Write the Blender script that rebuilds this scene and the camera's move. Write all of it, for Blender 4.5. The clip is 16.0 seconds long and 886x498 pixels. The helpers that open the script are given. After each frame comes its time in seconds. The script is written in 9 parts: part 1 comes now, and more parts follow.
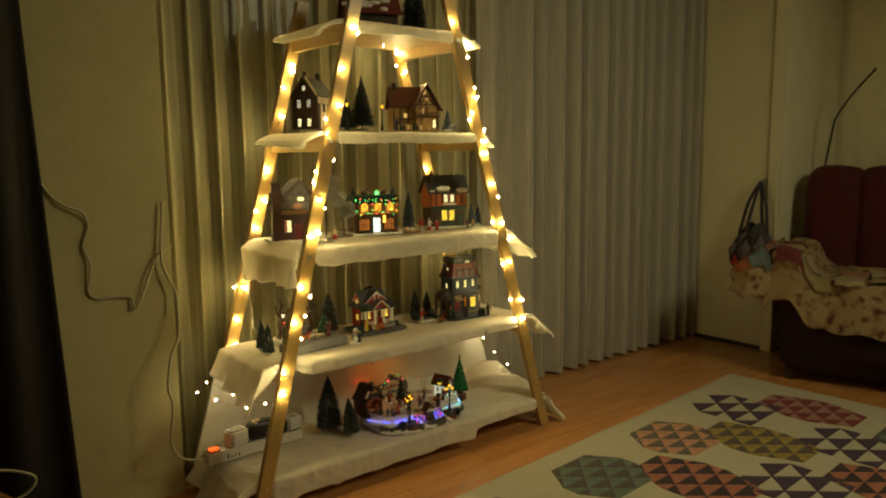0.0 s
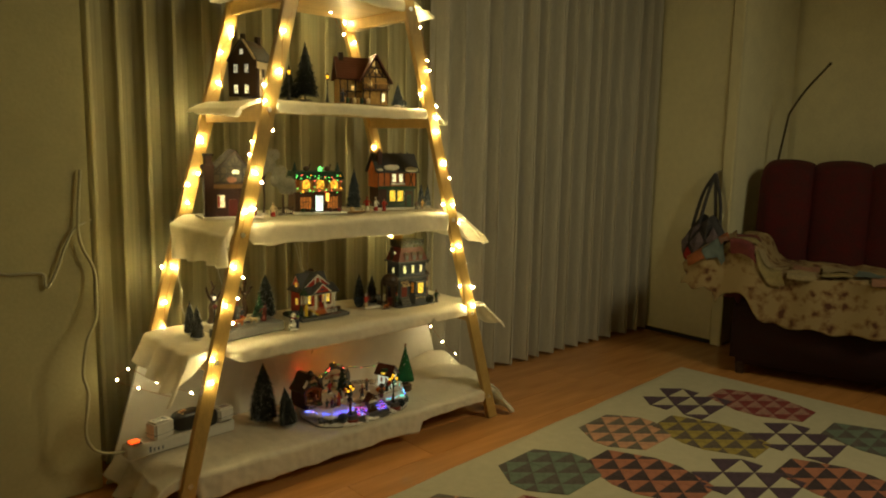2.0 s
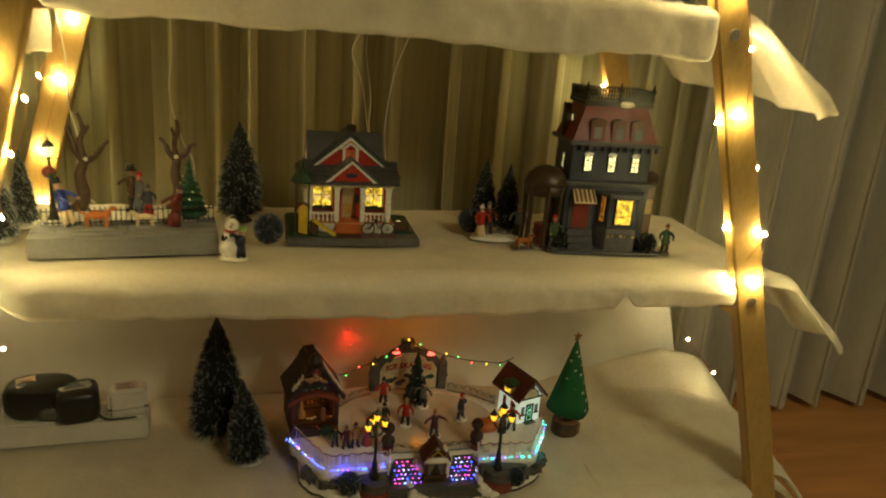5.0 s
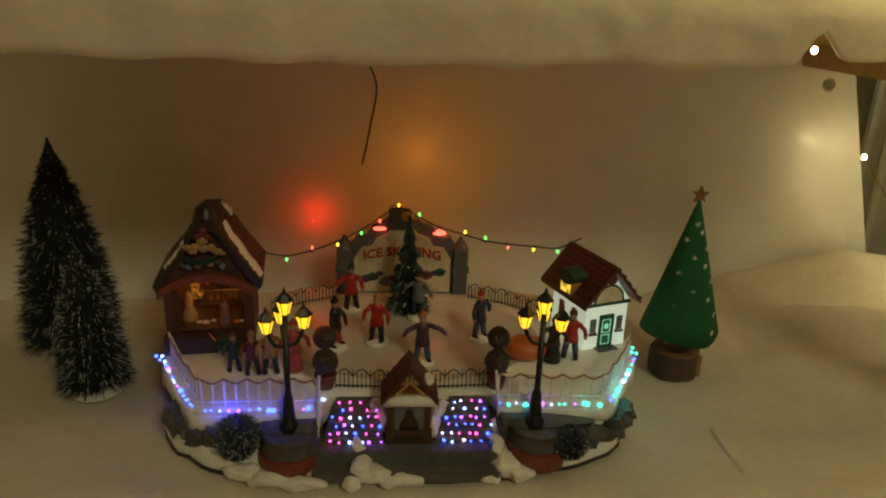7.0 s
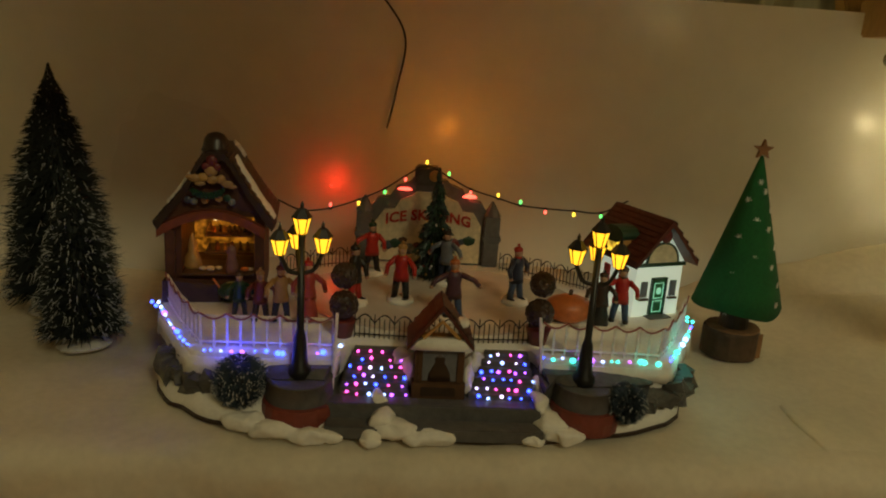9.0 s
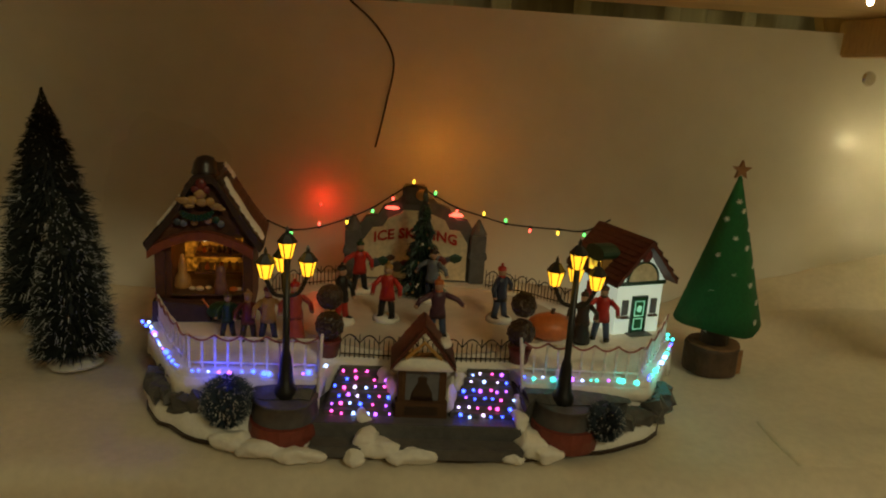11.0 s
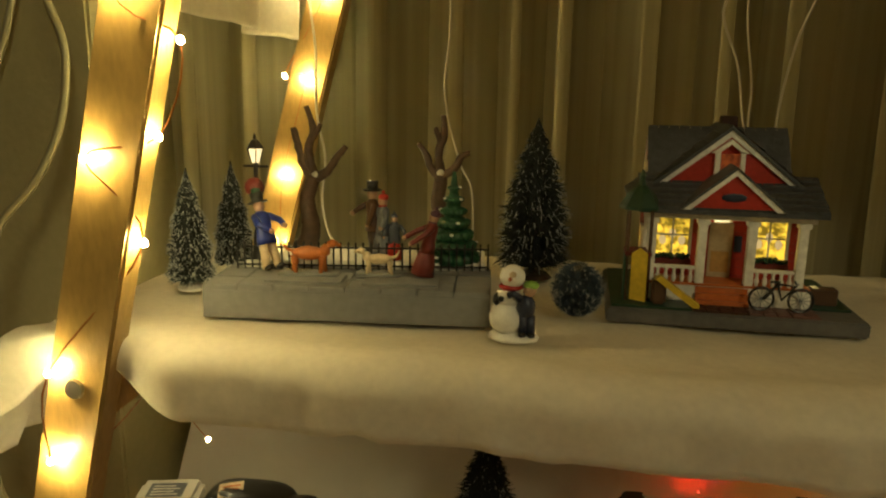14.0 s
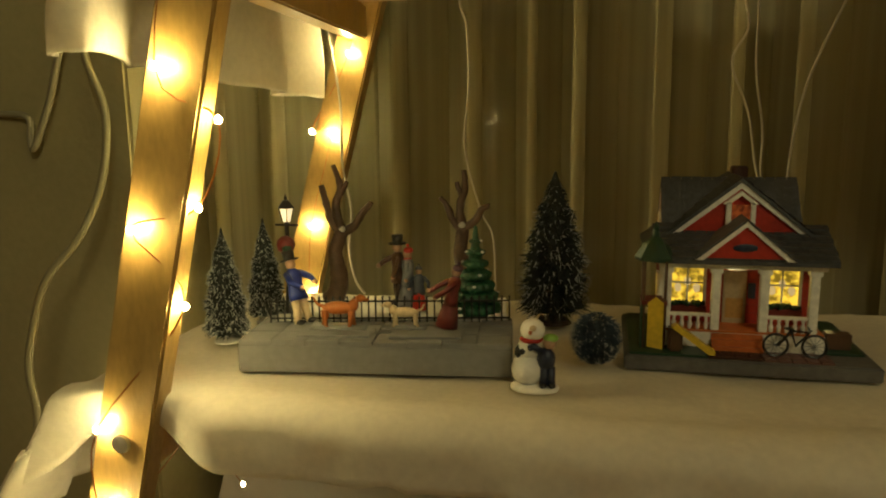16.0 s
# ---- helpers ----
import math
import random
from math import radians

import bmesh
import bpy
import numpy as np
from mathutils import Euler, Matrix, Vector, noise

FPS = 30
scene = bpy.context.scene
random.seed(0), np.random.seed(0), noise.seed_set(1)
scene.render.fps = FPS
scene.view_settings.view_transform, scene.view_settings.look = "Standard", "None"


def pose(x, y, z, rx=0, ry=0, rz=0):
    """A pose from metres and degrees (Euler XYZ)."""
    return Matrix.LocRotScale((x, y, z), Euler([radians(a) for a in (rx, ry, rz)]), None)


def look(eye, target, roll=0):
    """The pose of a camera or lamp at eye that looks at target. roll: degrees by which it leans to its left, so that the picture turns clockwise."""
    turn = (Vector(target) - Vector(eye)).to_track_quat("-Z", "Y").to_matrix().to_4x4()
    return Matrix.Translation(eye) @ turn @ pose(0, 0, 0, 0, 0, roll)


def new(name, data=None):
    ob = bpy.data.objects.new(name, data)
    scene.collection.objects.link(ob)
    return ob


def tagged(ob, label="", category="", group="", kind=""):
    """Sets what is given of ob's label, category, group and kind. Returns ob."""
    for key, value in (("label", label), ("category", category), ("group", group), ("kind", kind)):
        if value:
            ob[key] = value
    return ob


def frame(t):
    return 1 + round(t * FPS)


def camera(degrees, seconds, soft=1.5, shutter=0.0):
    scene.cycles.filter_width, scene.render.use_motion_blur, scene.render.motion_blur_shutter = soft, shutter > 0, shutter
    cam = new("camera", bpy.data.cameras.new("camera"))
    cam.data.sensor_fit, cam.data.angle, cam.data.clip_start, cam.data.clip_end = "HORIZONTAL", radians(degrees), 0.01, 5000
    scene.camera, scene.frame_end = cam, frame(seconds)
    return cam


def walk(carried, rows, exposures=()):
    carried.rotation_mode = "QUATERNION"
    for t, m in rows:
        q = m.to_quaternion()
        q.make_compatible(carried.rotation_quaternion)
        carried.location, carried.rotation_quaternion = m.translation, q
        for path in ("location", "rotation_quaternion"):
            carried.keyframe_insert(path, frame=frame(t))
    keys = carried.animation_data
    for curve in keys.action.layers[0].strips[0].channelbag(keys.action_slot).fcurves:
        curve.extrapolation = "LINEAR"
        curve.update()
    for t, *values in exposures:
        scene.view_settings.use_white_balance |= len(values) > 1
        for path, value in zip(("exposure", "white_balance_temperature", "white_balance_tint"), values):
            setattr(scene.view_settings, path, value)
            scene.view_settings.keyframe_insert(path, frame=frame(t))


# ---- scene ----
cam = camera(62.9, 16.0, 2.0, 0.35)
PATH = [
    (0, (-0.01, 0.008, 1.129), (1.217, 1.564, 0.863), -0.6),
    (0.5, (0.003, 0.013, 1.129), (1.229, 1.568, 0.846), -0.4),
    (1, (0.014, 0.011, 1.121), (1.235, 1.569, 0.836), -0.1),
    (1.5, (0.031, 0.031, 1.113), (1.272, 1.572, 0.822), 0.9),
    (2, (0.091, 0.102, 1.078), (1.416, 1.572, 0.791), 1.2),
    (2.5, (0.228, 0.247, 1.002), (1.516, 1.761, 0.787), 3.0),
    (3, (0.45, 0.44, 0.969), (1.559, 2.08, 0.686), 4.3),
    (3.5, (0.654, 0.678, 0.931), (1.699, 2.342, 0.561), 4.3),
    (3.7, (0.749, 0.755, 0.913), (1.736, 2.448, 0.513), 4.0),
    (5.8, (1.434, 1.412, 0.687), (1.736, 3.239, -0.068), 5.6),
    (6, (1.424, 1.471, 0.651), (1.737, 3.284, -0.134), 5.6),
    (6.5, (1.484, 1.546, 0.539), (1.647, 3.398, -0.198), 3.1),
    (7, (1.519, 1.587, 0.469), (1.68, 3.469, -0.19), 2.3),
    (7.5, (1.524, 1.603, 0.409), (1.669, 3.507, -0.184), 3.7),
    (8, (1.514, 1.617, 0.369), (1.636, 3.539, -0.173), 4.0),
    (8.2, (1.503, 1.626, 0.364), (1.64, 3.548, -0.169), 3.9),
    (10.5, (1.513, 1.623, 0.36), (1.653, 3.561, -0.113), 3.7),
    (11, (1.514, 1.616, 0.375), (1.658, 3.55, -0.112), 3.7),
    (11.5, (1.506, 1.597, 0.402), (1.635, 3.524, -0.118), 3.5),
    (12, (1.475, 1.569, 0.486), (1.573, 3.49, -0.063), 2.5),
    (12.5, (1.42, 1.556, 0.542), (1.415, 3.486, 0.016), 1.2),
    (13, (1.352, 1.568, 0.59), (1.173, 3.497, 0.093), 0.6),
    (13.2, (1.335, 1.569, 0.6), (1.094, 3.5, 0.135), 0.8),
    (13.5, (1.32, 1.581, 0.626), (1.005, 3.501, 0.16), 1.0),
    (14, (1.297, 1.598, 0.652), (0.93, 3.519, 0.232), 0.9),
    (14.5, (1.29, 1.598, 0.661), (0.894, 3.522, 0.283), 0.8),
    (15, (1.284, 1.589, 0.671), (0.887, 3.518, 0.319), 0.4),
    (15.5, (1.284, 1.582, 0.675), (0.866, 3.507, 0.33), -0.2),
    (16, (1.303, 1.576, 0.679), (0.867, 3.497, 0.332), -0.7),
]
walk(cam, [(t, look(eye, target, roll)) for t, eye, target, roll in PATH], ((0.0, 0.26), (3.5, 0.20), (6.0, 0.14), (6.8, 0.08), (8.0, 0.03), (10.5, -0.04), (11.5, 0.08), (12.5, 0.18), (13.5, 0.02), (16.0, -0.22)))

# ---- world and room light ----
world = bpy.data.worlds.new("night")
scene.world = world
world.use_nodes = True
world.node_tree.nodes["Background"].inputs[0].default_value = (0.02, 0.03, 0.05, 1)
world.node_tree.nodes["Background"].inputs[1].default_value = 0.05
scene.view_settings.exposure = 0.0


def area_lamp(name, place, target, size, watts, colour):
    data = bpy.data.lights.new(name, "AREA")
    data.spread = math.radians(115)
    data.shape, data.size, data.energy, data.color = "DISK", size, watts, colour
    ob = new(name, data)
    ob.matrix_basis = look(place, target)
    return ob


area_lamp("room_lamp_light", (2.7, -0.6, 2.28), (2.2, 1.6, 0.5), 0.70, 9.2, (1.0, 0.90, 0.52))


def point_lamp(name, place, watts, colour, radius=0.004):
    data = bpy.data.lights.new(name, "POINT")
    data.energy, data.color, data.shadow_soft_size = watts, colour, radius
    ob = new(name, data)
    ob.location = place
    return ob

# ---- materials ----
MATS = {}


def mat(name, colour, rough=0.6, var=0.18, scale=60.0, bump=0.15, metal=0.0, emit=None, power=0.0, seethrough=0.0, passing=0.3, spread=0.0, coat=0.0, stretch=(1, 1, 1)):
    """A surface with two scales of colour variation, fine relief, and what it gives off if it is a lamp."""
    m = bpy.data.materials.new(name)
    m.use_nodes = True
    nt = m.node_tree
    b = nt.nodes["Principled BSDF"]
    co = nt.nodes.new("ShaderNodeTexCoord")
    mp = nt.nodes.new("ShaderNodeMapping")
    mp.inputs["Scale"].default_value = stretch
    nt.links.new(co.outputs["Object"], mp.inputs[0])
    fine = nt.nodes.new("ShaderNodeTexNoise")
    fine.inputs["Scale"].default_value, fine.inputs["Detail"].default_value = scale, 6
    wide = nt.nodes.new("ShaderNodeTexNoise")
    wide.inputs["Scale"].default_value, wide.inputs["Detail"].default_value = scale * 0.13, 3
    for n in (fine, wide):
        nt.links.new(mp.outputs[0], n.inputs["Vector"])
    add = nt.nodes.new("ShaderNodeMath")
    add.operation = "ADD"
    nt.links.new(fine.outputs[0], add.inputs[0])
    nt.links.new(wide.outputs[0], add.inputs[1])
    ramp = nt.nodes.new("ShaderNodeMapRange")
    ramp.inputs[1].default_value, ramp.inputs[2].default_value = 0.7, 1.3
    ramp.inputs[3].default_value, ramp.inputs[4].default_value = 1 - var, 1 + var
    nt.links.new(add.outputs[0], ramp.inputs[0])
    last = ramp.outputs[0]
    if spread:
        info = nt.nodes.new("ShaderNodeObjectInfo")
        r2 = nt.nodes.new("ShaderNodeMapRange")
        r2.inputs[3].default_value, r2.inputs[4].default_value = 1 - spread, 1 + spread
        nt.links.new(info.outputs["Random"], r2.inputs[0])
        mul = nt.nodes.new("ShaderNodeMath")
        mul.operation = "MULTIPLY"
        nt.links.new(last, mul.inputs[0])
        nt.links.new(r2.outputs[0], mul.inputs[1])
        last = mul.outputs[0]
    tint = nt.nodes.new("ShaderNodeVectorMath")
    tint.operation = "SCALE"
    tint.inputs[0].default_value = colour
    nt.links.new(last, tint.inputs["Scale"])
    nt.links.new(tint.outputs[0], b.inputs["Base Color"])
    rr = nt.nodes.new("ShaderNodeMapRange")
    rr.inputs[3].default_value, rr.inputs[4].default_value = max(rough - 0.12, 0.02), min(rough + 0.12, 1)
    nt.links.new(wide.outputs[0], rr.inputs[0])
    nt.links.new(rr.outputs[0], b.inputs["Roughness"])
    b.inputs["Metallic"].default_value = metal
    b.inputs["Coat Weight"].default_value = coat
    if bump:
        bp = nt.nodes.new("ShaderNodeBump")
        bp.inputs["Strength"].default_value, bp.inputs["Distance"].default_value = bump, 0.25 / scale
        nt.links.new(fine.outputs[0], bp.inputs["Height"])
        nt.links.new(bp.outputs[0], b.inputs["Normal"])
    if emit:
        b.inputs["Emission Color"].default_value = (*emit, 1)
        b.inputs["Emission Strength"].default_value = power
    if seethrough:
        out = nt.nodes["Material Output"]
        tr = nt.nodes.new("ShaderNodeBsdfTranslucent")
        nt.links.new(tint.outputs[0], tr.inputs[0])
        mix = nt.nodes.new("ShaderNodeMixShader")
        mix.inputs[0].default_value = passing
        nt.links.new(b.outputs[0], mix.inputs[1])
        nt.links.new(tr.outputs[0], mix.inputs[2])
        clear = nt.nodes.new("ShaderNodeBsdfTransparent")
        mix2 = nt.nodes.new("ShaderNodeMixShader")
        mix2.inputs[0].default_value = seethrough
        nt.links.new(mix.outputs[0], mix2.inputs[1])
        nt.links.new(clear.outputs[0], mix2.inputs[2])
        nt.links.new(mix2.outputs[0], out.inputs[0])
    MATS[name] = m
    return m


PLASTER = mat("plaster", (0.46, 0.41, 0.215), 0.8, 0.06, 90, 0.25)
# lighter plaster: the east side's brighter light is put into its colour
LITCREAM = mat("lit_cream_plaster", (0.74, 0.69, 0.48), 0.8, 0.06, 90, 0.25)
CEIL = mat("ceiling_paint", (0.75, 0.73, 0.66), 0.85, 0.04, 60, 0.1)
DOORPAINT = mat("door_paint", (0.66, 0.61, 0.41), 0.45, 0.05, 30, 0.05)
LAMINATE = mat("laminate", (0.52, 0.235, 0.075), 0.14, 0.22, 22, 0.03, spread=0.10, stretch=(0.12, 1, 1))
DRAPE = mat("drape", (0.53, 0.495, 0.415), 0.85, 0.10, 300, 0.15, seethrough=0.02, stretch=(1, 1, 0.15))
SHEER = mat("sheer", (0.56, 0.51, 0.32), 0.85, 0.26, 75, 0.3, seethrough=0.34, stretch=(1, 1, 0.012))
PINE = mat("pine", (0.43, 0.275, 0.085), 0.34, 0.16, 260, 0.45, stretch=(1, 1, 0.35))
PINE_SHELF = mat("pine_shelf", (0.55, 0.38, 0.17), 0.5, 0.15, 60, 0.2, stretch=(0.08, 1, 1))
FLEECE = mat("fleece", (0.92, 0.87, 0.74), 0.95, 0.06, 160, 0.35, seethrough=0.015, passing=0.5)
BACKBOARD = mat("white_board", (0.76, 0.73, 0.64), 0.30, 0.05, 30, 0.05)
NIGHT_GLASS = mat("night_glass", (0.004, 0.004, 0.005), 0.05, 0.1, 10, 0.0)
WHITE_FRAME = mat("white_frame", (0.7, 0.68, 0.6), 0.4, 0.05, 40, 0.05)
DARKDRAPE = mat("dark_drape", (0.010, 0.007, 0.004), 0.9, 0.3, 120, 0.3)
OAK = mat("oak", (0.22, 0.10, 0.03), 0.4, 0.3, 50, 0.2, stretch=(1, 1, 0.15))
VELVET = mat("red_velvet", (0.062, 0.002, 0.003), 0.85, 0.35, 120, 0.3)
BULB = mat("warm_bulb", (1, 0.9, 0.7), 0.3, 0.0, 60, 0.0, emit=(1.0, 0.80, 0.33), power=1320.0)
DIMBULB = mat("soft_bulb", (1, 0.9, 0.7), 0.3, 0.0, 60, 0.0, emit=(1.0, 0.82, 0.40), power=250.0)
WARMBULB = mat("end_bulb", (1, 0.9, 0.7), 0.3, 0.0, 60, 0.0, emit=(1.0, 0.82, 0.40), power=300.0)
COPPER = mat("copper_wire", (0.45, 0.2, 0.07), 0.35, 0.2, 60, 0.0, metal=0.9)
GREYCABLE = mat("grey_cable", (0.40, 0.365, 0.235), 0.5, 0.1, 60, 0.0)
WHITECABLE = mat("white_cable", (0.56, 0.53, 0.45), 0.45, 0.05, 60, 0.0)
STEEL = mat("steel", (0.75, 0.72, 0.66), 0.3, 0.1, 80, 0.1, metal=1.0)
QUILT = mat("quilt_cotton", (0.44, 0.40, 0.29), 0.95, 0.07, 240, 0.4)

# ---- mesh helpers ----
def part(name, bm, material, parent, label="", smooth=False):
    me = bpy.data.meshes.new(name)
    bm.normal_update()
    bm.to_mesh(me)
    bm.free()
    me.materials.append(material)
    if smooth:
        for p in me.polygons:
            p.use_smooth = True
    ob = new(name, me)
    ob.parent = parent
    return tagged(ob, label)


def thing(name, m, label, category, group="", kind=""):
    ob = new(name)
    ob.empty_display_size = 0.02
    ob.matrix_basis = m
    return tagged(ob, label, category, group, kind)


def box(bm, x0, x1, y0, y1, z0, z1, m=None, bevel=0.0):
    r = bmesh.ops.create_cube(bm, size=1.0, matrix=(m or Matrix()) @ Matrix.Translation(((x0 + x1) / 2, (y0 + y1) / 2, (z0 + z1) / 2)) @ Matrix.Diagonal((x1 - x0, y1 - y0, z1 - z0, 1)))
    if bevel:
        es = {e for v in r["verts"] for e in v.link_edges}
        bmesh.ops.bevel(bm, geom=list(es), offset=bevel, segments=2, affect="EDGES")
    return bm


def cyl(bm, x, y, z0, z1, r0, r1=None, seg=12, m=None):
    r1 = r0 if r1 is None else r1
    bmesh.ops.create_cone(bm, cap_ends=True, segments=seg, radius1=max(r0, 1e-5), radius2=max(r1, 1e-5), depth=z1 - z0, matrix=(m or Matrix()) @ Matrix.Translation((x, y, (z0 + z1) / 2)))
    return bm


def ball(bm, x, y, z, r, sub=2, sx=1, sy=1, sz=1, m=None):
    bmesh.ops.create_icosphere(bm, subdivisions=sub, radius=1, matrix=(m or Matrix()) @ Matrix.Translation((x, y, z)) @ Matrix.Diagonal((r * sx, r * sy, r * sz, 1)))
    return bm


def prism(bm, pts, d, m=None):
    """A flat outline in x and z, made d deep along y."""
    m = m or Matrix()
    a = [bm.verts.new(m @ Vector((x, 0, z))) for x, z in pts]
    b = [bm.verts.new(m @ Vector((x, d, z))) for x, z in pts]
    n = len(pts)
    bm.faces.new(a)
    bm.faces.new(b[::-1])
    for i in range(n):
        bm.faces.new((a[i], b[i], b[(i + 1) % n], a[(i + 1) % n]))
    bmesh.ops.recalc_face_normals(bm, faces=bm.faces[:])
    return bm


def smooth_path(pts, n=8):
    """A glide through the points."""
    pts = [Vector(p) for p in pts]
    out = []
    for i in range(len(pts) - 1):
        p0, p1, p2, p3 = pts[max(i - 1, 0)], pts[i], pts[i + 1], pts[min(i + 2, len(pts) - 1)]
        for k in range(n):
            t = k / n
            out.append(0.5 * ((2 * p1) + (p2 - p0) * t + (2 * p0 - 5 * p1 + 4 * p2 - p3) * t * t + (3 * p1 - p0 - 3 * p2 + p3) * t ** 3))
    return out + [pts[-1]]


def tube(bm, pts, r, seg=6, r_end=None):
    """A round bar along the points, tapered to r_end."""
    pts = [Vector(p) for p in pts]
    r_end = r if r_end is None else r_end
    rings, side = [], None
    for i, p in enumerate(pts):
        d = (pts[min(i + 1, len(pts) - 1)] - pts[max(i - 1, 0)])
        d = d.normalized() if d.length > 1e-9 else Vector((0, 0, 1))
        if side is None:
            side = d.orthogonal().normalized()
        side = (side - d * side.dot(d))
        side = side.normalized() if side.length > 1e-6 else d.orthogonal().normalized()
        up = d.cross(side)
        rr = r + (r_end - r) * i / max(len(pts) - 1, 1)
        rings.append([bm.verts.new(p + (side * math.cos(a) + up * math.sin(a)) * rr) for a in [2 * math.pi * k / seg for k in range(seg)]])
    for a, b in zip(rings, rings[1:]):
        for k in range(seg):
            bm.faces.new((a[k], a[(k + 1) % seg], b[(k + 1) % seg], b[k]))
    bm.faces.new(rings[0][::-1])
    bm.faces.new(rings[-1])
    return bm


def lathe(bm, prof, seg=16, m=None):
    """A turned shape from radii and heights."""
    m = m or Matrix()
    rings = [[bm.verts.new(m @ Vector((r * math.cos(2 * math.pi * k / seg), r * math.sin(2 * math.pi * k / seg), z))) for k in range(seg)] for r, z in prof]
    for a, b in zip(rings, rings[1:]):
        for k in range(seg):
            bm.faces.new((a[k], a[(k + 1) % seg], b[(k + 1) % seg], b[k]))
    bm.faces.new(rings[0][::-1])
    bm.faces.new(rings[-1])
    return bm


def sheet(nu, nv, f):
    """A grid of nu by nv cells whose corners f(u, v) gives, u and v from 0 to 1."""
    bm = bmesh.new()
    vs = [[bm.verts.new(f(i / nu, j / nv)) for j in range(nv + 1)] for i in range(nu + 1)]
    for i in range(nu):
        for j in range(nv):
            bm.faces.new((vs[i][j], vs[i + 1][j], vs[i + 1][j + 1], vs[i][j + 1]))
    return bm


def wob(x, y, z, s=1.0):
    return noise.noise(Vector((x * s, y * s, z * s)))


def B():
    return bmesh.new()


def setting(name, bm, material, label, category, smooth=False):
    ob = part(name, bm, material, None, "", smooth)
    return tagged(ob, label, category, "", "structure")


# ---- the room ----
XL, XR, XE, YB, YW, ZC = -1.5, 3.86, 4.55, -1.9, 2.64, 2.5
floor = setting("floor", box(B(), XL - 0.1, XE + 0.1, YB - 0.1, YW + 0.1, -0.08, -0.012), mat("screed", (0.12, 0.06, 0.03)), "reddish brown laminate floor of long boards", "floor")
setting("ceiling", box(B(), XL - 0.1, XE + 0.1, YB - 0.1, YW + 0.1, ZC, ZC + 0.1), CEIL, "plain painted ceiling", "ceiling")
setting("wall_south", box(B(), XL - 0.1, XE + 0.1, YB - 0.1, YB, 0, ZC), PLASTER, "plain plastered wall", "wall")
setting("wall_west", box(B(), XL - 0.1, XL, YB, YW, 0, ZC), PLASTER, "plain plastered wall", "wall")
setting("wall_east", box(B(), XE, XE + 0.1, YB, 1.985, 0, ZC), LITCREAM, "cream plastered wall behind the armchair", "wall")
setting("wall_cupboard", box(B(), XR + 0.02, XE, 1.985, YW, 0, ZC), LITCREAM, "cream plastered side of the built-in cupboard", "wall")
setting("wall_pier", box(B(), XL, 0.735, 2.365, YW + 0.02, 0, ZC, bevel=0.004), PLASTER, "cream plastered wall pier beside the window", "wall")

window = thing("window_1", pose(0, 2.60, 0), "tall dark window at night behind sheer curtains", "window", kind="structure")
part("pane", box(B(), 0.735, XR, 0.03, 0.036, 0.05, 2.45), NIGHT_GLASS, window, "black night glass")
for a, b, c, d in ((0.735, XR, 0.0, 0.08), (0.735, XR, 2.4, ZC)):
    part("window_frame", box(B(), a, b, 0, 0.06, c, d), WHITE_FRAME, window)
for x in (0.76, 1.86, 2.96, 3.83):
    part("window_frame", box(B(), x - 0.025, x + 0.025, -0.002, 0.058, 0.08, 2.4), WHITE_FRAME, window)

# cupboard door on the east side, with its frame
door = thing("door_1", pose(XR, 0, 0), "cream painted flush cupboard door beside the curtain", "door", kind="structure")
part("door_panel", box(B(), -0.004, 0.018, 2.03, 2.60, 0.022, 2.35, bevel=0.003), DOORPAINT, door)
part("door_frame", box(B(), -0.016, 0.018, 1.965, 2.024, 0, 2.42, bevel=0.004), DOORPAINT, door)
# dark strip fills the slit under the door; its shade is in the colour
setting("baseboard", box(B(), XR - 0.006, XR + 0.018, 2.03, 2.60, 0.0, 0.018), mat("gap_shade", (0.03, 0.02, 0.012)), "thin dark strip for the shaded gap under the cupboard door", "baseboard")


def curtain(name, x0, x1, y, z0, z1, amp, pitch, lap, seed, material, label):
    """Hung cloth in soft overlapping pleats of uneven width."""
    n = int((x1 - x0) / pitch * 22)
    cuts, x = [0.0], 0.0
    rng = random.Random(seed)
    while x < x1 - x0:
        x += pitch * rng.uniform(0.65, 1.4)
        cuts.append(x)
    ks = np.array(cuts) * (x1 - x0) / cuts[-1]

    def f(u, v):
        s = (x1 - x0) * u
        ph = np.interp(s, ks, np.arange(len(ks)))
        w = np.interp(ph, np.arange(len(ks) - 1) + 0.5, np.diff(ks))
        z = z1 + (z0 - z1) * v
        k = 0.7 + 0.3 * v
        p = 2 * math.pi * (ph + 0.10 * wob(s, z, seed, 1.1) * v)
        q = math.sin(p)
        depth = amp * k * (0.75 + 0.35 * wob(s, seed, 2, 4))
        yy = y + depth * math.copysign(abs(q) ** 0.7, q) + 0.15 * depth * math.sin(3 * p + seed)
        xx = x0 + s + lap * w * k * math.sin(2 * p + 0.5)
        return (min(max(xx, x0), x1), yy, z + 0.004 * v * math.sin(p))
    ob = part(name, sheet(n, 12, f), material, None, "", True)
    return tagged(ob, label, "curtain")


curtain("sheer_curtain", 0.738, 2.20, 2.500, 0.03, 2.44, 0.036, 0.088, 0.24, 3, SHEER, "sheer beige pleated curtain hanging in front of the dark window")
curtain("drape_curtain", 2.12, 3.845, 2.460, 0.018, 2.44, 0.050, 0.128, 0.10, 7, DRAPE, "heavy beige grey pleated curtain reaching the floor")

# ---- ladder stand ----
LEVELS = (0.125, 0.475, 0.837, 1.196, 1.545)


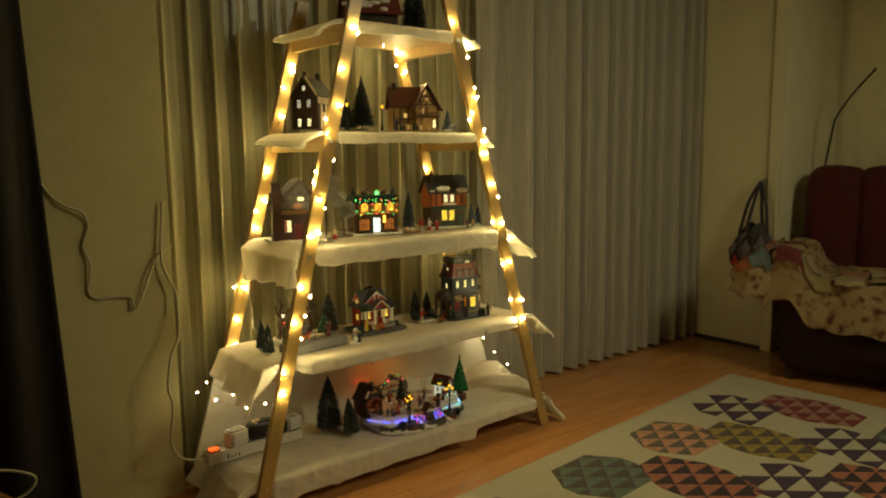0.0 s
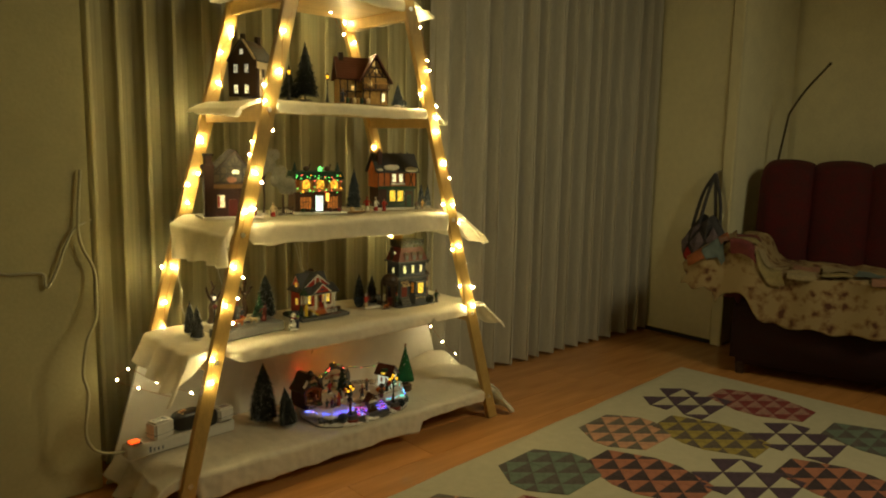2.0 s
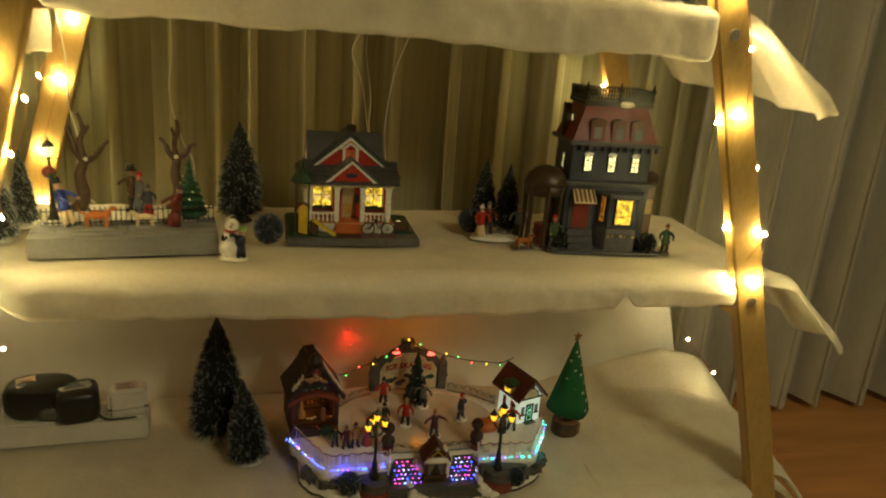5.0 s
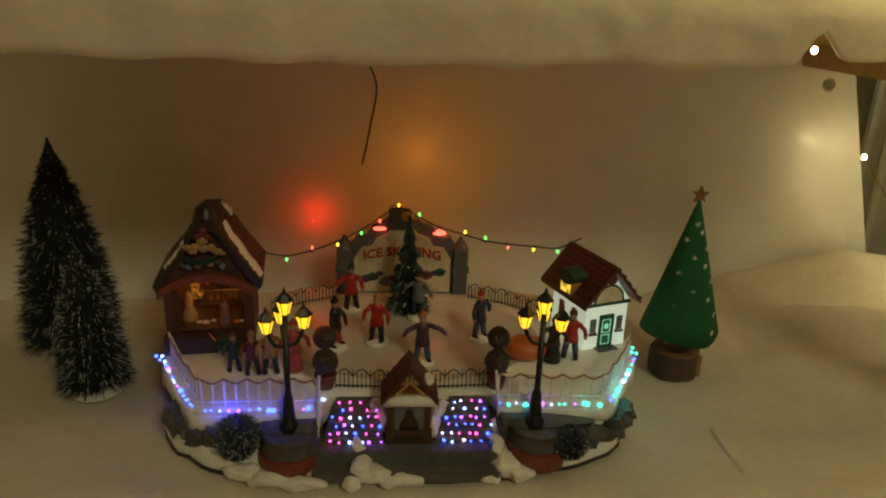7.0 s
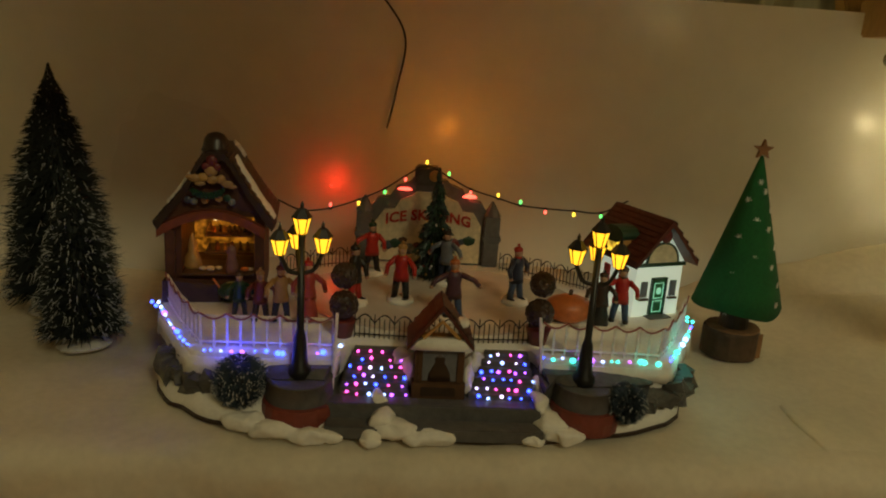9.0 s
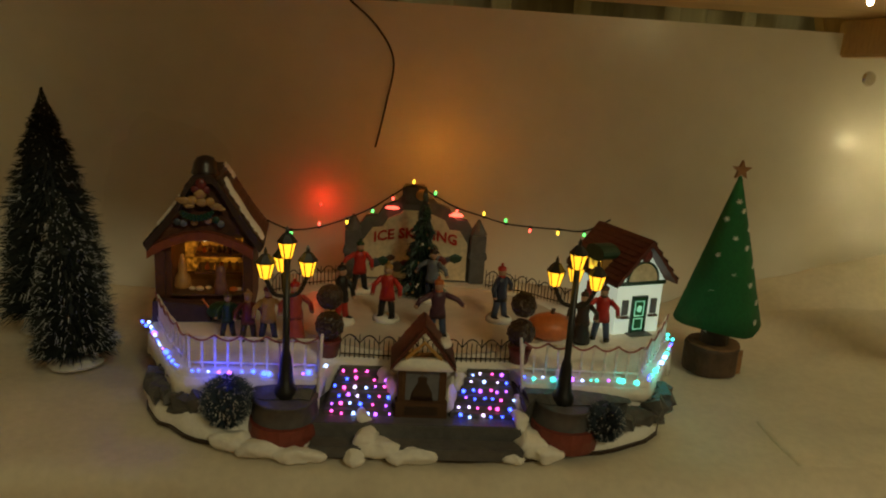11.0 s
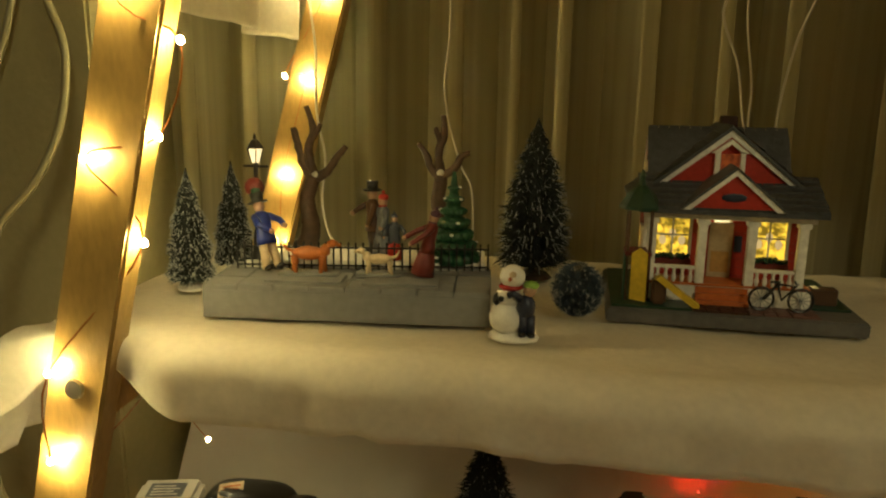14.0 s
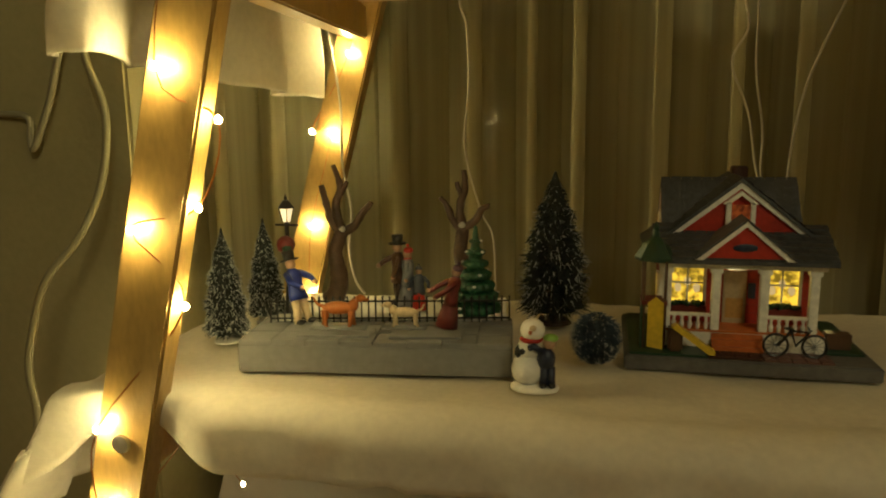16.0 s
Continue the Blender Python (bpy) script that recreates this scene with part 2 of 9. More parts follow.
def leg_x(side, z, back=False):
    if back:
        return 0.803 + 0.274 * z if side < 0 else 2.118 - 0.298 * z
    return 0.845 + 0.247 * z if side < 0 else 2.108 - 0.300 * z


stand = thing("ladder_shelf", pose(0, 0, 0), "homemade golden pine ladder stand with five tapering shelves", "shelf")
LEG_TOP = 1.66
LEG_F, LEG_B = 2.018, 2.396
for side in (-1, 1):
    for y in (LEG_F, LEG_B):
        bm = B()
        box(bm, -0.023, 0.023, 0, 0.021, 0, 1, bevel=0.0)
        for v in bm.verts:
            z = v.co.z * LEG_TOP
            v.co = Vector((v.co.x + leg_x(side, z, y > 2.2), v.co.y + y, z))
        bmesh.ops.bevel(bm, geom=bm.edges[:], offset=0.002, segments=2, affect="EDGES")
        leg = part("leg", bm, PINE, stand)
        if y < 2.1:
            for z in LEVELS:
                part("screw", cyl(B(), 0, 0, 0, 0.0025, 0.0075, 0.0068, 14, pose(leg_x(side, z - 0.03), y, z - 0.03, 90)), STEEL, leg, "steel screw head")
for z in LEVELS:
    a, b = leg_x(-1, z), leg_x(1, z)
    part("shelf_board", box(B(), a - 0.022, b + 0.022, 2.043, 2.381, z - 0.026, z - 0.006, bevel=0.002), PINE_SHELF, stand)
    for side in (-1, 1):
        p, q = leg_x(side, z - 0.045), leg_x(side, z - 0.045, True)
        bm = box(B(), -0.011, 0.011, 0.0, 1.0, z - 0.064, z - 0.027)
        for v in bm.verts:
            v.co = Vector((v.co.x + p + (q - p) * v.co.y, LEG_F + 0.0215 + (LEG_B - LEG_F - 0.022) * v.co.y, v.co.z))
        bmesh.ops.bevel(bm, geom=bm.edges[:], offset=0.002, segments=2, affect="EDGES")
        part("crossbar", bm, PINE, stand)


def cloth(level, ext_l, ext_r, drop, drop_l, drop_r, seed, label, flare=0.5):
    """Fleece laid over a shelf, past its ends, with hems that hang at the front and at both ends."""
    z = LEVELS[level]
    x0, x1, y0, y1 = leg_x(-1, z) - 0.022 - ext_l, leg_x(1, z) + 0.022 + ext_r, 2.034, 2.381
    in0, in1 = leg_x(-1, z) - 0.004, leg_x(1, z) + 0.004
    sx0, sx1, sy0 = x0 - drop_l, x1 + drop_r, y0 - drop
    r = 0.014

    def bend(d):
        """How far out and down the hem is, d along the cloth past the edge."""
        if d <= 0:
            return 0.0, 0.0
        if d < r * 1.57:
            return r * math.sin(d / r), r * (1 - math.cos(d / r))
        return r, r + (d - r * 1.57)

    def f(u, v):
        s = sx0 + (sx1 - sx0) * u
        t = y1 + (sy0 - y1) * v
        # the front hem hangs between the legs alone
        mid = max(0.0, min(1.0, (s - in0) / (0.085 if level == 1 else 0.03))) * max(0.0, min(1.0, (in1 - s) / 0.03))
        mid = mid * mid * (3 - 2 * mid)
        hem = (1 + 0.16 * wob(s, seed, 0, 6) + 0.07 * wob(s, seed, 3, 19)) * (0.45 + 0.55 * mid)
        if level in (1, 2) and s < in0 - 0.02:
            hem *= 1 + (2.2 if level == 1 else 0.6) * min((in0 - 0.02 - s) / 0.06, 1)
        if level == 0:
            hem *= 1 - 0.42 * max(0.0, min(1.0, (s - 1.715) / 0.015))
        if level == 1:
            hem *= 1 - 0.45 * max(0.0, 1 - abs(s - 1.775) / 0.014)
            hem *= 0.86 + 0.10 * max(0.0, min(1.0, (s - 1.165) / 0.012)) - 0.20 * max(0.0, min(1.0, (s - 1.50) / 0.30))
        dl, dr, df = max(x0 - s, 0), max(s - x1, 0), max(y0 - t, 0) * hem
        front = max(0.0, min(1.0, (y1 - t) / (y1 - y0)))
        ends = 0.66 + 0.42 * front + 0.30 * wob(t, seed, 2, 9)
        if level in (1, 2) and dr:
            ends = 0.80 + 0.14 * front + 0.10 * wob(t, seed, 2, 9)
        if level == 2 and dl:
            ends = 0.94 - 0.16 * front + 0.08 * wob(t, seed, 2, 9)
        de = (dl + dr) * ends
        oe, ze = bend(de)
        of, zf = bend(df)
        x = min(max(s, x0), x1) + (oe + (flare if dl or level not in (1, 2) else 0.85) * max(de - 0.02, 0)) * (-1 if dl else 1)
        y = max(t, y0)
        zz = z - max(ze, zf) - (0.0 if level == 2 and dl else 0.25) * min(ze, zf)
        sag = max(0.0, (x0 + ext_l + 0.01 - s) / (ext_l + 0.011)) if s < x0 + ext_l else max(0.0, (s - x1 + ext_r) / (ext_r + 0.011))
        zz -= (0.006 if level == 1 else 0.022) * min(sag, 1.0) ** 2
        if df:
            y = y0 - of * (0.15 + 1.25 * mid) - (0.007 * wob(s, z, seed, 14) + 0.003 * wob(s, t, seed, 45) + 0.05 * max(zf - r, 0)) * mid
        if level == 2 and s < in0 - 0.03:
            y -= 0.040 * front ** 3 * min((in0 - 0.03 - s) / 0.03, 1)
        if de:
            k = min(de / 0.08, 1)
            y += 0.010 * math.sin(t * 62 + 2 * wob(t, seed, 0, 8)) * k - (0.045 * k * front ** 2.5 if dr else 0.0)
            x += 0.014 * math.sin(t * 55 + seed + 1.5 * wob(t, seed, 7, 9)) * k
        if level == 1:
            zz += 0.006 * math.exp(-((t - y0 - 0.012) / 0.022) ** 2)
        zz += 0.003 * wob(s, t, seed, 9) + 0.0018 * wob(s, t, seed, 33) + 0.0007 * wob(s, t, seed, 90)
        return (x, y, zz)
    bm = sheet(260, 60, f)
    ob = part("snow_cloth", bm, FLEECE, None, "", True)
    so = ob.modifiers.new("thick", "SOLIDIFY")
    so.thickness, so.offset = 0.004 if level < 3 else 0.009, 1.0
    return tagged(ob, label, "snow blanket", "snow cloths on the shelves")


cloth(0, 0.055, 0.03, 0.085, 0.10, 0.085, 1, "white fleece snow blanket covering the lowest shelf", 0.7)
cloth(1, 0.050, 0.055, 0.056, 0.12, 0.105, 2, "white fleece snow blanket hanging over the shelf edge", 0.45)
cloth(2, 0.045, 0.040, 0.072, 0.125, 0.11, 3, "white fleece snow blanket with a long flap at its end", 0.05)
cloth(3, 0.062, 0.016, 0.044, 0.03, 0.03, 4, "thin white fleece snow blanket on an upper shelf", 0.9)
cloth(4, 0.066, 0.038, 0.046, 0.035, 0.035, 5, "thin white fleece snow blanket on the top shelf", 0.9)


def along(x, y, line):
    """How far a point is from a line of (x, y, height), and the line's height there."""
    best = (9.0, 0.0)
    for (ax, ay, ah), (bx, by, bh) in zip(line, line[1:]):
        t = max(0.0, min(1.0, ((x - ax) * (bx - ax) + (y - ay) * (by - ay)) / ((bx - ax) ** 2 + (by - ay) ** 2)))
        best = min(best, (math.hypot(x - ax - t * (bx - ax), y - ay - t * (by - ay)), ah + t * (bh - ah)))
    return best


def heap(u, v):
    """Fleece bunched in broad folds at the end of the lowest shelf, against the back board."""
    x = 1.80 + 0.385 * u
    y = 2.380 - 0.335 * v + 0.02 * wob(u, 3, 0, 3)
    z = 0.0
    for line, wide in ((((1.86, 2.37, 0.016), (1.97, 2.36, 0.044), (2.06, 2.355, 0.070), (2.14, 2.335, 0.062), (2.18, 2.27, 0.035)), 0.055),
                       (((1.86, 2.325, 0.008), (1.95, 2.285, 0.024), (2.03, 2.255, 0.038), (2.11, 2.205, 0.034), (2.155, 2.145, 0.018)), 0.034),
                       (((1.93, 2.215, 0.006), (2.01, 2.165, 0.013), (2.07, 2.105, 0.012), (2.10, 2.060, 0.006)), 0.026)):
        d, h = along(x, y, line)
        z = max(z, h * math.exp(-(d / wide) ** 2)) + 0.25 * min(z, h * math.exp(-(d / wide) ** 2))
    edge = min(u / 0.12, 1) * min((1 - v) / 0.12, 1)
    z = 0.1215 + z * edge + 0.010 * edge * min(u / 0.5, 1) + 0.0025 * wob(u, v, 2, 9) * edge + 0.001 * wob(u, v, 5, 25)
    over = max(x - 2.105, 0) / 0.075
    return (x, y, z - 0.055 * over ** 2.2)


hp = part("bunched_fleece", sheet(80, 80, heap), FLEECE, None, "", True)
so = hp.modifiers.new("thick", "SOLIDIFY")
so.thickness = 0.004
tagged(hp, "bunched white fleece rising against the back board", "snow blanket", "snow cloths on the shelves")

bd = prism(B(), [(0.752, 0.0), (2.165, 0.0), (2.035, 0.4355), (0.881, 0.4355)], 0.010, Matrix.Translation((0, 2.3845, 0)))
board = tagged(part("back_board", bd, BACKBOARD, None), "off-white board standing behind the lowest shelf", "board")
for x, z in ((2.016, 0.391), (2.083, 0.181), (0.905, 0.391)):
    part("screw", cyl(B(), 0, 0, 0, 0.002, 0.008, 0.006, 16, pose(x, 2.3845, z, 90)), STEEL, board, "steel screw head")

# ---- fairy lights ----
def bulbs(label, spots, lit=BULB):
    """A copper wire with its warm bulbs, spot by spot."""
    chain = thing("fairy_lights", pose(0, 0, 0), label, "string lights", "fairy lights on the stand")
    part("wire", tube(B(), smooth_path(spots, 5), 0.0007, 4), COPPER, chain, "thin copper wire")
    for p in spots:
        part("bulb", ball(B(), *p, 0.0022, 2, 1, 1, 1.25), lit, chain, "glowing warm white bulb")
    return chain


def on_leg(side, rows, back=False):
    """Heights and ways along the leg's face: -1 its left edge, 0 its middle, 1 its right edge."""
    out = []
    for z, k in rows:
        out.append((leg_x(side, z, back) + 0.029 * k, (LEG_B if back else LEG_F) - (0.0078 if abs(k) < 0.9 else -0.008), z))
    return out


bulbs("copper wire fairy lights wound round a front leg", on_leg(-1, ((1.52, 0.2), (1.50, 1.0), (1.39, -0.3), (1.275, 0.2), (1.235, -1), (1.19, -0.8), (1.106, 1.0), (1.072, -1), (1.038, -1), (0.985, -0.1), (0.956, 1.0), (0.882, 0.5), (0.873, -0.3), (0.717, -0.35), (0.682, 1.15), (0.622, 1.0), (0.608, -0.4), (0.551, 1.05), (0.458, -0.6), (0.391, -0.2))))
bulbs("copper wire fairy lights wound round a front leg", on_leg(1, ((1.572, -0.5), (1.505, 0.9), (1.463, 1.1), (1.357, 1.2), (1.323, 0.8), (1.266, -0.7), (1.242, -1), (1.207, 1.2), (1.166, 0.5), (1.12, 0.0), (1.01, 0.2), (0.958, 1.0), (0.863, -1.0), (0.862, 0.3), (0.792, 1.0), (0.708, 0.0), (0.697, -1.0), (0.638, 0.9), (0.554, -1), (0.549, 0.8), (0.473, -1.0), (0.475, 0.2))))
bulbs("copper wire fairy lights wound round a back leg", on_leg(-1, ((1.438, 0.2), (1.415, 0.4), (1.358, -0.4), (1.26, 0.3), (1.165, -1), (1.151, 0.1), (1.08, -0.4), (1.071, -0.2), (0.966, 0.3), (0.931, -0.6), (0.872, -0.1), (0.757, 0.0), (0.669, -1.1), (0.666, 0.0), (0.556, 0.0), (0.47, 0.6)), True))
bulbs("copper wire fairy lights wound round a back leg", on_leg(1, ((1.508, -0.8), (1.443, 0.1), (1.06, -0.6), (0.707, -1.0), (0.436, 0.0)), True))
bulbs("loose end of copper wire fairy lights beside the stand", [(0.904, 2.078, 0.350), (0.864, 2.236, 0.348), (0.811, 2.324, 0.379), (0.757, 2.261, 0.372), (0.83, 2.30, 0.32), (0.917, 2.257, 0.284)], DIMBULB)
bulbs("loose end of copper wire fairy lights beside the stand", [(2.039, 2.330, 0.321), (2.071, 2.290, 0.258), (2.118, 2.260, 0.202)], WARMBULB)
bulbs("stray end of fairy lights peeping from under the snow cloth", [(1.802, 2.075, 0.449), (1.852, 2.15, 0.440)], WARMBULB)
bulbs("loose fairy lights hanging under the top shelf", [(1.52, 2.29, 1.52), (1.575, 2.29, 1.45)])

# ---- kit for the miniature village ----
def paint(name, r, g, b, rough=0.42, var=0.22, bump=0.25, scale=220):
    return MATS.get(name) or mat(name, (r, g, b), rough, var, scale, bump)


def glow(name, r, g, b, power, base=(0.8, 0.8, 0.8), mottle=0.0):
    """A lit surface; mottle: the size of the things seen dimly behind it, as a noise scale."""
    if name in MATS:
        return MATS[name]
    m = mat(name, base, 0.4, 0.05, 200, 0.0, emit=(r, g, b), power=power)
    if mottle:
        nt = m.node_tree
        co = nt.nodes.new("ShaderNodeTexCoord")
        no = nt.nodes.new("ShaderNodeTexNoise")
        no.inputs["Scale"].default_value, no.inputs["Detail"].default_value = mottle, 3
        nt.links.new(co.outputs["Object"], no.inputs["Vector"])
        mr = nt.nodes.new("ShaderNodeMapRange")
        mr.inputs[1].default_value, mr.inputs[2].default_value = 0.40, 0.62
        mr.inputs[3].default_value, mr.inputs[4].default_value = power * 0.22, power * 1.5
        nt.links.new(no.outputs[0], mr.inputs[0])
        nt.links.new(mr.outputs[0], nt.nodes["Principled BSDF"].inputs["Emission Strength"])
    return m


SNOW = paint("snow_paint", 0.80, 0.77, 0.70, 0.75, 0.08, 0.5, 300)
BLACK = paint("black_paint", 0.012, 0.011, 0.010, 0.4)
ROCK = paint("rock_paint", 0.085, 0.08, 0.072, 0.6, 0.4, 0.8, 130)
STONE = paint("grey_stone", 0.105, 0.10, 0.097, 0.55, 0.25, 0.5, 150)
PAVE = paint("pavement_grey", 0.19, 0.19, 0.19, 0.5, 0.12, 0.3, 150)
CREAM = paint("cream_paint", 0.62, 0.52, 0.34)
WHITEP = paint("white_paint", 0.78, 0.75, 0.68)
REDP = paint("red_paint", 0.42, 0.022, 0.012)
ORANGE = paint("orange_paint", 0.48, 0.13, 0.03)
DKRED = paint("dark_red_paint", 0.13, 0.018, 0.015)
BROWN = paint("brown_paint", 0.085, 0.040, 0.018)
DKBROWN = paint("dark_brown_paint", 0.035, 0.018, 0.010)
OCHRE = paint("ochre_paint", 0.40, 0.23, 0.07)
GREENP = paint("green_paint", 0.02, 0.12, 0.04)
DKGREEN = paint("dark_green_paint", 0.012, 0.045, 0.022)
TEALD = paint("slate_blue_paint", 0.048, 0.058, 0.076)
SLATE = paint("slate_roof", 0.055, 0.058, 0.062, 0.55, 0.3, 0.8, 170)
BLUE = paint("blue_paint", 0.02, 0.04, 0.26)
NAVY = paint("navy_paint", 0.02, 0.025, 0.05)
GREYP = paint("grey_paint", 0.13, 0.14, 0.16)
YELLOW = paint("yellow_paint", 0.62, 0.42, 0.03)
SKIN = paint("face_paint", 0.40, 0.235, 0.15)
BRICK = paint("brick_paint", 0.046, 0.013, 0.006, 0.55, 0.35, 0.8, 160)
FOX = paint("russet_paint", 0.40, 0.12, 0.02)
PALE = paint("pale_paint", 0.62, 0.48, 0.30)
BARK = paint("bark_paint", 0.075, 0.042, 0.022, 0.6, 0.4, 1.0, 120)
NEEDLE = paint("bristle_green", 0.0065, 0.012, 0.009, 0.7, 0.4, 0.0)
NEEDLE_B = paint("bristle_blue", 0.036, 0.056, 0.078, 0.7, 0.4, 0.0)
FROST = paint("bristle_frost", 0.46, 0.47, 0.46, 0.8, 0.1, 0.0)
ICE = paint("ice", 0.60, 0.56, 0.50, 0.22, 0.1, 0.05, 60)
FELT = paint("green_felt", 0.006, 0.092, 0.022, 0.95, 0.2, 0.5, 400)
LOGWOOD = paint("log_slice", 0.26, 0.13, 0.055, 0.7, 0.3, 0.8, 120)
LITWIN = glow("lit_window", 1.0, 0.64, 0.05, 0.9, (0.35, 0.22, 0.05), 170)
LITWHITE = glow("lit_window_white", 1.0, 0.88, 0.42, 1.1, (0.5, 0.45, 0.3), 260)
LANTERN = glow("lantern_glass", 1.0, 0.50, 0.02, 1.9, (0.5, 0.3, 0.05))
# cottage wall with its lit look put in as emission
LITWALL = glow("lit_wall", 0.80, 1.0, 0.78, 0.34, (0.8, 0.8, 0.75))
AMBER = glow("amber_glow", 1.0, 0.34, 0.02, 0.26, (0.16, 0.07, 0.02), 220)
DOT = {
    "blue": glow("led_blue", 0.03, 0.07, 1.0, 9.0, (0.1, 0.1, 0.3)),
    "violet": glow("led_violet", 0.42, 0.09, 1.0, 5.0, (0.2, 0.1, 0.3)),
    "pink": glow("led_pink", 1.0, 0.08, 0.50, 4.4, (0.3, 0.1, 0.2)),
    "white": glow("led_white", 0.75, 0.6, 1.0, 3.4, (0.3, 0.3, 0.3)),
    "iceblue": glow("led_ice", 0.30, 0.45, 1.0, 5.0, (0.2, 0.2, 0.3)),
    "cyan": glow("led_cyan", 0.06, 0.95, 0.75, 3.0, (0.1, 0.3, 0.3)),
    "red": glow("led_red", 1.0, 0.10, 0.06, 3.4, (0.3, 0.05, 0.05)),
    "yellow": glow("led_yellow", 1.0, 0.60, 0.04, 3.4, (0.3, 0.2, 0.05)),
    "green": glow("led_green", 0.14, 1.0, 0.16, 2.4, (0.1, 0.3, 0.1)),
    "orange": glow("led_orange", 1.0, 0.38, 0.02, 3.2, (0.3, 0.1, 0.05)),
}


def led(parent, p, colour, r=0.0016, loc=None, name="led"):
    ob = part(name, ball(B(), *p, r, 1), DOT[colour], parent, "glowing " + colour + " light")
    if loc is not None:
        ob.location = loc
    return ob


def multi(name, m, pieces, label, category, group=""):
    """One plain mesh out of (make, material) pieces."""
    bm, mats = B(), []
    for make, material in pieces:
        before = set(bm.faces)
        make(bm)
        if material not in mats:
            mats.append(material)
        for f in bm.faces:
            if f not in before:
                f.material_index = mats.index(material)
                f.smooth = True
    me = bpy.data.meshes.new(name)
    bm.to_mesh(me)
    bm.free()
    for x in mats:
        me.materials.append(x)
    ob = new(name, me)
    ob.matrix_basis = m
    return tagged(ob, label, category, group)


def figurine(m, h, coat, legs, hat, label, skirt=False, arm_l=(-0.25, -0.1, 0.5), arm_r=(0.25, -0.1, 0.5), stride=0.06, base=SNOW, top_hat=False, base_r=0.16, lean=0.0):
    """A little plain figure, h high, that faces -y."""
    s = h
    L = lean

    def at(x, y, z):
        return (x * s + L * z * s, y * s, z * s)
    P = []
    if base:
        P.append((lambda bm: cyl(bm, 0, 0, 0, 0.07 * s, base_r * 1.1 * s, base_r * s, 14), base))
    if skirt:
        P.append((lambda bm: lathe(bm, [(0.17 * s, 0.03 * s), (0.15 * s, 0.2 * s), (0.08 * s, 0.5 * s), (0.06 * s, 0.55 * s)], 12, Matrix.Translation((L * 0.2 * s, 0, 0))), legs))
    else:
        P.append((lambda bm: (tube(bm, [at(-0.05 - stride, 0.02, 0.05), at(-0.055 - stride / 2, 0, 0.25), at(-0.05, 0, 0.48)], 0.05 * s, 7, 0.065 * s), tube(bm, [at(0.05 + stride, -0.02, 0.05), at(0.055 + stride / 2, 0, 0.25), at(0.05, 0, 0.48)], 0.05 * s, 7, 0.065 * s)), legs))
        P.append((lambda bm: (ball(bm, *at(-0.05 - stride, -0.02, 0.06), 0.06 * s, 1, 1, 1.6, 0.7), ball(bm, *at(0.05 + stride, -0.06, 0.06), 0.06 * s, 1, 1, 1.6, 0.7)), BLACK))
    P.append((lambda bm: lathe(bm, [(0.10 * s, 0.40 * s), (0.138 * s, 0.36 * s), (0.128 * s, 0.45 * s), (0.104 * s, 0.57 * s), (0.122 * s, 0.68 * s), (0.112 * s, 0.745 * s), (0.07 * s, 0.785 * s), (0.035 * s, 0.80 * s)], 14, Matrix.Translation((L * 0.6 * s, 0, 0)) @ Matrix.Diagonal((1, 0.78, 1, 1))), coat))
    for k, a in ((-1, arm_l), (1, arm_r)):
        P.append((lambda bm, k=k, a=a: tube(bm, [at(0.1 * k, 0, 0.73), at((0.1 * k + a[0]) / 2 + 0.06 * k, a[1] / 2, (0.73 + a[2]) / 2), at(*a)], 0.048 * s, 7, 0.036 * s), coat))
        P.append((lambda bm, a=a: ball(bm, *at(*a), 0.042 * s, 1), SKIN))
    P.append((lambda bm: ball(bm, *at(0, 0, 0.86), 0.074 * s, 2, 0.95, 1, 1.1), SKIN))
    if top_hat:
        P.append((lambda bm: (cyl(bm, *at(0, 0, 0)[:2], 0.91 * s, 0.925 * s, 0.13 * s, 0.13 * s, 14, Matrix.Translation((L * 0.9 * s, 0, 0))), cyl(bm, 0, 0, 0.925 * s, 1.04 * s, 0.075 * s, 0.085 * s, 14, Matrix.Translation((L * 0.9 * s, 0, 0)))), hat))
    else:
        P.append((lambda bm: (ball(bm, *at(0, 0.012, 0.915), 0.080 * s, 2, 1, 1, 0.75), ball(bm, *at(0, 0.01, 0.995), 0.03 * s, 1)), hat))
        P.append((lambda bm: ball(bm, *at(0, 0, 0.785), 0.075 * s, 1, 1, 1, 0.5), hat))
    return multi("figurine", m, P, label, "figurine", "village figurines")


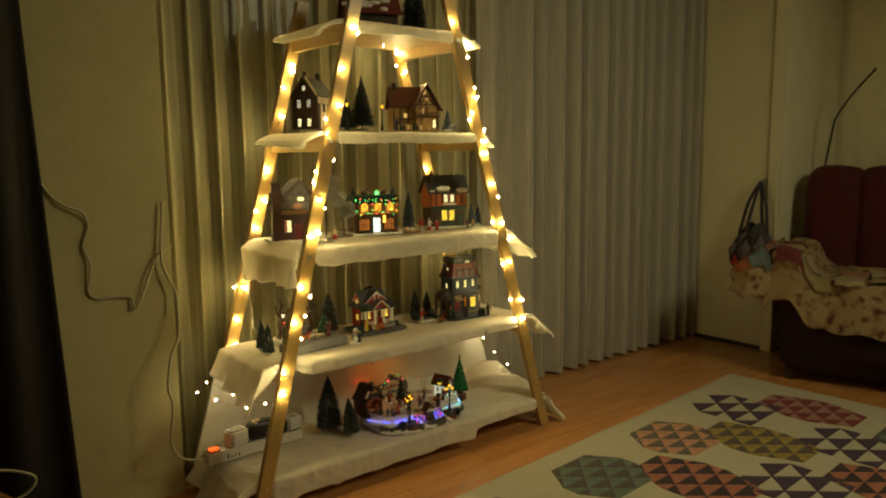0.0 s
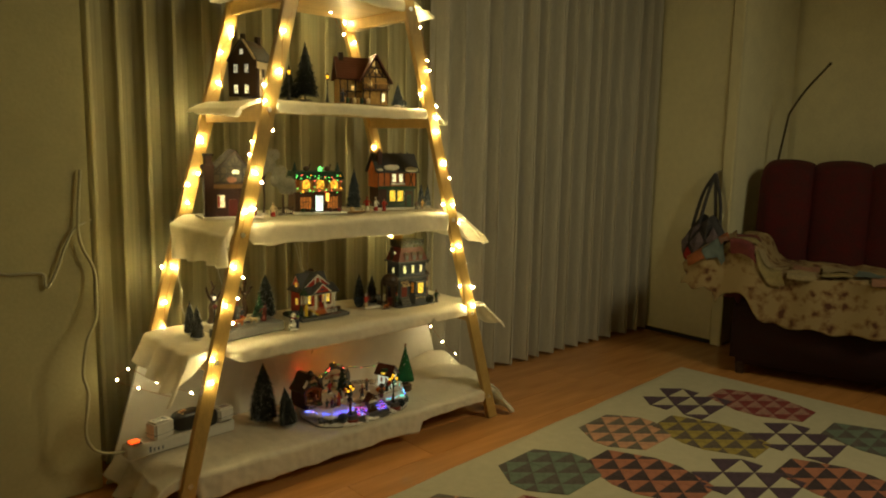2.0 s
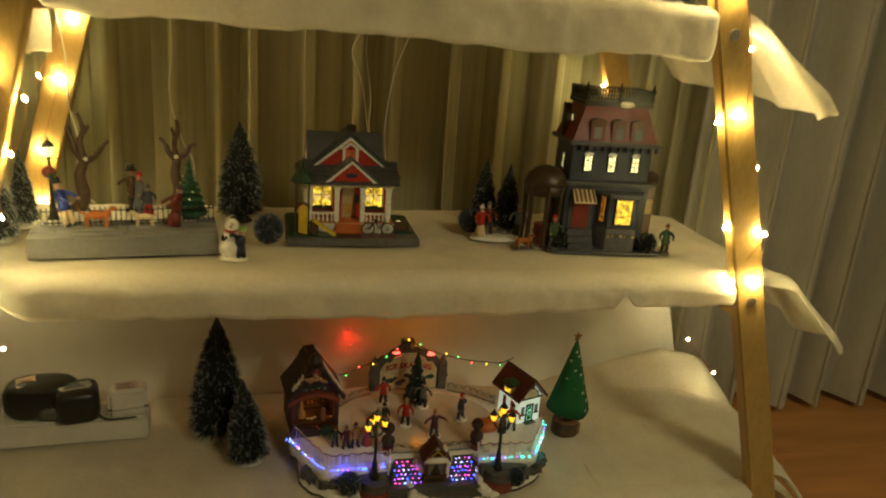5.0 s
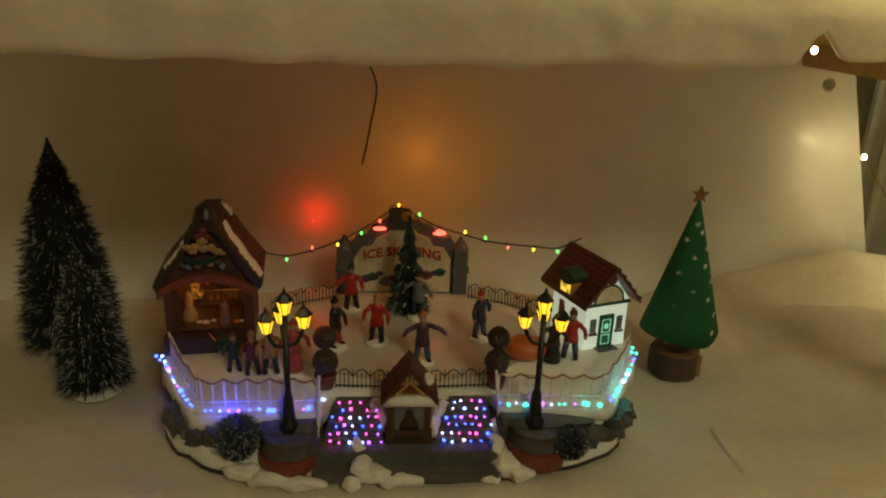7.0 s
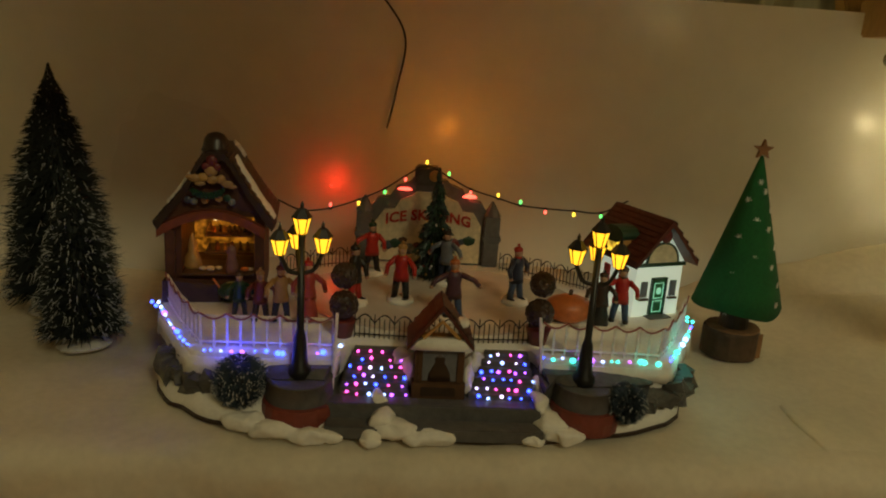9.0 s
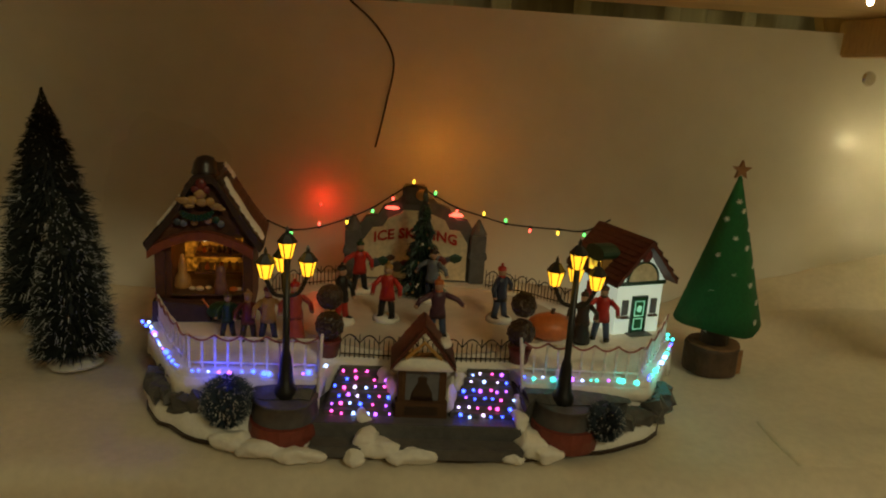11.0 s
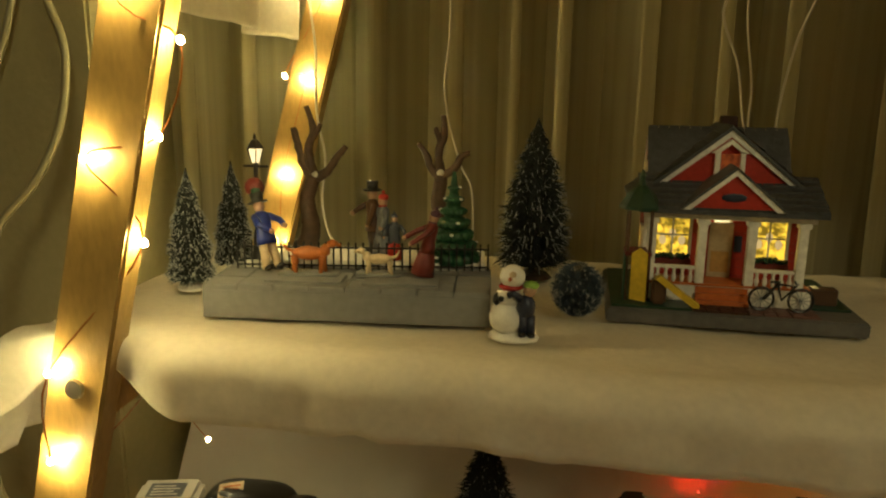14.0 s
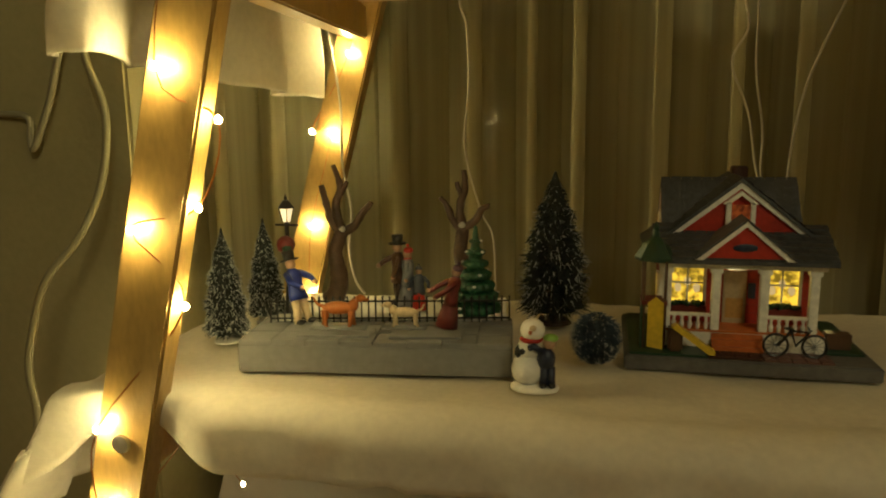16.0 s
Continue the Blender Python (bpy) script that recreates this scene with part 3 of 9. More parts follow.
def dog(m, s, coat, label, base=STONE):
    P = [(lambda bm: ball(bm, 0, 0, 0.55 * s, 0.2 * s, 2, 2.3, 0.85, 0.95), coat),
         (lambda bm: ball(bm, 0.42 * s, 0, 0.62 * s, 0.17 * s, 1, 1, 0.9, 1.2), coat),
         (lambda bm: ball(bm, 0.62 * s, 0, 0.82 * s, 0.13 * s, 1, 1.3, 0.9, 0.9), coat),
         (lambda bm: ball(bm, 0.79 * s, 0, 0.78 * s, 0.065 * s, 1, 1.3, 1, 0.9), coat),
         (lambda bm: (ball(bm, 0.56 * s, 0.1 * s, 0.8 * s, 0.06 * s, 1, 0.7, 0.5, 1.6), ball(bm, 0.56 * s, -0.1 * s, 0.8 * s, 0.06 * s, 1, 0.7, 0.5, 1.6)), coat),
         (lambda bm: tube(bm, smooth_path([(-0.42 * s, 0, 0.6 * s), (-0.58 * s, 0, 0.66 * s), (-0.68 * s, 0, 0.85 * s)], 4), 0.06 * s, 6, 0.025 * s), coat)]
    for x, y, d in ((0.36, 0.1, 0.06), (0.36, -0.1, -0.04), (-0.36, 0.1, -0.1), (-0.36, -0.1, 0.04)):
        P.append((lambda bm, x=x, y=y, d=d: tube(bm, [((x + d) * s, y * s, 0.03 * s), (x * s, y * s, 0.28 * s), (x * s, y * s, 0.5 * s)], 0.055 * s, 6, 0.1 * s), coat))
    if base:
        P.append((lambda bm: box(bm, -0.75 * s, 0.8 * s, -0.3 * s, 0.3 * s, 0, 0.05 * s), base))
    return multi("dog_figurine", m, P, label, "figurine", "village figurines")


def needles(h, n, rad, z0, seed, length=0.5, droop=-0.15, w=0.0009):
    """Loose bristles on a stem: rad(t) is the outline, t from foot to tip."""
    rng = random.Random(seed)
    vs, fs = [], []
    for i in range(n):
        t = (i + rng.random()) / n
        t = 1 - (1 - t) ** 0.62 if rng.random() < 0.85 else t
        a = rng.random() * 2 * math.pi
        R = rad(t) * (0.86 + 0.24 * rng.random())
        z = z0 + (h - z0) * t
        r0 = R * (1 - length * (0.5 + 0.8 * rng.random()))
        c, s = math.cos(a), math.sin(a)
        dz = R * (droop + 0.35 * (rng.random() - 0.3))
        k = len(vs)
        ww = w * (0.7 + 0.6 * rng.random())
        tx, ty = -s * ww, c * ww
        vs += [(c * r0 + tx, s * r0 + ty, z), (c * r0 - tx, s * r0 - ty, z), (c * R, s * R, z + dz), (c * r0, s * r0, z + ww * 1.6)]
        fs += [(k, k + 1, k + 2), (k + 1, k + 3, k + 2), (k + 3, k, k + 2)]
    return vs, fs


def raw(name, vs, fs, material, parent, label=""):
    me = bpy.data.meshes.new(name)
    me.from_pydata(vs, [], fs)
    me.materials.append(material)
    ob = new(name, me)
    ob.parent = parent
    return tagged(ob, label)


def fir(m, h, r, seed, label, col=None, frost=0.35, snowfoot=True, n=1500, category="miniature tree", bullet=2.0):
    """A bottle brush fir on a little foot."""
    tree = thing("bristle_fir", m, label, category, "bottle brush firs")
    z0 = h * 0.09

    def rad(t):
        return r * max(1 - t ** bullet, 0.03) * (0.93 + 0.07 * math.sin(t * h / 0.004))
    part("trunk", cyl(B(), 0, 0, 0.0, h, 0.0022, 0.0008, 7), BARK, tree)
    part("core", lathe(B(), [(0.001, z0)] + [(rad(t / 8) * 0.62, z0 + (h - z0) * t / 8) for t in range(8)] + [(0.0008, h)], 14), col or NEEDLE, tree)
    part_needles = raw("crown", *needles(h, n, rad, z0, seed), col or NEEDLE, tree, "dense bristle needles")
    if frost:
        raw("frost", *needles(h, int(n * frost * 1.7), lambda t: rad(t) * 1.03, z0, seed + 99, 0.15, -0.10, 0.00042), FROST, part_needles, "white frosted needle tips")
    part("foot", lathe(B(), [(r * 0.55, 0), (r * 0.6, 0.002), (r * 0.4, 0.005), (0.002, 0.008)], 14) if snowfoot else cyl(B(), 0, 0, 0, 0.004, r * 0.5, r * 0.4, 12), SNOW if snowfoot else DKBROWN, tree, "snowy white foot" if snowfoot else "")
    return tree


def bush(m, r, seed, label, col=None, frost=0.4, n=900):
    b = thing("bristle_bush", m, label, "miniature bush", "bottle brush bushes")

    def rad(t):
        return r * math.sqrt(max(1 - (2 * t - 1) ** 2, 0.02))
    part("core", ball(B(), 0, 0, r, r * 0.72, 2), col or NEEDLE_B, b)
    cr = raw("crown", *needles(2 * r, n * 3, rad, 0.0, seed, 0.45, 0.0, 0.0004), col or NEEDLE_B, b, "dense blue green bristles")
    raw("frost", *needles(2 * r, int(n * frost * 1.6), lambda t: rad(t) * 1.04, 0.0, seed + 7, 0.12, 0.0, 0.0004), FROST, cr, "white frosted bristle tips")
    return b


def gable(bm, x0, x1, y0, y1, z0, z1, over=0.004, thick=0.003, m=None):
    """A pitched roof with its ridge along y."""
    xm = (x0 + x1) / 2
    k = (z1 - z0) / (xm - x0)
    a, b = x0 - over, x1 + over
    prism(bm, [(a, z0 - over * k), (xm, z1), (b, z0 - over * k), (b, z0 - over * k + thick * 1.3), (xm, z1 + thick * 1.6), (a, z0 - over * k + thick * 1.3)], y1 - y0 + 2 * over, (m or Matrix()) @ Matrix.Translation((0, y0 - over, 0)))
    return bm


def gable_wall(bm, x0, x1, z0, z1, y, d, m=None):
    prism(bm, [(x0, z0), (x1, z0), ((x0 + x1) / 2, z1)], d, (m or Matrix()) @ Matrix.Translation((0, y, 0)))
    return bm


def shingles(bm, x0, x1, y0, y1, z0, z1, nx, ny, rng, m=None):
    """Rows of little slates over a slope that climbs from (x0, z0) to (x1, z1), laid along y."""
    for i in range(nx):
        for j in range(ny):
            t0, t1 = i / nx, (i + 1.12) / nx
            ya = y0 + (y1 - y0) * (j + (0.5 if i % 2 else 0)) / ny
            yb = min(ya + (y1 - y0) / ny * 0.93, y1)
            xa, xb, za, zb = x0 + (x1 - x0) * t0, x0 + (x1 - x0) * min(t1, 1), z0 + (z1 - z0) * t0, z0 + (z1 - z0) * min(t1, 1)
            lift = 0.0006 + 0.0004 * rng.random()
            vs = [bm.verts.new((m or Matrix()) @ Vector(p)) for p in ((xa, ya, za + lift + 0.0009), (xa, yb, za + lift + 0.0009), (xb, yb, zb + 0.0003), (xb, ya, zb + 0.0003))]
            bm.faces.new(vs)
            vs2 = [bm.verts.new((m or Matrix()) @ Vector(p)) for p in ((xa, ya, za), (xa, yb, za))]
            bm.faces.new((vs2[0], vs2[1], vs[1], vs[0]))
    return bm


def mini_window(parent, x, y, z0, z1, w, lit, frame=None, bars=(1, 1), depth=0.002, m=None, loc=None):
    """A framed window that faces -y, its panes lit from behind."""
    M = m or Matrix()
    wn = part("window", box(B(), x - w / 2, x + w / 2, y - 0.0006, y + 0.001, z0, z1, M), lit, parent, "lit window pane")
    if loc is not None:
        wn.location = loc
    bm = B()
    t = min(w, z1 - z0) * 0.09
    for a, b, c, d in ((x - w / 2 - t, x - w / 2, z0 - t, z1 + t), (x + w / 2, x + w / 2 + t, z0 - t, z1 + t), (x - w / 2, x + w / 2, z0 - t, z0), (x - w / 2, x + w / 2, z1, z1 + t)):
        box(bm, a, b, y - depth, y + 0.001, c, d, M)
    for i in range(bars[0]):
        xx = x - w / 2 + w * (i + 1) / (bars[0] + 1)
        box(bm, xx - t * 0.3, xx + t * 0.3, y - depth * 0.7, y, z0, z1, M)
    for i in range(bars[1]):
        zz = z0 + (z1 - z0) * (i + 1) / (bars[1] + 1)
        box(bm, x - w / 2, x + w / 2, y - depth * 0.7, y, zz - t * 0.3, zz + t * 0.3, M)
    part("frame", bm, frame or WHITEP, wn)
    return wn


def street_lamp(m, h, label, heads=1, glass=None):
    lamp = thing("street_lamp", m, label, "street lamp", "miniature street lamps")
    top = h * (0.86 if heads == 1 else 0.885)
    part("post", lathe(B(), [(0.075 * h, 0), (0.07 * h, 0.05 * h), (0.05 * h, 0.08 * h), (0.035 * h, 0.25 * h), (0.022 * h, 0.3 * h), (0.02 * h, top)], 10), BLACK, lamp, "", True)
    places = [(0, 0, top)]
    if heads > 1:
        for k in range(3):
            a = math.radians((180, 0, 90)[k] + 8)
            places.append((0.125 * h * math.cos(a), 0.125 * h * math.sin(a), top - 0.12 * h))
    for i, (x, y, z) in enumerate(places):
        if i:
            part("arm", tube(B(), smooth_path([(0, 0, z - 0.12 * h), (x * 0.6, y * 0.6, z - 0.1 * h), (x, y, z)], 5), 0.014 * h, 6), BLACK, lamp)
        s = h * (0.085 if heads > 1 else 0.11)
        head = part("lantern", lathe(B(), [(0.3 * s, 0), (0.36 * s, 0.03 * s), (0.62 * s, 1.05 * s), (0.60 * s, 1.1 * s)], 6, Matrix.Translation((x, y, z))), glass or LANTERN, lamp, "glowing amber lantern glass")
        part("lantern_roof", lathe(B(), [(0.72 * s, 1.1 * s), (0.7 * s, 1.18 * s), (0.3 * s, 1.7 * s), (0.12 * s, 1.8 * s), (0.14 * s, 1.95 * s), (0.02 * s, 2.25 * s)], 6, Matrix.Translation((x, y, z))), BLACK, head)
        bm = B()
        for k in range(6):
            a = 2 * math.pi * k / 6
            tube(bm, [(x + 0.33 * s * math.cos(a), y + 0.33 * s * math.sin(a), z), (x + 0.64 * s * math.cos(a), y + 0.64 * s * math.sin(a), z + 1.1 * s)], 0.05 * s, 4)
        part("lantern_bars", bm, BLACK, head)
    if heads == 1:
        part("crossbar", tube(B(), [(-0.11 * h, 0, top - 0.03 * h), (0.11 * h, 0, top - 0.03 * h)], 0.011 * h, 5), BLACK, lamp)
    return lamp


def picket_fence(parent, pts, z, h, step, material, name="fence", r=0.0007, arches=False, loc=None, label="", tips=True):
    """Rails from point to point, and a picket of its own at every step."""
    f, pickets = None, {}
    for (ax, ay), (bx, by) in zip(pts, pts[1:]):
        d = math.hypot(bx - ax, by - ay)
        n = max(int(d / step), 1)
        bm = B()
        for t in ((0.18, 0.86) if not arches else (0.15,)):
            tube(bm, [(ax, ay, z + h * t), (bx, by, z + h * t)], r * 1.05, 4)
        if arches:
            for k in range(0, n - 1, 4):
                arc = []
                for q in range(9):
                    s = k + 4 * q / 8
                    x, y = ax + (bx - ax) * min(s / n, 1), ay + (by - ay) * min(s / n, 1)
                    arc.append((x, y, z + h * (0.62 + 0.36 * math.sin(math.pi * q / 8))))
                tube(bm, arc, r * 1.1, 4)
        f = part(name, bm, material, parent, label)
        if loc is not None:
            f.location = loc
        for k in range(n + 1):
            tall = (1.0 if tips else 0.87) if not arches or k % 4 == 0 else 0.8
            if tall not in pickets:
                bm = tube(B(), [(0, 0, 0), (0, 0, h * tall)], r, 4) or bm
                if tips and not arches:
                    cyl(bm, 0, 0, h, h * 1.08, r * 1.3, r * 0.2, 4)
                pickets[tall] = part("picket", bm, material, f)
                ob = pickets[tall]
            else:
                ob = new("picket", pickets[tall].data)
                ob.parent = f
            ob.location = (ax + (bx - ax) * k / n, ay + (by - ay) * k / n, z)
    return f


def letters(bm, text, size, place, bow=0.0, depth=0.0006, weight=0.0):
    """One raised line of writing that faces -y, along a shallow bow. place: the middle of its foot."""
    cu = bpy.data.curves.new("writing", "FONT")
    cu.body, cu.size, cu.extrude, cu.resolution_u, cu.offset, cu.align_x = text, size, depth, 2, weight, "CENTER"
    ob = bpy.data.objects.new("writing", cu)
    scene.collection.objects.link(ob)
    bpy.context.view_layer.update()
    me = bpy.data.meshes.new_from_object(ob.evaluated_get(bpy.context.evaluated_depsgraph_get()))
    bpy.data.objects.remove(ob)
    me.transform(Matrix.Translation(place) @ pose(0, 0, 0, 90))
    for v in me.vertices:
        v.co.z -= bow * (v.co.x - place[0]) ** 2
    bm.from_mesh(me)
    bpy.data.meshes.remove(me)
    return bm

# ---- lowest shelf: the skating rink ----
RB = Vector((1.5375, 2.135, 0.130))
rink = thing("skating_rink", Matrix.Translation(RB), "lit miniature ice skating rink scene with snowy rock base", "village scene")


def rp(name, bm, material, parent=None, label="", smooth=False):
    ob = part(name, bm, material, parent or rink, label, smooth)
    if parent is None:
        ob.location = -RB
    return ob


def outline(grow, seed=0.0, n=72):
    """The base's rounded outline, as one turns about its middle."""
    out = []
    for k in range(n):
        a = 2 * math.pi * k / n
        c, s = math.cos(a), math.sin(a)
        rx, ry = 0.190 + grow, (0.0965 if s < 0 else 0.176) + grow
        e = 0.70
        x = math.copysign(abs(c) ** e, c) * rx
        y = math.copysign(abs(s) ** e, s) * ry
        w = seed * (0.006 * wob(c * 3, s * 3, seed, 1.6) + 0.003 * wob(c * 9, s * 9, seed, 1.5))
        out.append((RB.x - 0.0045 + x * (1 + w / 0.2), RB.y + y * (1 + w / 0.15)))
    return out


def behind_stairs(ring):
    """The same outline, stepped back where the stairs are."""
    return [(x, max(y, 2.0945)) if abs(x - 1.5395) < 0.066 else (x, y) for x, y in ring]


def slab(bm, rings):
    """Stacked outlines, closed at the top."""
    rows = [[bm.verts.new((x, y, z(x, y) if callable(z) else z)) for x, y in ring] for ring, z in rings]
    n = len(rows[0])
    for a, b in zip(rows, rows[1:]):
        for k in range(n):
            bm.faces.new((a[k], a[(k + 1) % n], b[(k + 1) % n], b[k]))
    bm.faces.new(rows[-1])
    return bm


rp("base_foot", slab(B(), [(outline(0.0012, 1.0), 0.1265), (outline(0.0012, 1.0), 0.1292)]), DKBROWN, None, "dark thin edge under the base")


def rim(low, high):
    """The height of the snowy rim: low in front of the steps, high and lumpy beside them."""
    def z(x, y):
        k = max(0.0, min(1.0, (abs(x - 1.5395) - 0.066) / 0.022)) if y < RB.y else 1.0
        return low + (high - low) * k * (1 + 0.25 * wob(x * 30, y * 30, 4, 1))
    return z


rp("snow_base", slab(B(), [(outline(0.0, 1.0), 0.1288), (outline(0.0006, 1.0), rim(0.1315, 0.1365)), (outline(-0.004, 1.2), rim(0.1345, 0.1415)), (outline(-0.012, 1.6), rim(0.1365, 0.1455)), (outline(-0.022, 1.6), rim(0.1370, 0.1485)), (outline(-0.034, 1.6), rim(0.1370, 0.1480))]), SNOW, None, "snowy white base rim", True)
rp("rock_wall", slab(B(), [(behind_stairs(outline(g, w, 144)), z) for g, w, z in ((-0.018, 2.5, 0.136), (-0.020, 3.5, 0.147), (-0.014, 3.0, 0.158), (-0.024, 2.0, 0.163))]), ROCK, None, "dark grey rocky bank")
DECK = 0.1705


def deck_outline(n=120, grow=0.0):
    """The deck: canted front corners, a notch for the stairs, a rounded back."""
    c = [(1.333, 2.175), (1.335, 2.143), (1.379, 2.0675), (1.470, 2.0695), (1.478, 2.0895), (1.604, 2.0910), (1.609, 2.0765), (1.697, 2.0735), (1.743, 2.150), (1.748, 2.185), (1.738, 2.245), (1.700, 2.292), (1.625, 2.3125), (1.450, 2.3125), (1.372, 2.290), (1.338, 2.235)]
    legs = [math.dist(a, b) for a, b in zip(c, c[1:] + c[:1])]
    at, out = np.concatenate(([0.0], np.cumsum(legs))), []
    for k in range(n):
        d = at[-1] * k / n
        x, y = np.interp(d, at, [p[0] for p in c + c[:1]]), np.interp(d, at, [p[1] for p in c + c[:1]])
        w = 1 + grow / 0.15
        out.append((RB.x + (x - RB.x) * w + 0.0012 * wob(x * 40, y * 40, 3, 1), RB.y + (y - RB.y) * w))
    return out


rp("snow_deck", slab(B(), [(deck_outline(), 0.1525), (deck_outline(), DECK - 0.002), (deck_outline(120, -0.0015), DECK)]), SNOW, None, "snow covered deck", True)
rp("ice", slab(B(), [([(1.545 + 0.118 * math.cos(2 * math.pi * k / 48), 2.196 + 0.086 * math.sin(2 * math.pi * k / 48)) for k in range(48)], z) for z in (0.160, DECK + 0.0012)]), ICE, None, "smooth pale ice sheet")
for i, (y0, z1) in enumerate(((2.0335, 0.1375), (2.0465, 0.1470))):
    rp("step", box(B(), 1.468, 1.606, y0, 2.092, 0.129, z1, bevel=0.0008), STONE, None, "grey stone step")
rng = random.Random(17)
for x0, x1 in ((1.4745, 1.5205), (1.5590, 1.6050)):
    for i in range(6):
        y0 = 2.0585 + 0.0052 * i
        pinch = 0.0016 * i
        a, b = (x0 + pinch, x1 - 0.6 * pinch) if x0 < 1.54 else (x0 + 1.6 * pinch, x1 - 0.4 * pinch)
        st = rp("stair", box(B(), a, b, y0, 2.093, 0.146, 0.1500 + 0.0038 * i, bevel=0.0005), STONE, None, "stair strewn with coloured lights")
        n = 6 if i < 4 else 4
        for k in range(n):
            x = a + (b - a) * (k + (0.3 if i % 2 else 0.7) + rng.uniform(-0.22, 0.22)) / n
            c = rng.choice(("blue", "violet", "white", "violet", "pink", "blue", "iceblue", "pink"))
            led(st, (x, y0 - 0.0005, 0.1492 + 0.0038 * i + rng.uniform(-0.0012, 0.0006)), c, rng.choice((0.0009, 0.0011, 0.0014)))
for x, y, z0, z1, lean in ((1.4705, 2.0665, 0.143, 0.1985, 0.001), (1.6085, 2.0735, 0.144, 0.1985, -0.0025)):
    rp("newel", tube(B(), [(x - lean, y, z0), (x + lean, y + 0.004, z1)], 0.0014, 6, 0.0011), WHITEP, None, "slender white newel post")


def drift(spots, seed):
    """A ragged tongue of snow: lumps (x, y, z, half width, half depth, half height) that run into one another."""
    bm = B()
    for x, y, z, sx, sy, sz in spots:
        ball(bm, x, y, z, 1.0, 3, sx, sy, sz)
    for v in bm.verts:
        v.co += Vector((wob(v.co.x, v.co.y, v.co.z + seed, 120), wob(v.co.y, v.co.z, v.co.x + seed, 120), 0.5 * wob(v.co.z, v.co.y, v.co.x, 150))) * 0.0042
    return bm


for n, spots in enumerate((
        ((1.500, 2.056, 0.146, 0.0055, 0.010, 0.0050), (1.504, 2.044, 0.140, 0.0075, 0.010, 0.0060), (1.513, 2.037, 0.135, 0.014, 0.008, 0.0060), (1.533, 2.033, 0.132, 0.017, 0.0065, 0.0055), (1.497, 2.032, 0.131, 0.007, 0.006, 0.0045)),
        ((1.6075, 2.072, 0.152, 0.0045, 0.008, 0.0075), (1.606, 2.058, 0.146, 0.0065, 0.010, 0.0070), (1.612, 2.046, 0.138, 0.010, 0.009, 0.0065), (1.621, 2.040, 0.133, 0.013, 0.007, 0.0055), (1.600, 2.036, 0.131, 0.008, 0.005, 0.0040)),
        ((1.462, 2.032, 0.1315, 0.016, 0.0055, 0.0058), (1.440, 2.037, 0.1335, 0.020, 0.007, 0.0060), (1.419, 2.043, 0.1345, 0.016, 0.009, 0.0060)),
        ((1.5215, 2.076, 0.158, 0.0055, 0.011, 0.0120), (1.5150, 2.084, 0.163, 0.0050, 0.007, 0.0075)),
        ((1.5585, 2.074, 0.156, 0.0060, 0.012, 0.0130), (1.5660, 2.084, 0.163, 0.0055, 0.007, 0.0080)))):
    rp("snow_drift", drift(spots, 3.1 * n), SNOW, None, "little white snow drift", True)

# uneven snow hanging over the bank, and the rocks that stick out of it
ring = deck_outline(160)
bm = B()
top = [bm.verts.new((x, y, 0.1660)) for x, y in ring]
low = [bm.verts.new((RB.x + (x - RB.x) * 1.006, RB.y + (y - RB.y) * 1.012, 0.1525 + 0.0120 * wob(x * 46, y * 46, 3, 1) + 0.006 * wob(x * 150, y * 150, 7, 1))) for x, y in ring]
for k in range(len(ring)):
    if abs(ring[k][0] - 1.5385) > 0.068 or ring[k][1] > RB.y:
        bm.faces.new((top[k], top[(k + 1) % len(ring)], low[(k + 1) % len(ring)], low[k]))
ap = rp("snow_apron", bm, SNOW, None, "uneven snow hanging over the bank", True)
so = ap.modifiers.new("thick", "SOLIDIFY")
so.thickness, so.offset = 0.002, 0.0
rng = random.Random(44)
for ang in (196, 206, 214, 222, 229, 236, 304, 311, 318, 326, 334, 344):
    c, sn = math.cos(math.radians(ang)), math.sin(math.radians(ang))
    x, y = RB.x + math.copysign(abs(c) ** 0.62, c) * 0.186, RB.y + math.copysign(abs(sn) ** 0.62, sn) * 0.083
    bm = ball(B(), x, y, 0.147, 1.0, 2, rng.uniform(0.009, 0.015), rng.uniform(0.006, 0.009), rng.uniform(0.007, 0.013))
    for v in bm.verts:
        v.co += Vector((wob(v.co.x, v.co.y, v.co.z, 130), wob(v.co.y, v.co.z, v.co.x, 130), wob(v.co.z, v.co.x, v.co.y, 130))) * 0.007
    rp("rock", bm, ROCK, None, "jagged dark grey rock")

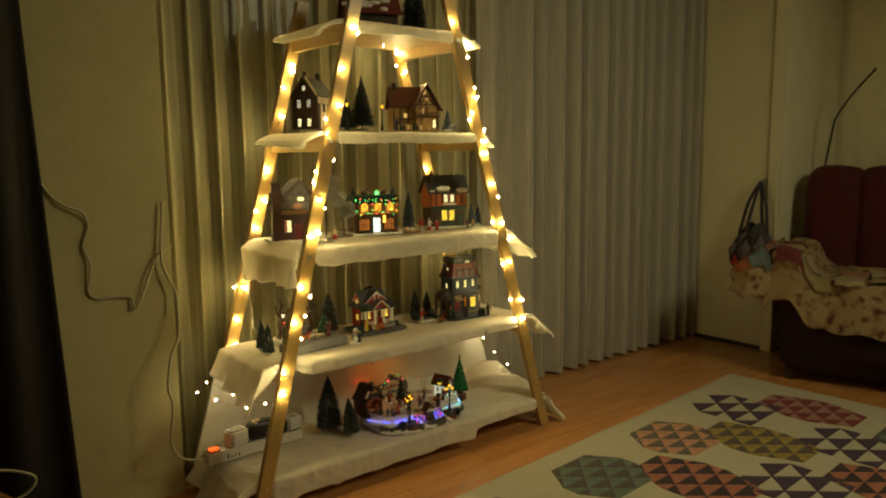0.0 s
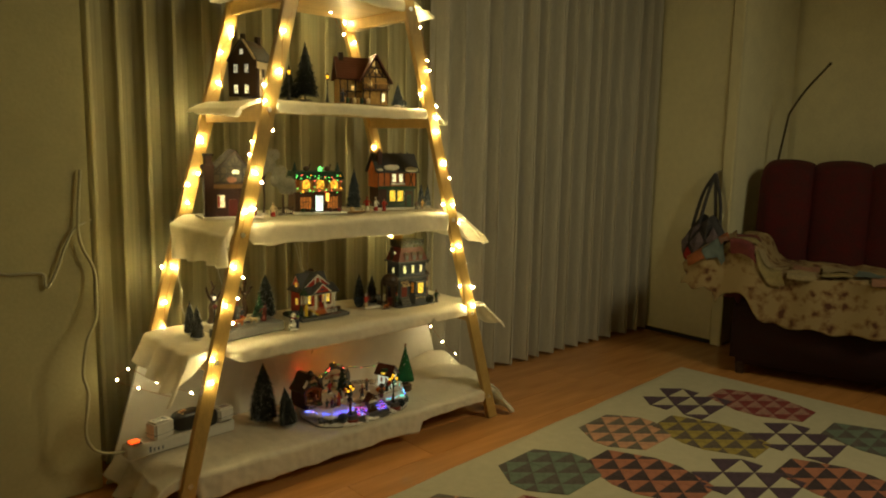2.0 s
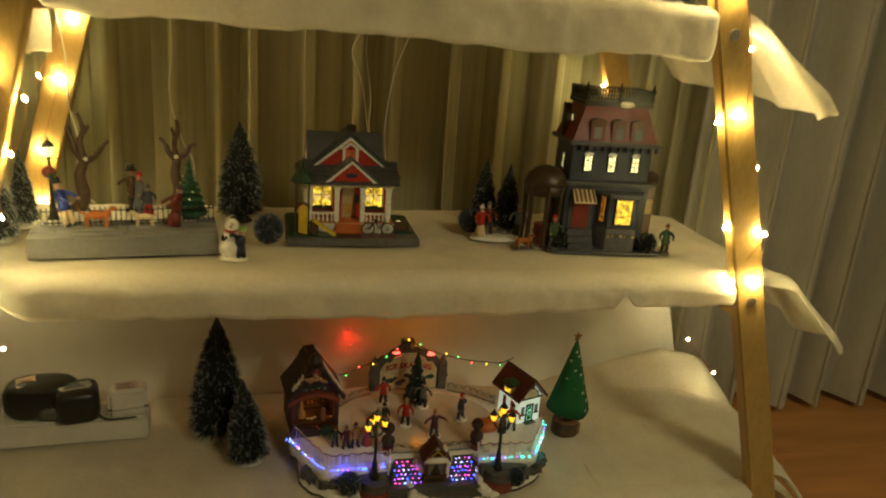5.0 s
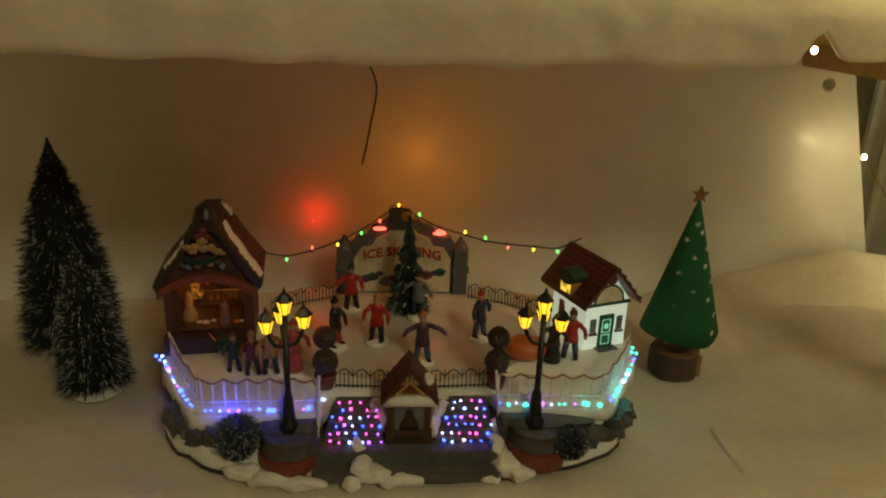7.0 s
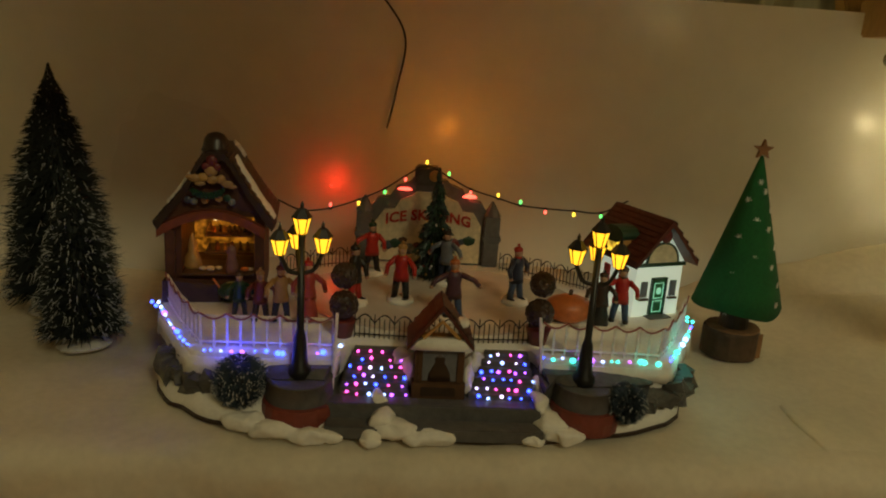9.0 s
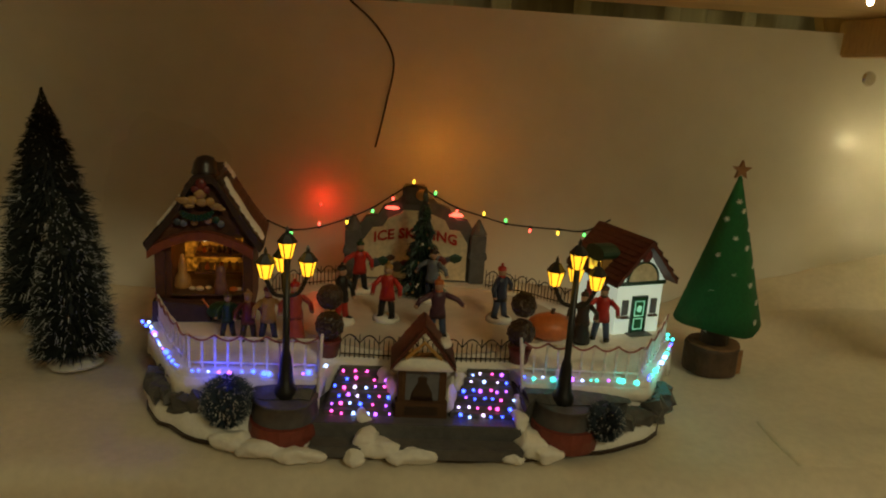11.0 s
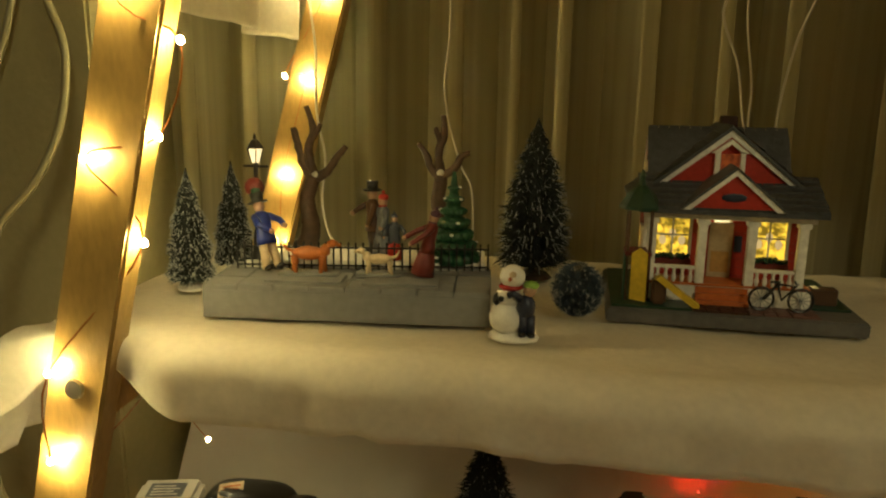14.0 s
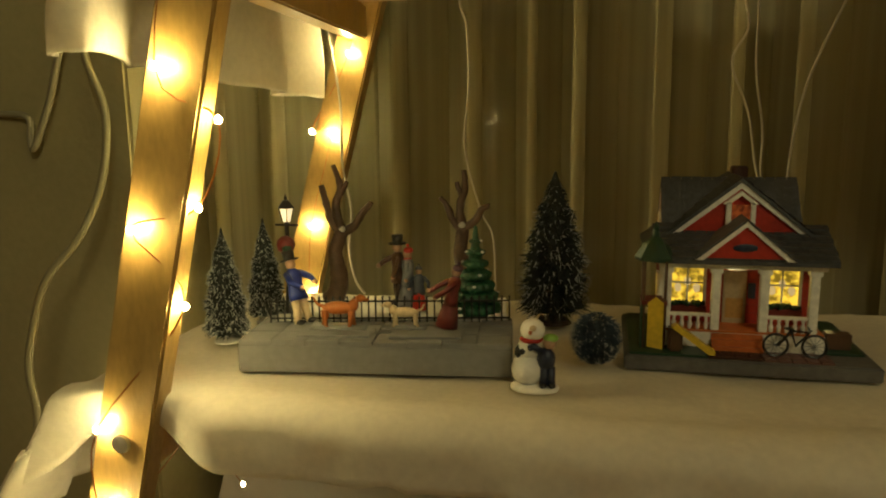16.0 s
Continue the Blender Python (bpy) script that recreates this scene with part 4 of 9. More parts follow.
# white railings with red swags, and the light ropes under them
for pts, colours in ((((1.3375, 2.157), (1.359, 2.114), (1.3835, 2.0745), (1.4685, 2.0765)), ("blue", "blue", "blue", "blue", "iceblue", "violet")), (((1.6095, 2.083), (1.692, 2.0805), (1.716, 2.116), (1.738, 2.156)), ("cyan", "iceblue", "violet", "blue", "cyan", "cyan"))):
    picket_fence(rink, pts, DECK - 0.001, 0.0260, 0.0078, WHITEP, "railing", 0.0010, False, -RB, "white picket railing", False)
    rng = random.Random(len(colours) + int(pts[0][0] * 100))
    for (ax, ay), (bx, by) in zip(pts, pts[1:]):
        d = math.hypot(bx - ax, by - ay)
        n = max(int(d / 0.0062), 1)
        nx, ny = (by - ay) / d, -(bx - ax) / d
        for k in range(n):
            t = (k + rng.random() * 0.7) / n
            led(rink, (ax + (bx - ax) * t + nx * 0.0068, ay + (by - ay) * t + ny * 0.0068, DECK + rng.uniform(-0.001, 0.001)), rng.choice(colours), rng.choice((0.0009, 0.0012, 0.0015, 0.0021)), -RB)
        bm = B()
        for k in range(max(int(d / 0.016), 1)):
            q = max(int(d / 0.016), 1)
            arc = []
            for j in range(7):
                t = (k + j / 6) / q
                arc.append((ax + (bx - ax) * t + nx * 0.0012, ay + (by - ay) * t + ny * 0.0012, DECK + 0.0235 - 0.0040 * math.sin(math.pi * j / 6)))
            tube(bm, arc, 0.0007, 4)
        rp("swag", bm, paint("swag_pink", 0.30, 0.10, 0.085), None, "faded red garland swag")
for p, c in (((1.3265, 2.154, 0.171), "blue"), ((1.331, 2.149, 0.170), "blue"), ((1.747, 2.170, 0.171), "cyan"), ((1.744, 2.163, 0.170), "cyan"), ((1.746, 2.157, 0.172), "cyan"), ((1.4735, 2.0815, 0.1715), "iceblue")):
    led(rink, p, c, 0.0016, -RB)

# black arched fences round the ice
picket_fence(rink, ((1.4815, 2.101), (1.5400, 2.0970), (1.6035, 2.101)), DECK, 0.0175, 0.0034, BLACK, "iron_fence", 0.0005, True, -RB, "black arched iron fence")
picket_fence(rink, ((1.411, 2.240), (1.437, 2.266), (1.470, 2.281)), DECK, 0.0175, 0.0034, BLACK, "iron_fence", 0.0005, True, -RB, "black arched iron fence")
picket_fence(rink, ((1.607, 2.284), (1.643, 2.266), (1.679, 2.232)), DECK, 0.0175, 0.0034, BLACK, "iron_fence", 0.0005, True, -RB, "black arched iron fence")

# clipped trees in red pots
for x in (1.4735, 1.6105):
    t = rp("topiary_pot", lathe(B(), [(0.006, DECK), (0.0085, DECK + 0.0105), (0.0092, DECK + 0.0125), (0.006, DECK + 0.0125)], 12, Matrix.Translation((x, 2.102, 0))), DKRED, None, "dark red plant pot", True)
    for z, r in ((0.1935, 0.0108), (0.2145, 0.0098)):
        bm = ball(B(), x, 2.102, z, r * 0.92, 4)
        for v in bm.verts:
            v.co += (v.co - Vector((x, 2.102, z))) * 0.14 * wob(v.co.x, v.co.y, v.co.z, 560)
        part("topiary_ball", bm, DKBROWN, t, "dark clipped foliage ball")

# lamp planters
for x, py in ((1.4495, 2.0600), (1.6385, 2.0660)):
    p = rp("planter", lathe(B(), [(0.0215, 0.131), (0.022, 0.147), (0.0205, 0.158), (0.0215, 0.1585), (0.0165, 0.157)], 20, Matrix.Translation((x, py, 0))), STONE, None, "round grey stone planter", True)
    part("brick_band", lathe(B(), [(0.0232, 0.131), (0.0240, 0.140), (0.0228, 0.1455)], 20, Matrix.Translation((x, py - 0.0030, 0))), paint("planter_brick", 0.20, 0.045, 0.03), p, "red brick band")

# ticket booth
MAROON = paint("maroon_roof", 0.085, 0.020, 0.013)
booth = rp("booth", box(B(), 1.5215, 1.5535, 2.052, 2.076, 0.1455, 0.183, bevel=0.0006), BROWN, None, "little brown ticket booth")
booth.location = Vector((0.0015, 0.0065, 0.0005)) - RB
part("booth_base", box(B(), 1.520, 1.555, 2.0505, 2.0775, 0.1455, 0.1575, bevel=0.0006), BROWN, booth, "brown wooden base")
part("booth_window", box(B(), 1.5265, 1.5485, 2.0512, 2.0525, 0.1590, 0.1815), GREYP, booth, "dim ticket window")
part("booth_painting", lathe(B(), [(0.0075, 0.1592), (0.0070, 0.1640), (0.0045, 0.1690), (0.0030, 0.1720), (0.0034, 0.1750), (0.0003, 0.1775)], 12, Matrix.Translation((1.5375, 2.0511, 0)) @ Matrix.Diagonal((1, 0.12, 1, 1))), DKBROWN, booth, "dark shape behind the ticket window", True)
part("booth_sign", box(B(), 1.5265, 1.5485, 2.0495, 2.0508, 0.1490, 0.1545), DKBROWN, booth)
part("booth_roof", gable(B(), 1.519, 1.556, 2.052, 2.076, 0.184, 0.2075, 0.003, 0.0025), MAROON, booth, "peaked dark red roof")
bm = B()
rng = random.Random(14)
shingles(bm, 1.5160, 1.5373, 2.0490, 2.0790, 0.1835, 0.2115, 5, 5, rng)
shingles(bm, 1.5590, 1.5377, 2.0490, 2.0790, 0.1835, 0.2115, 5, 5, rng)
part("roof_shingles", bm, MAROON, booth, "dark red shingles")
part("roof_trim", tube(B(), [(1.5260, 2.0480, 0.1895), (1.5375, 2.0480, 0.2010), (1.5490, 2.0480, 0.1895)], 0.0013, 6), OCHRE, booth, "ochre gable trim")
part("roof_snow", prism(B(), [(1.5180, 0.1822), (1.5570, 0.1822), (1.5530, 0.1872), (1.5475, 0.1898), (1.5275, 0.1898), (1.5220, 0.1872)], 0.0060, Matrix.Translation((0, 2.0455, 0))), SNOW, booth, "snow on the eave", True)
part("roof_snow", ball(B(), 1.5515, 2.062, 0.1960, 1.0, 2, 0.0048, 0.0085, 0.0030, None), SNOW, booth, "snow patch on the roof", True)
for k in (-1, 1):
    part("booth_post", box(B(), 1.5375 + k * 0.0125 - 0.001, 1.5375 + k * 0.0125 + 0.001, 2.0505, 2.0525, 0.158, 0.182), BROWN, booth)

# stall with the warm counter
H = Matrix.Translation((1.3645, 2.2085, 0)) @ pose(0, 0, 0, 0, 0, 7)
STALLW = paint("stall_wood", 0.075, 0.024, 0.009, 0.55, 0.4, 0.6, 130)
PLUM = paint("plum_wood", 0.042, 0.019, 0.020, 0.55, 0.35, 0.5, 150)
TRIM = paint("brick_red_trim", 0.20, 0.045, 0.014, 0.5, 0.3, 0.4, 160)
GOLD = paint("dull_gold", 0.34, 0.20, 0.075)
stall = rp("stall", B(), STALLW, None, "brown wooden food stall")
bm = bmesh.new()
for a, b, c, d, e, f in ((-0.037, -0.0245, -0.034, 0.038, DECK, 0.238), (0.0295, 0.037, -0.034, 0.038, DECK, 0.238), (-0.0245, 0.0295, 0.031, 0.038, DECK, 0.238), (-0.0245, 0.0295, -0.034, 0.031, DECK, 0.1885), (-0.0245, 0.0295, -0.034, 0.031, 0.2345, 0.238)):
    box(bm, a, b, c, d, e, f, H)
bm.to_mesh(stall.data)
bm.free()
part("stall_gable", prism(B(), [(-0.037, 0.2382), (0.038, 0.2382), (0.028, 0.250), (0.016, 0.2660), (0.008, 0.276), (-0.006, 0.276), (-0.016, 0.2575), (-0.030, 0.244)], 0.068, H @ Matrix.Translation((0, -0.034, 0))), STALLW, stall)
# back wall gives off the lamplight that would fall on it
part("counter_light", box(B(), -0.0240, 0.0290, 0.0285, 0.0300, 0.189, 0.234, H), AMBER, stall, "amber lit back wall")
for z, goods in ((0.2120, 9), (0.1973, 6)):
    sh = part("stall_shelf", box(B(), -0.0120, 0.0285, -0.002, 0.028, z - 0.0018, z, H), BROWN, stall, "wooden shelf with small wares")
    rng = random.Random(int(z * 1e4))
    for k in range(goods):
        x = -0.009 + k * 0.036 / goods
        r = rng.uniform(0.0016, 0.0028)
        part("trinket", lathe(B(), [(r * 0.9, 0), (r, r * 0.8), (r * 0.5, r * 1.7), (r * 0.7, r * 2.2), (r * 0.1, r * 2.9)], 8, H @ Matrix.Translation((x, 0.003 + rng.uniform(0, 0.008), z))), (DKBROWN, OCHRE, BROWN, ORANGE, GOLD)[rng.randrange(5)], stall, smooth=True)
part("counter_top", box(B(), -0.0240, 0.0290, -0.040, 0.000, 0.1887, 0.1903, H), BROWN, stall, "lit wooden counter")
for x, y, r in ((-0.010, -0.03, 0.0022), (-0.004, -0.032, 0.0027), (0.002, -0.028, 0.0020), (0.022, -0.033, 0.0026), (0.026, -0.031, 0.0019)):
    part("trinket", ball(B(), x, y, 0.1903 + r * 0.8, r, 2, 1.3, 1, 0.8, H), (GOLD, ORANGE, PALE)[int(x * 1e3) % 3], stall)
part("counter_bulb", ball(B(), 0.0005, -0.031, 0.2315, 0.0014, 1, 1.6, 1, 0.8, H), LITWHITE, stall, "small lit bulb")
arch_x = [-0.0415 + 0.0790 * t / 16 for t in range(17)]
bm = B()
rows = []
for i, x in enumerate(arch_x):
    rise = 0.0185 * math.sin(math.pi * (0.06 + 0.88 * i / 16))
    wide = 0.0085 - 0.0015 * math.sin(math.pi * i / 16)
    rows.append([bm.verts.new(H @ Vector((x, y, 0.2145 + rise + h))) for y, h in ((-0.0345, 0), (-0.0405, 0.0006), (-0.0405, wide), (-0.0345, wide + 0.0006))])
for a, b in zip(rows, rows[1:]):
    for k in range(4):
        bm.faces.new((a[k], a[(k + 1) % 4], b[(k + 1) % 4], b[k]))
bm.faces.new(rows[0])
bm.faces.new(rows[-1][::-1])
bmesh.ops.recalc_face_normals(bm, faces=bm.faces[:])
part("arch_trim", bm, TRIM, stall, "brick red arched board over the counter")
for x in (-0.0325, 0.0335):
    part("stall_post", box(B(), x - 0.0035, x + 0.0035, -0.0385, -0.0342, DECK, 0.224, H), STALLW, stall)
part("side_rail", box(B(), 0.0290, 0.0312, -0.0350, -0.0342, 0.190, 0.2240, H), OCHRE, stall)
part("counter_front", prism(B(), [(-0.0375, DECK), (0.0060, DECK), (0.0035, 0.1845), (-0.0365, 0.1875)], 0.010, H @ Matrix.Translation((0, -0.0492, 0))), PLUM, stall, "dark purplish counter front")
part("counter_front", prism(B(), [(0.0075, DECK), (0.0355, DECK), (0.0350, 0.1830), (0.0085, 0.1845)], 0.006, H @ Matrix.Translation((0, -0.0450, 0))), STALLW, stall)
part("cover_cloth", ball(B(), 0.0150, -0.0500, 0.1800, 1.0, 3, 0.0120, 0.0080, 0.0075, H), DKGREEN, stall, "dark green heap beside the counter")
part("awning_stick", tube(B(), [H @ Vector((0.000, -0.049, 0.1895)), H @ Vector((0.0075, -0.0535, 0.1805))], 0.0009, 6), ORANGE, stall, "orange stick")
outer = [(-0.0435, 0.2300), (-0.0360, 0.2395), (-0.0270, 0.2500), (-0.0185, 0.2620), (-0.0125, 0.2745), (-0.0060, 0.2835), (0.0080, 0.2835), (0.0125, 0.2790), (0.0190, 0.2690), (0.0270, 0.2560), (0.0350, 0.2445), (0.0410, 0.2365), (0.0460, 0.2300)]
inner = [(x * 0.93, z - 0.0052) for x, z in outer]
part("stall_roof", prism(B(), outer + inner[::-1], 0.083, H @ Matrix.Translation((0, -0.0420, 0))), DKBROWN, stall, "steep curved dark brown roof")
bm = B()
rng = random.Random(5)
for (ax, az), (bx, bz) in zip(outer[6:12], outer[7:13]):
    shingles(bm, bx, ax, -0.0415, 0.0405, bz + 0.0003, az + 0.0003, 2, 9, rng, H)
for (ax, az), (bx, bz) in zip(outer[:5], outer[1:6]):
    shingles(bm, ax, bx, -0.0415, 0.0405, az + 0.0003, bz + 0.0003, 2, 9, rng, H)
part("slate_course", bm, DKBROWN, stall)


def roof_snow(t0, t1, y0, y1, sway, side):
    """A ragged tongue of snow that lies on the curved roof, t along its slope from the ridge down."""
    line = outer[6:] if side > 0 else outer[5::-1]
    bm, rows = B(), []
    for i in range(15):
        t = t0 + (t1 - t0) * i / 14
        x = np.interp(t * (len(line) - 1), range(len(line)), [p[0] for p in line])
        z = np.interp(t * (len(line) - 1), range(len(line)), [p[1] for p in line])
        a = y0 + sway * i / 14 + 0.0022 * math.sin(i * 1.7)
        b = y1 + sway * i / 14 + 0.0026 * math.sin(i * 1.2 + 1)
        if i in (0, 14):
            a, b = a + (b - a) * 0.3, b - (b - a) * 0.3
        rows.append([bm.verts.new(H @ Vector((x + side * 0.0014 * math.sin(math.pi * j / 6), a + (b - a) * j / 6, z + 0.0010 + 0.0020 * math.sin(math.pi * j / 6)))) for j in range(7)])
    for a, b in zip(rows, rows[1:]):
        for j in range(6):
            bm.faces.new((a[j], a[j + 1], b[j + 1], b[j]))
    bmesh.ops.recalc_face_normals(bm, faces=bm.faces[:])
    return part("roof_snow", bm, SNOW, stall, "patch of snow lying on the roof", True)


roof_snow(0.20, 0.95, -0.026, -0.002, -0.012, 1)
roof_snow(0.02, 0.30, 0.022, 0.036, 0.0, 1)
roof_snow(0.35, 0.75, -0.036, -0.022, 0.0, -1)
part("roof_dome", lathe(B(), [(0.0085, 0.2760), (0.0092, 0.2815), (0.0112, 0.2832), (0.0098, 0.2862), (0.0088, 0.2915), (0.0062, 0.2958), (0.0020, 0.2972), (0.0003, 0.2973)], 8, H @ Matrix.Translation((0.0005, -0.022, 0))), DKBROWN, stall, "stubby brown cap on the ridge", True)
for x, z, r, sx, sz, mtl in ((-0.0005, 0.2780, 0.0042, 1.0, 1.1, DKRED), (-0.0045, 0.2740, 0.0034, 1.0, 0.9, DKRED), (0.0030, 0.2735, 0.0034, 1.0, 1.0, DKRED), (-0.0010, 0.2705, 0.0045, 1.1, 0.9, GOLD), (-0.0125, 0.2650, 0.0040, 1.2, 0.8, GOLD), (-0.0165, 0.2660, 0.0024, 1.3, 0.8, GOLD), (-0.0070, 0.2655, 0.0036, 1.1, 1.0, OCHRE), (0.0000, 0.2640, 0.0042, 1.1, 0.8, GOLD), (0.0060, 0.2645, 0.0036, 1.0, 1.0, OCHRE), (0.0105, 0.2610, 0.0036, 1.3, 0.8, GOLD), (0.0145, 0.2592, 0.0024, 1.4, 0.7, GOLD), (-0.0090, 0.2610, 0.0032, 1.3, 0.6, GOLD)):
    part("gable_ornament", ball(B(), x, -0.0425, z, r, 2, sx, 0.45, sz, H), mtl, stall, "painted gable ornament", True)
bm = B()
for k in range(26):
    t = k / 25
    ball(bm, -0.0150 + 0.0225 * t, -0.0420 - 0.001 * (k % 3), 0.2555 - 0.0035 * math.sin(math.pi * t) + 0.0012 * math.sin(k * 2.1), 0.0019, 1, 1, 1, 1, H)
part("garland", bm, DKGREEN, stall, "green garland under the crest")
for x, z, mtl in ((-0.0185, 0.2480, TEALD), (-0.0140, 0.2470, GREYP), (0.0040, 0.2495, OCHRE), (0.0100, 0.2500, DKGREEN), (0.0135, 0.2470, GREYP), (-0.0060, 0.2480, OCHRE)):
    part("gable_ornament", ball(B(), x, -0.0400, z, 0.0026, 2, 1.1, 0.5, 1.1, H), mtl, stall)
part("stall_figure", lathe(B(), [(0.0060, 0.1890), (0.0072, 0.1925), (0.0058, 0.1990), (0.0032, 0.2035), (0.0036, 0.2075), (0.0026, 0.2120), (0.0010, 0.2175), (0.0003, 0.2180)], 12, H @ Matrix.Translation((-0.0185, -0.0210, 0))), OCHRE, stall, "pale ornament beside the counter", True)
part("stall_figure", lathe(B(), [(0.0050, 0.1900), (0.0052, 0.1960), (0.0036, 0.2030), (0.0040, 0.2080), (0.0030, 0.2115), (0.0003, 0.2130)], 12, H @ Matrix.Translation((0.0125, -0.0360, 0))), paint("dusty_pink", 0.22, 0.10, 0.085), stall, "dusty pink ornament on the counter", True)

# right cottage; walls and door trim give off its lit look themselves
H = Matrix.Translation((1.7115, 2.1950, 0)) @ pose(0, 0, 0, 0, 0, 19) @ Matrix.Diagonal((0.86, 1.05, 1, 1))
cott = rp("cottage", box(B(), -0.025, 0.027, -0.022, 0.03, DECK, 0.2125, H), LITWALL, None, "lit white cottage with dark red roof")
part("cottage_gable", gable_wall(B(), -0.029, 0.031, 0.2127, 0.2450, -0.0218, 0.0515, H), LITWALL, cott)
dr = part("cottage_door", box(B(), -0.0055, 0.0075, -0.0235, -0.0222, 0.172, 0.201, H), GREENP, cott, "green panelled door")
for a, b, c, d in ((-0.0040, 0.0060, 0.1745, 0.1835), (-0.0040, 0.0060, 0.1860, 0.1985)):
    part("door_moulding", tube(B(), [H @ Vector(p) for p in ((a, -0.0238, c), (b, -0.0238, c), (b, -0.0238, d), (a, -0.0238, d), (a, -0.0238, c))], 0.0005, 5), glow("door_glow", 0.1, 0.8, 0.45, 0.5), cott, "glowing green panel moulding")
part("door_wreath", lathe(B(), [(0.0018, 0), (0.003, 0.0004), (0.0018, 0.0009)], 10, H @ Matrix.Translation((0.001, -0.0236, 0.192)) @ pose(0, 0, 0, 90)), glow("door_glow", 0.1, 0.8, 0.45, 0.5), cott, "green wreath")
for a, b, c, d in ((-0.0075, -0.0057, 0.172, 0.203), (0.0077, 0.0095, 0.172, 0.203), (-0.0075, 0.0095, 0.2012, 0.203)):
    part("door_frame", box(B(), a, b, -0.0245, -0.0222, c, d, H), DKGREEN, cott)
part("door_step", box(B(), -0.011, 0.013, -0.031, -0.0222, DECK, 0.1715, H), STONE, cott)
for x in (-0.015, 0.018):
    w = part("window", box(B(), x - 0.0035, x + 0.0035, -0.0232, -0.0222, 0.187, 0.200, H), GREYP, cott, "small dark window")
    part("sill", box(B(), x - 0.0048, x + 0.0048, -0.0246, -0.0222, 0.1845, 0.1862, H), BROWN, cott)
for y in (-0.006, 0.014):
    part("shutter", box(B(), -0.0268, -0.0252, y - 0.0035, y + 0.0035, 0.188, 0.205, H), REDP, cott, "red shutter")
part("beam", box(B(), -0.0265, 0.0285, -0.0238, -0.0222, 0.2125, 0.2155, H), DKGREEN, cott)
part("pediment", prism(B(), [(0.001 + 0.0165 * math.cos(math.pi * k / 14), 0.2158 + 0.0150 * math.sin(math.pi * k / 14)) for k in range(15)], 0.0016, H @ Matrix.Translation((0, -0.0240, 0))), CREAM, cott, "cream rounded pediment")
part("pediment_rim", tube(B(), [H @ Vector((0.001 + 0.0175 * math.cos(math.pi * k / 14), -0.0236, 0.2158 + 0.0160 * math.sin(math.pi * k / 14))) for k in range(15)], 0.0011, 6), DKGREEN, cott, "dark rounded moulding")
part("gable_ball", ball(B(), 0.001, -0.0245, 0.2375, 0.0058, 2, 1, 0.6, 1, H), DKRED, cott, "dark red gable ornament")
part("cottage_roof", gable(B(), -0.025, 0.027, -0.022, 0.034, 0.2215, 0.2465, 0.0085, 0.003, H), MAROON, cott, "dark maroon shingled roof")
bm = B()
rng = random.Random(8)
shingles(bm, -0.0340, 0.0005, -0.0305, 0.040, 0.2175, 0.2513, 9, 9, rng, H)
shingles(bm, 0.0360, 0.0015, -0.0305, 0.040, 0.2175, 0.2513, 9, 9, rng, H)
part("roof_shingles", bm, MAROON, cott, "small maroon shingles")
part("dormer", box(B(), -0.033, -0.016, -0.008, 0.012, 0.215, 0.236, H), OCHRE, cott, "small ochre dormer")
part("dormer_window", box(B(), -0.0338, -0.0332, -0.005, 0.009, 0.218, 0.232, H), LITWIN, cott, "lit dormer window")
part("dormer_roof", lathe(B(), [(0.0125, 0), (0.0125, 0.019), (0.010, 0.0195)], 16, H @ Matrix.Translation((-0.035, 0.002, 0.2345)) @ pose(0, 0, 0, 0, 90) @ Matrix.Diagonal((0.55, 1, 1, 1))), DKGREEN, cott, "dark green rounded dormer roof")

# the arched sign with its garland
sign = rp("sign_arch", B(), STONE, None, "arched grey stone sign frame")
arch = [(x + 0.0032, z - 0.004 if z > 0.2 else z) for x, z in ((1.476, DECK), (1.476, 0.222), (1.486, 0.236), (1.497, 0.237), (1.503, 0.247), (1.516, 0.252), (1.519, 0.256), (1.550, 0.256), (1.553, 0.252), (1.566, 0.247), (1.572, 0.237), (1.584, 0.236), (1.593, 0.222), (1.593, DECK))]
bm = bmesh.new()
prism(bm, arch, 0.010, Matrix.Translation((0, 2.2985, 0)))
bm.to_mesh(sign.data)
bm.free()
face = [(1.538 + (x - 1.538) * 0.86, DECK + (z - DECK) * 0.90 + 0.002) for x, z in arch]
face = [(x, z - 0.006 if z > 0.2 else z) for x, z in face]
part("sign_face", prism(B(), face, 0.003, Matrix.Translation((0, 2.2960, 0))), CREAM, sign, "cream painted sign panel")
part("lettering", letters(B(), "ICE SKATING", 0.0138, (1.5375, 2.2955, 0.2135), 3.4, 0.0006, 0.00035), REDP, sign, "red serif letters")
rng = random.Random(3)
for k in range(12):
    part("picture", ball(B(), 1.500 + k * 0.007, 2.2960, 0.190 + rng.uniform(-0.006, 0.008), rng.uniform(0.004, 0.008), 1, 1.2, 0.25, 0.8), (TEALD, DKGREEN, BROWN, GREYP, DKRED)[k % 5], sign)
for x in (1.4775, 1.5985):
    pil = part("sign_pillar", box(B(), x - 0.0075, x + 0.0075, 2.2925, 2.3105, DECK, 0.2195, bevel=0.001), STONE, sign, "grey stone pillar")
    part("pillar_block", box(B(), x - 0.009, x + 0.009, 2.2910, 2.3120, 0.195, 0.201, bevel=0.001), STONE, sign)
    part("pillar_cap", cyl(B(), x, 2.3015, 0.2195, 0.2335, 0.009, 0.001, 10), STONE, sign, "grey pointed cap")
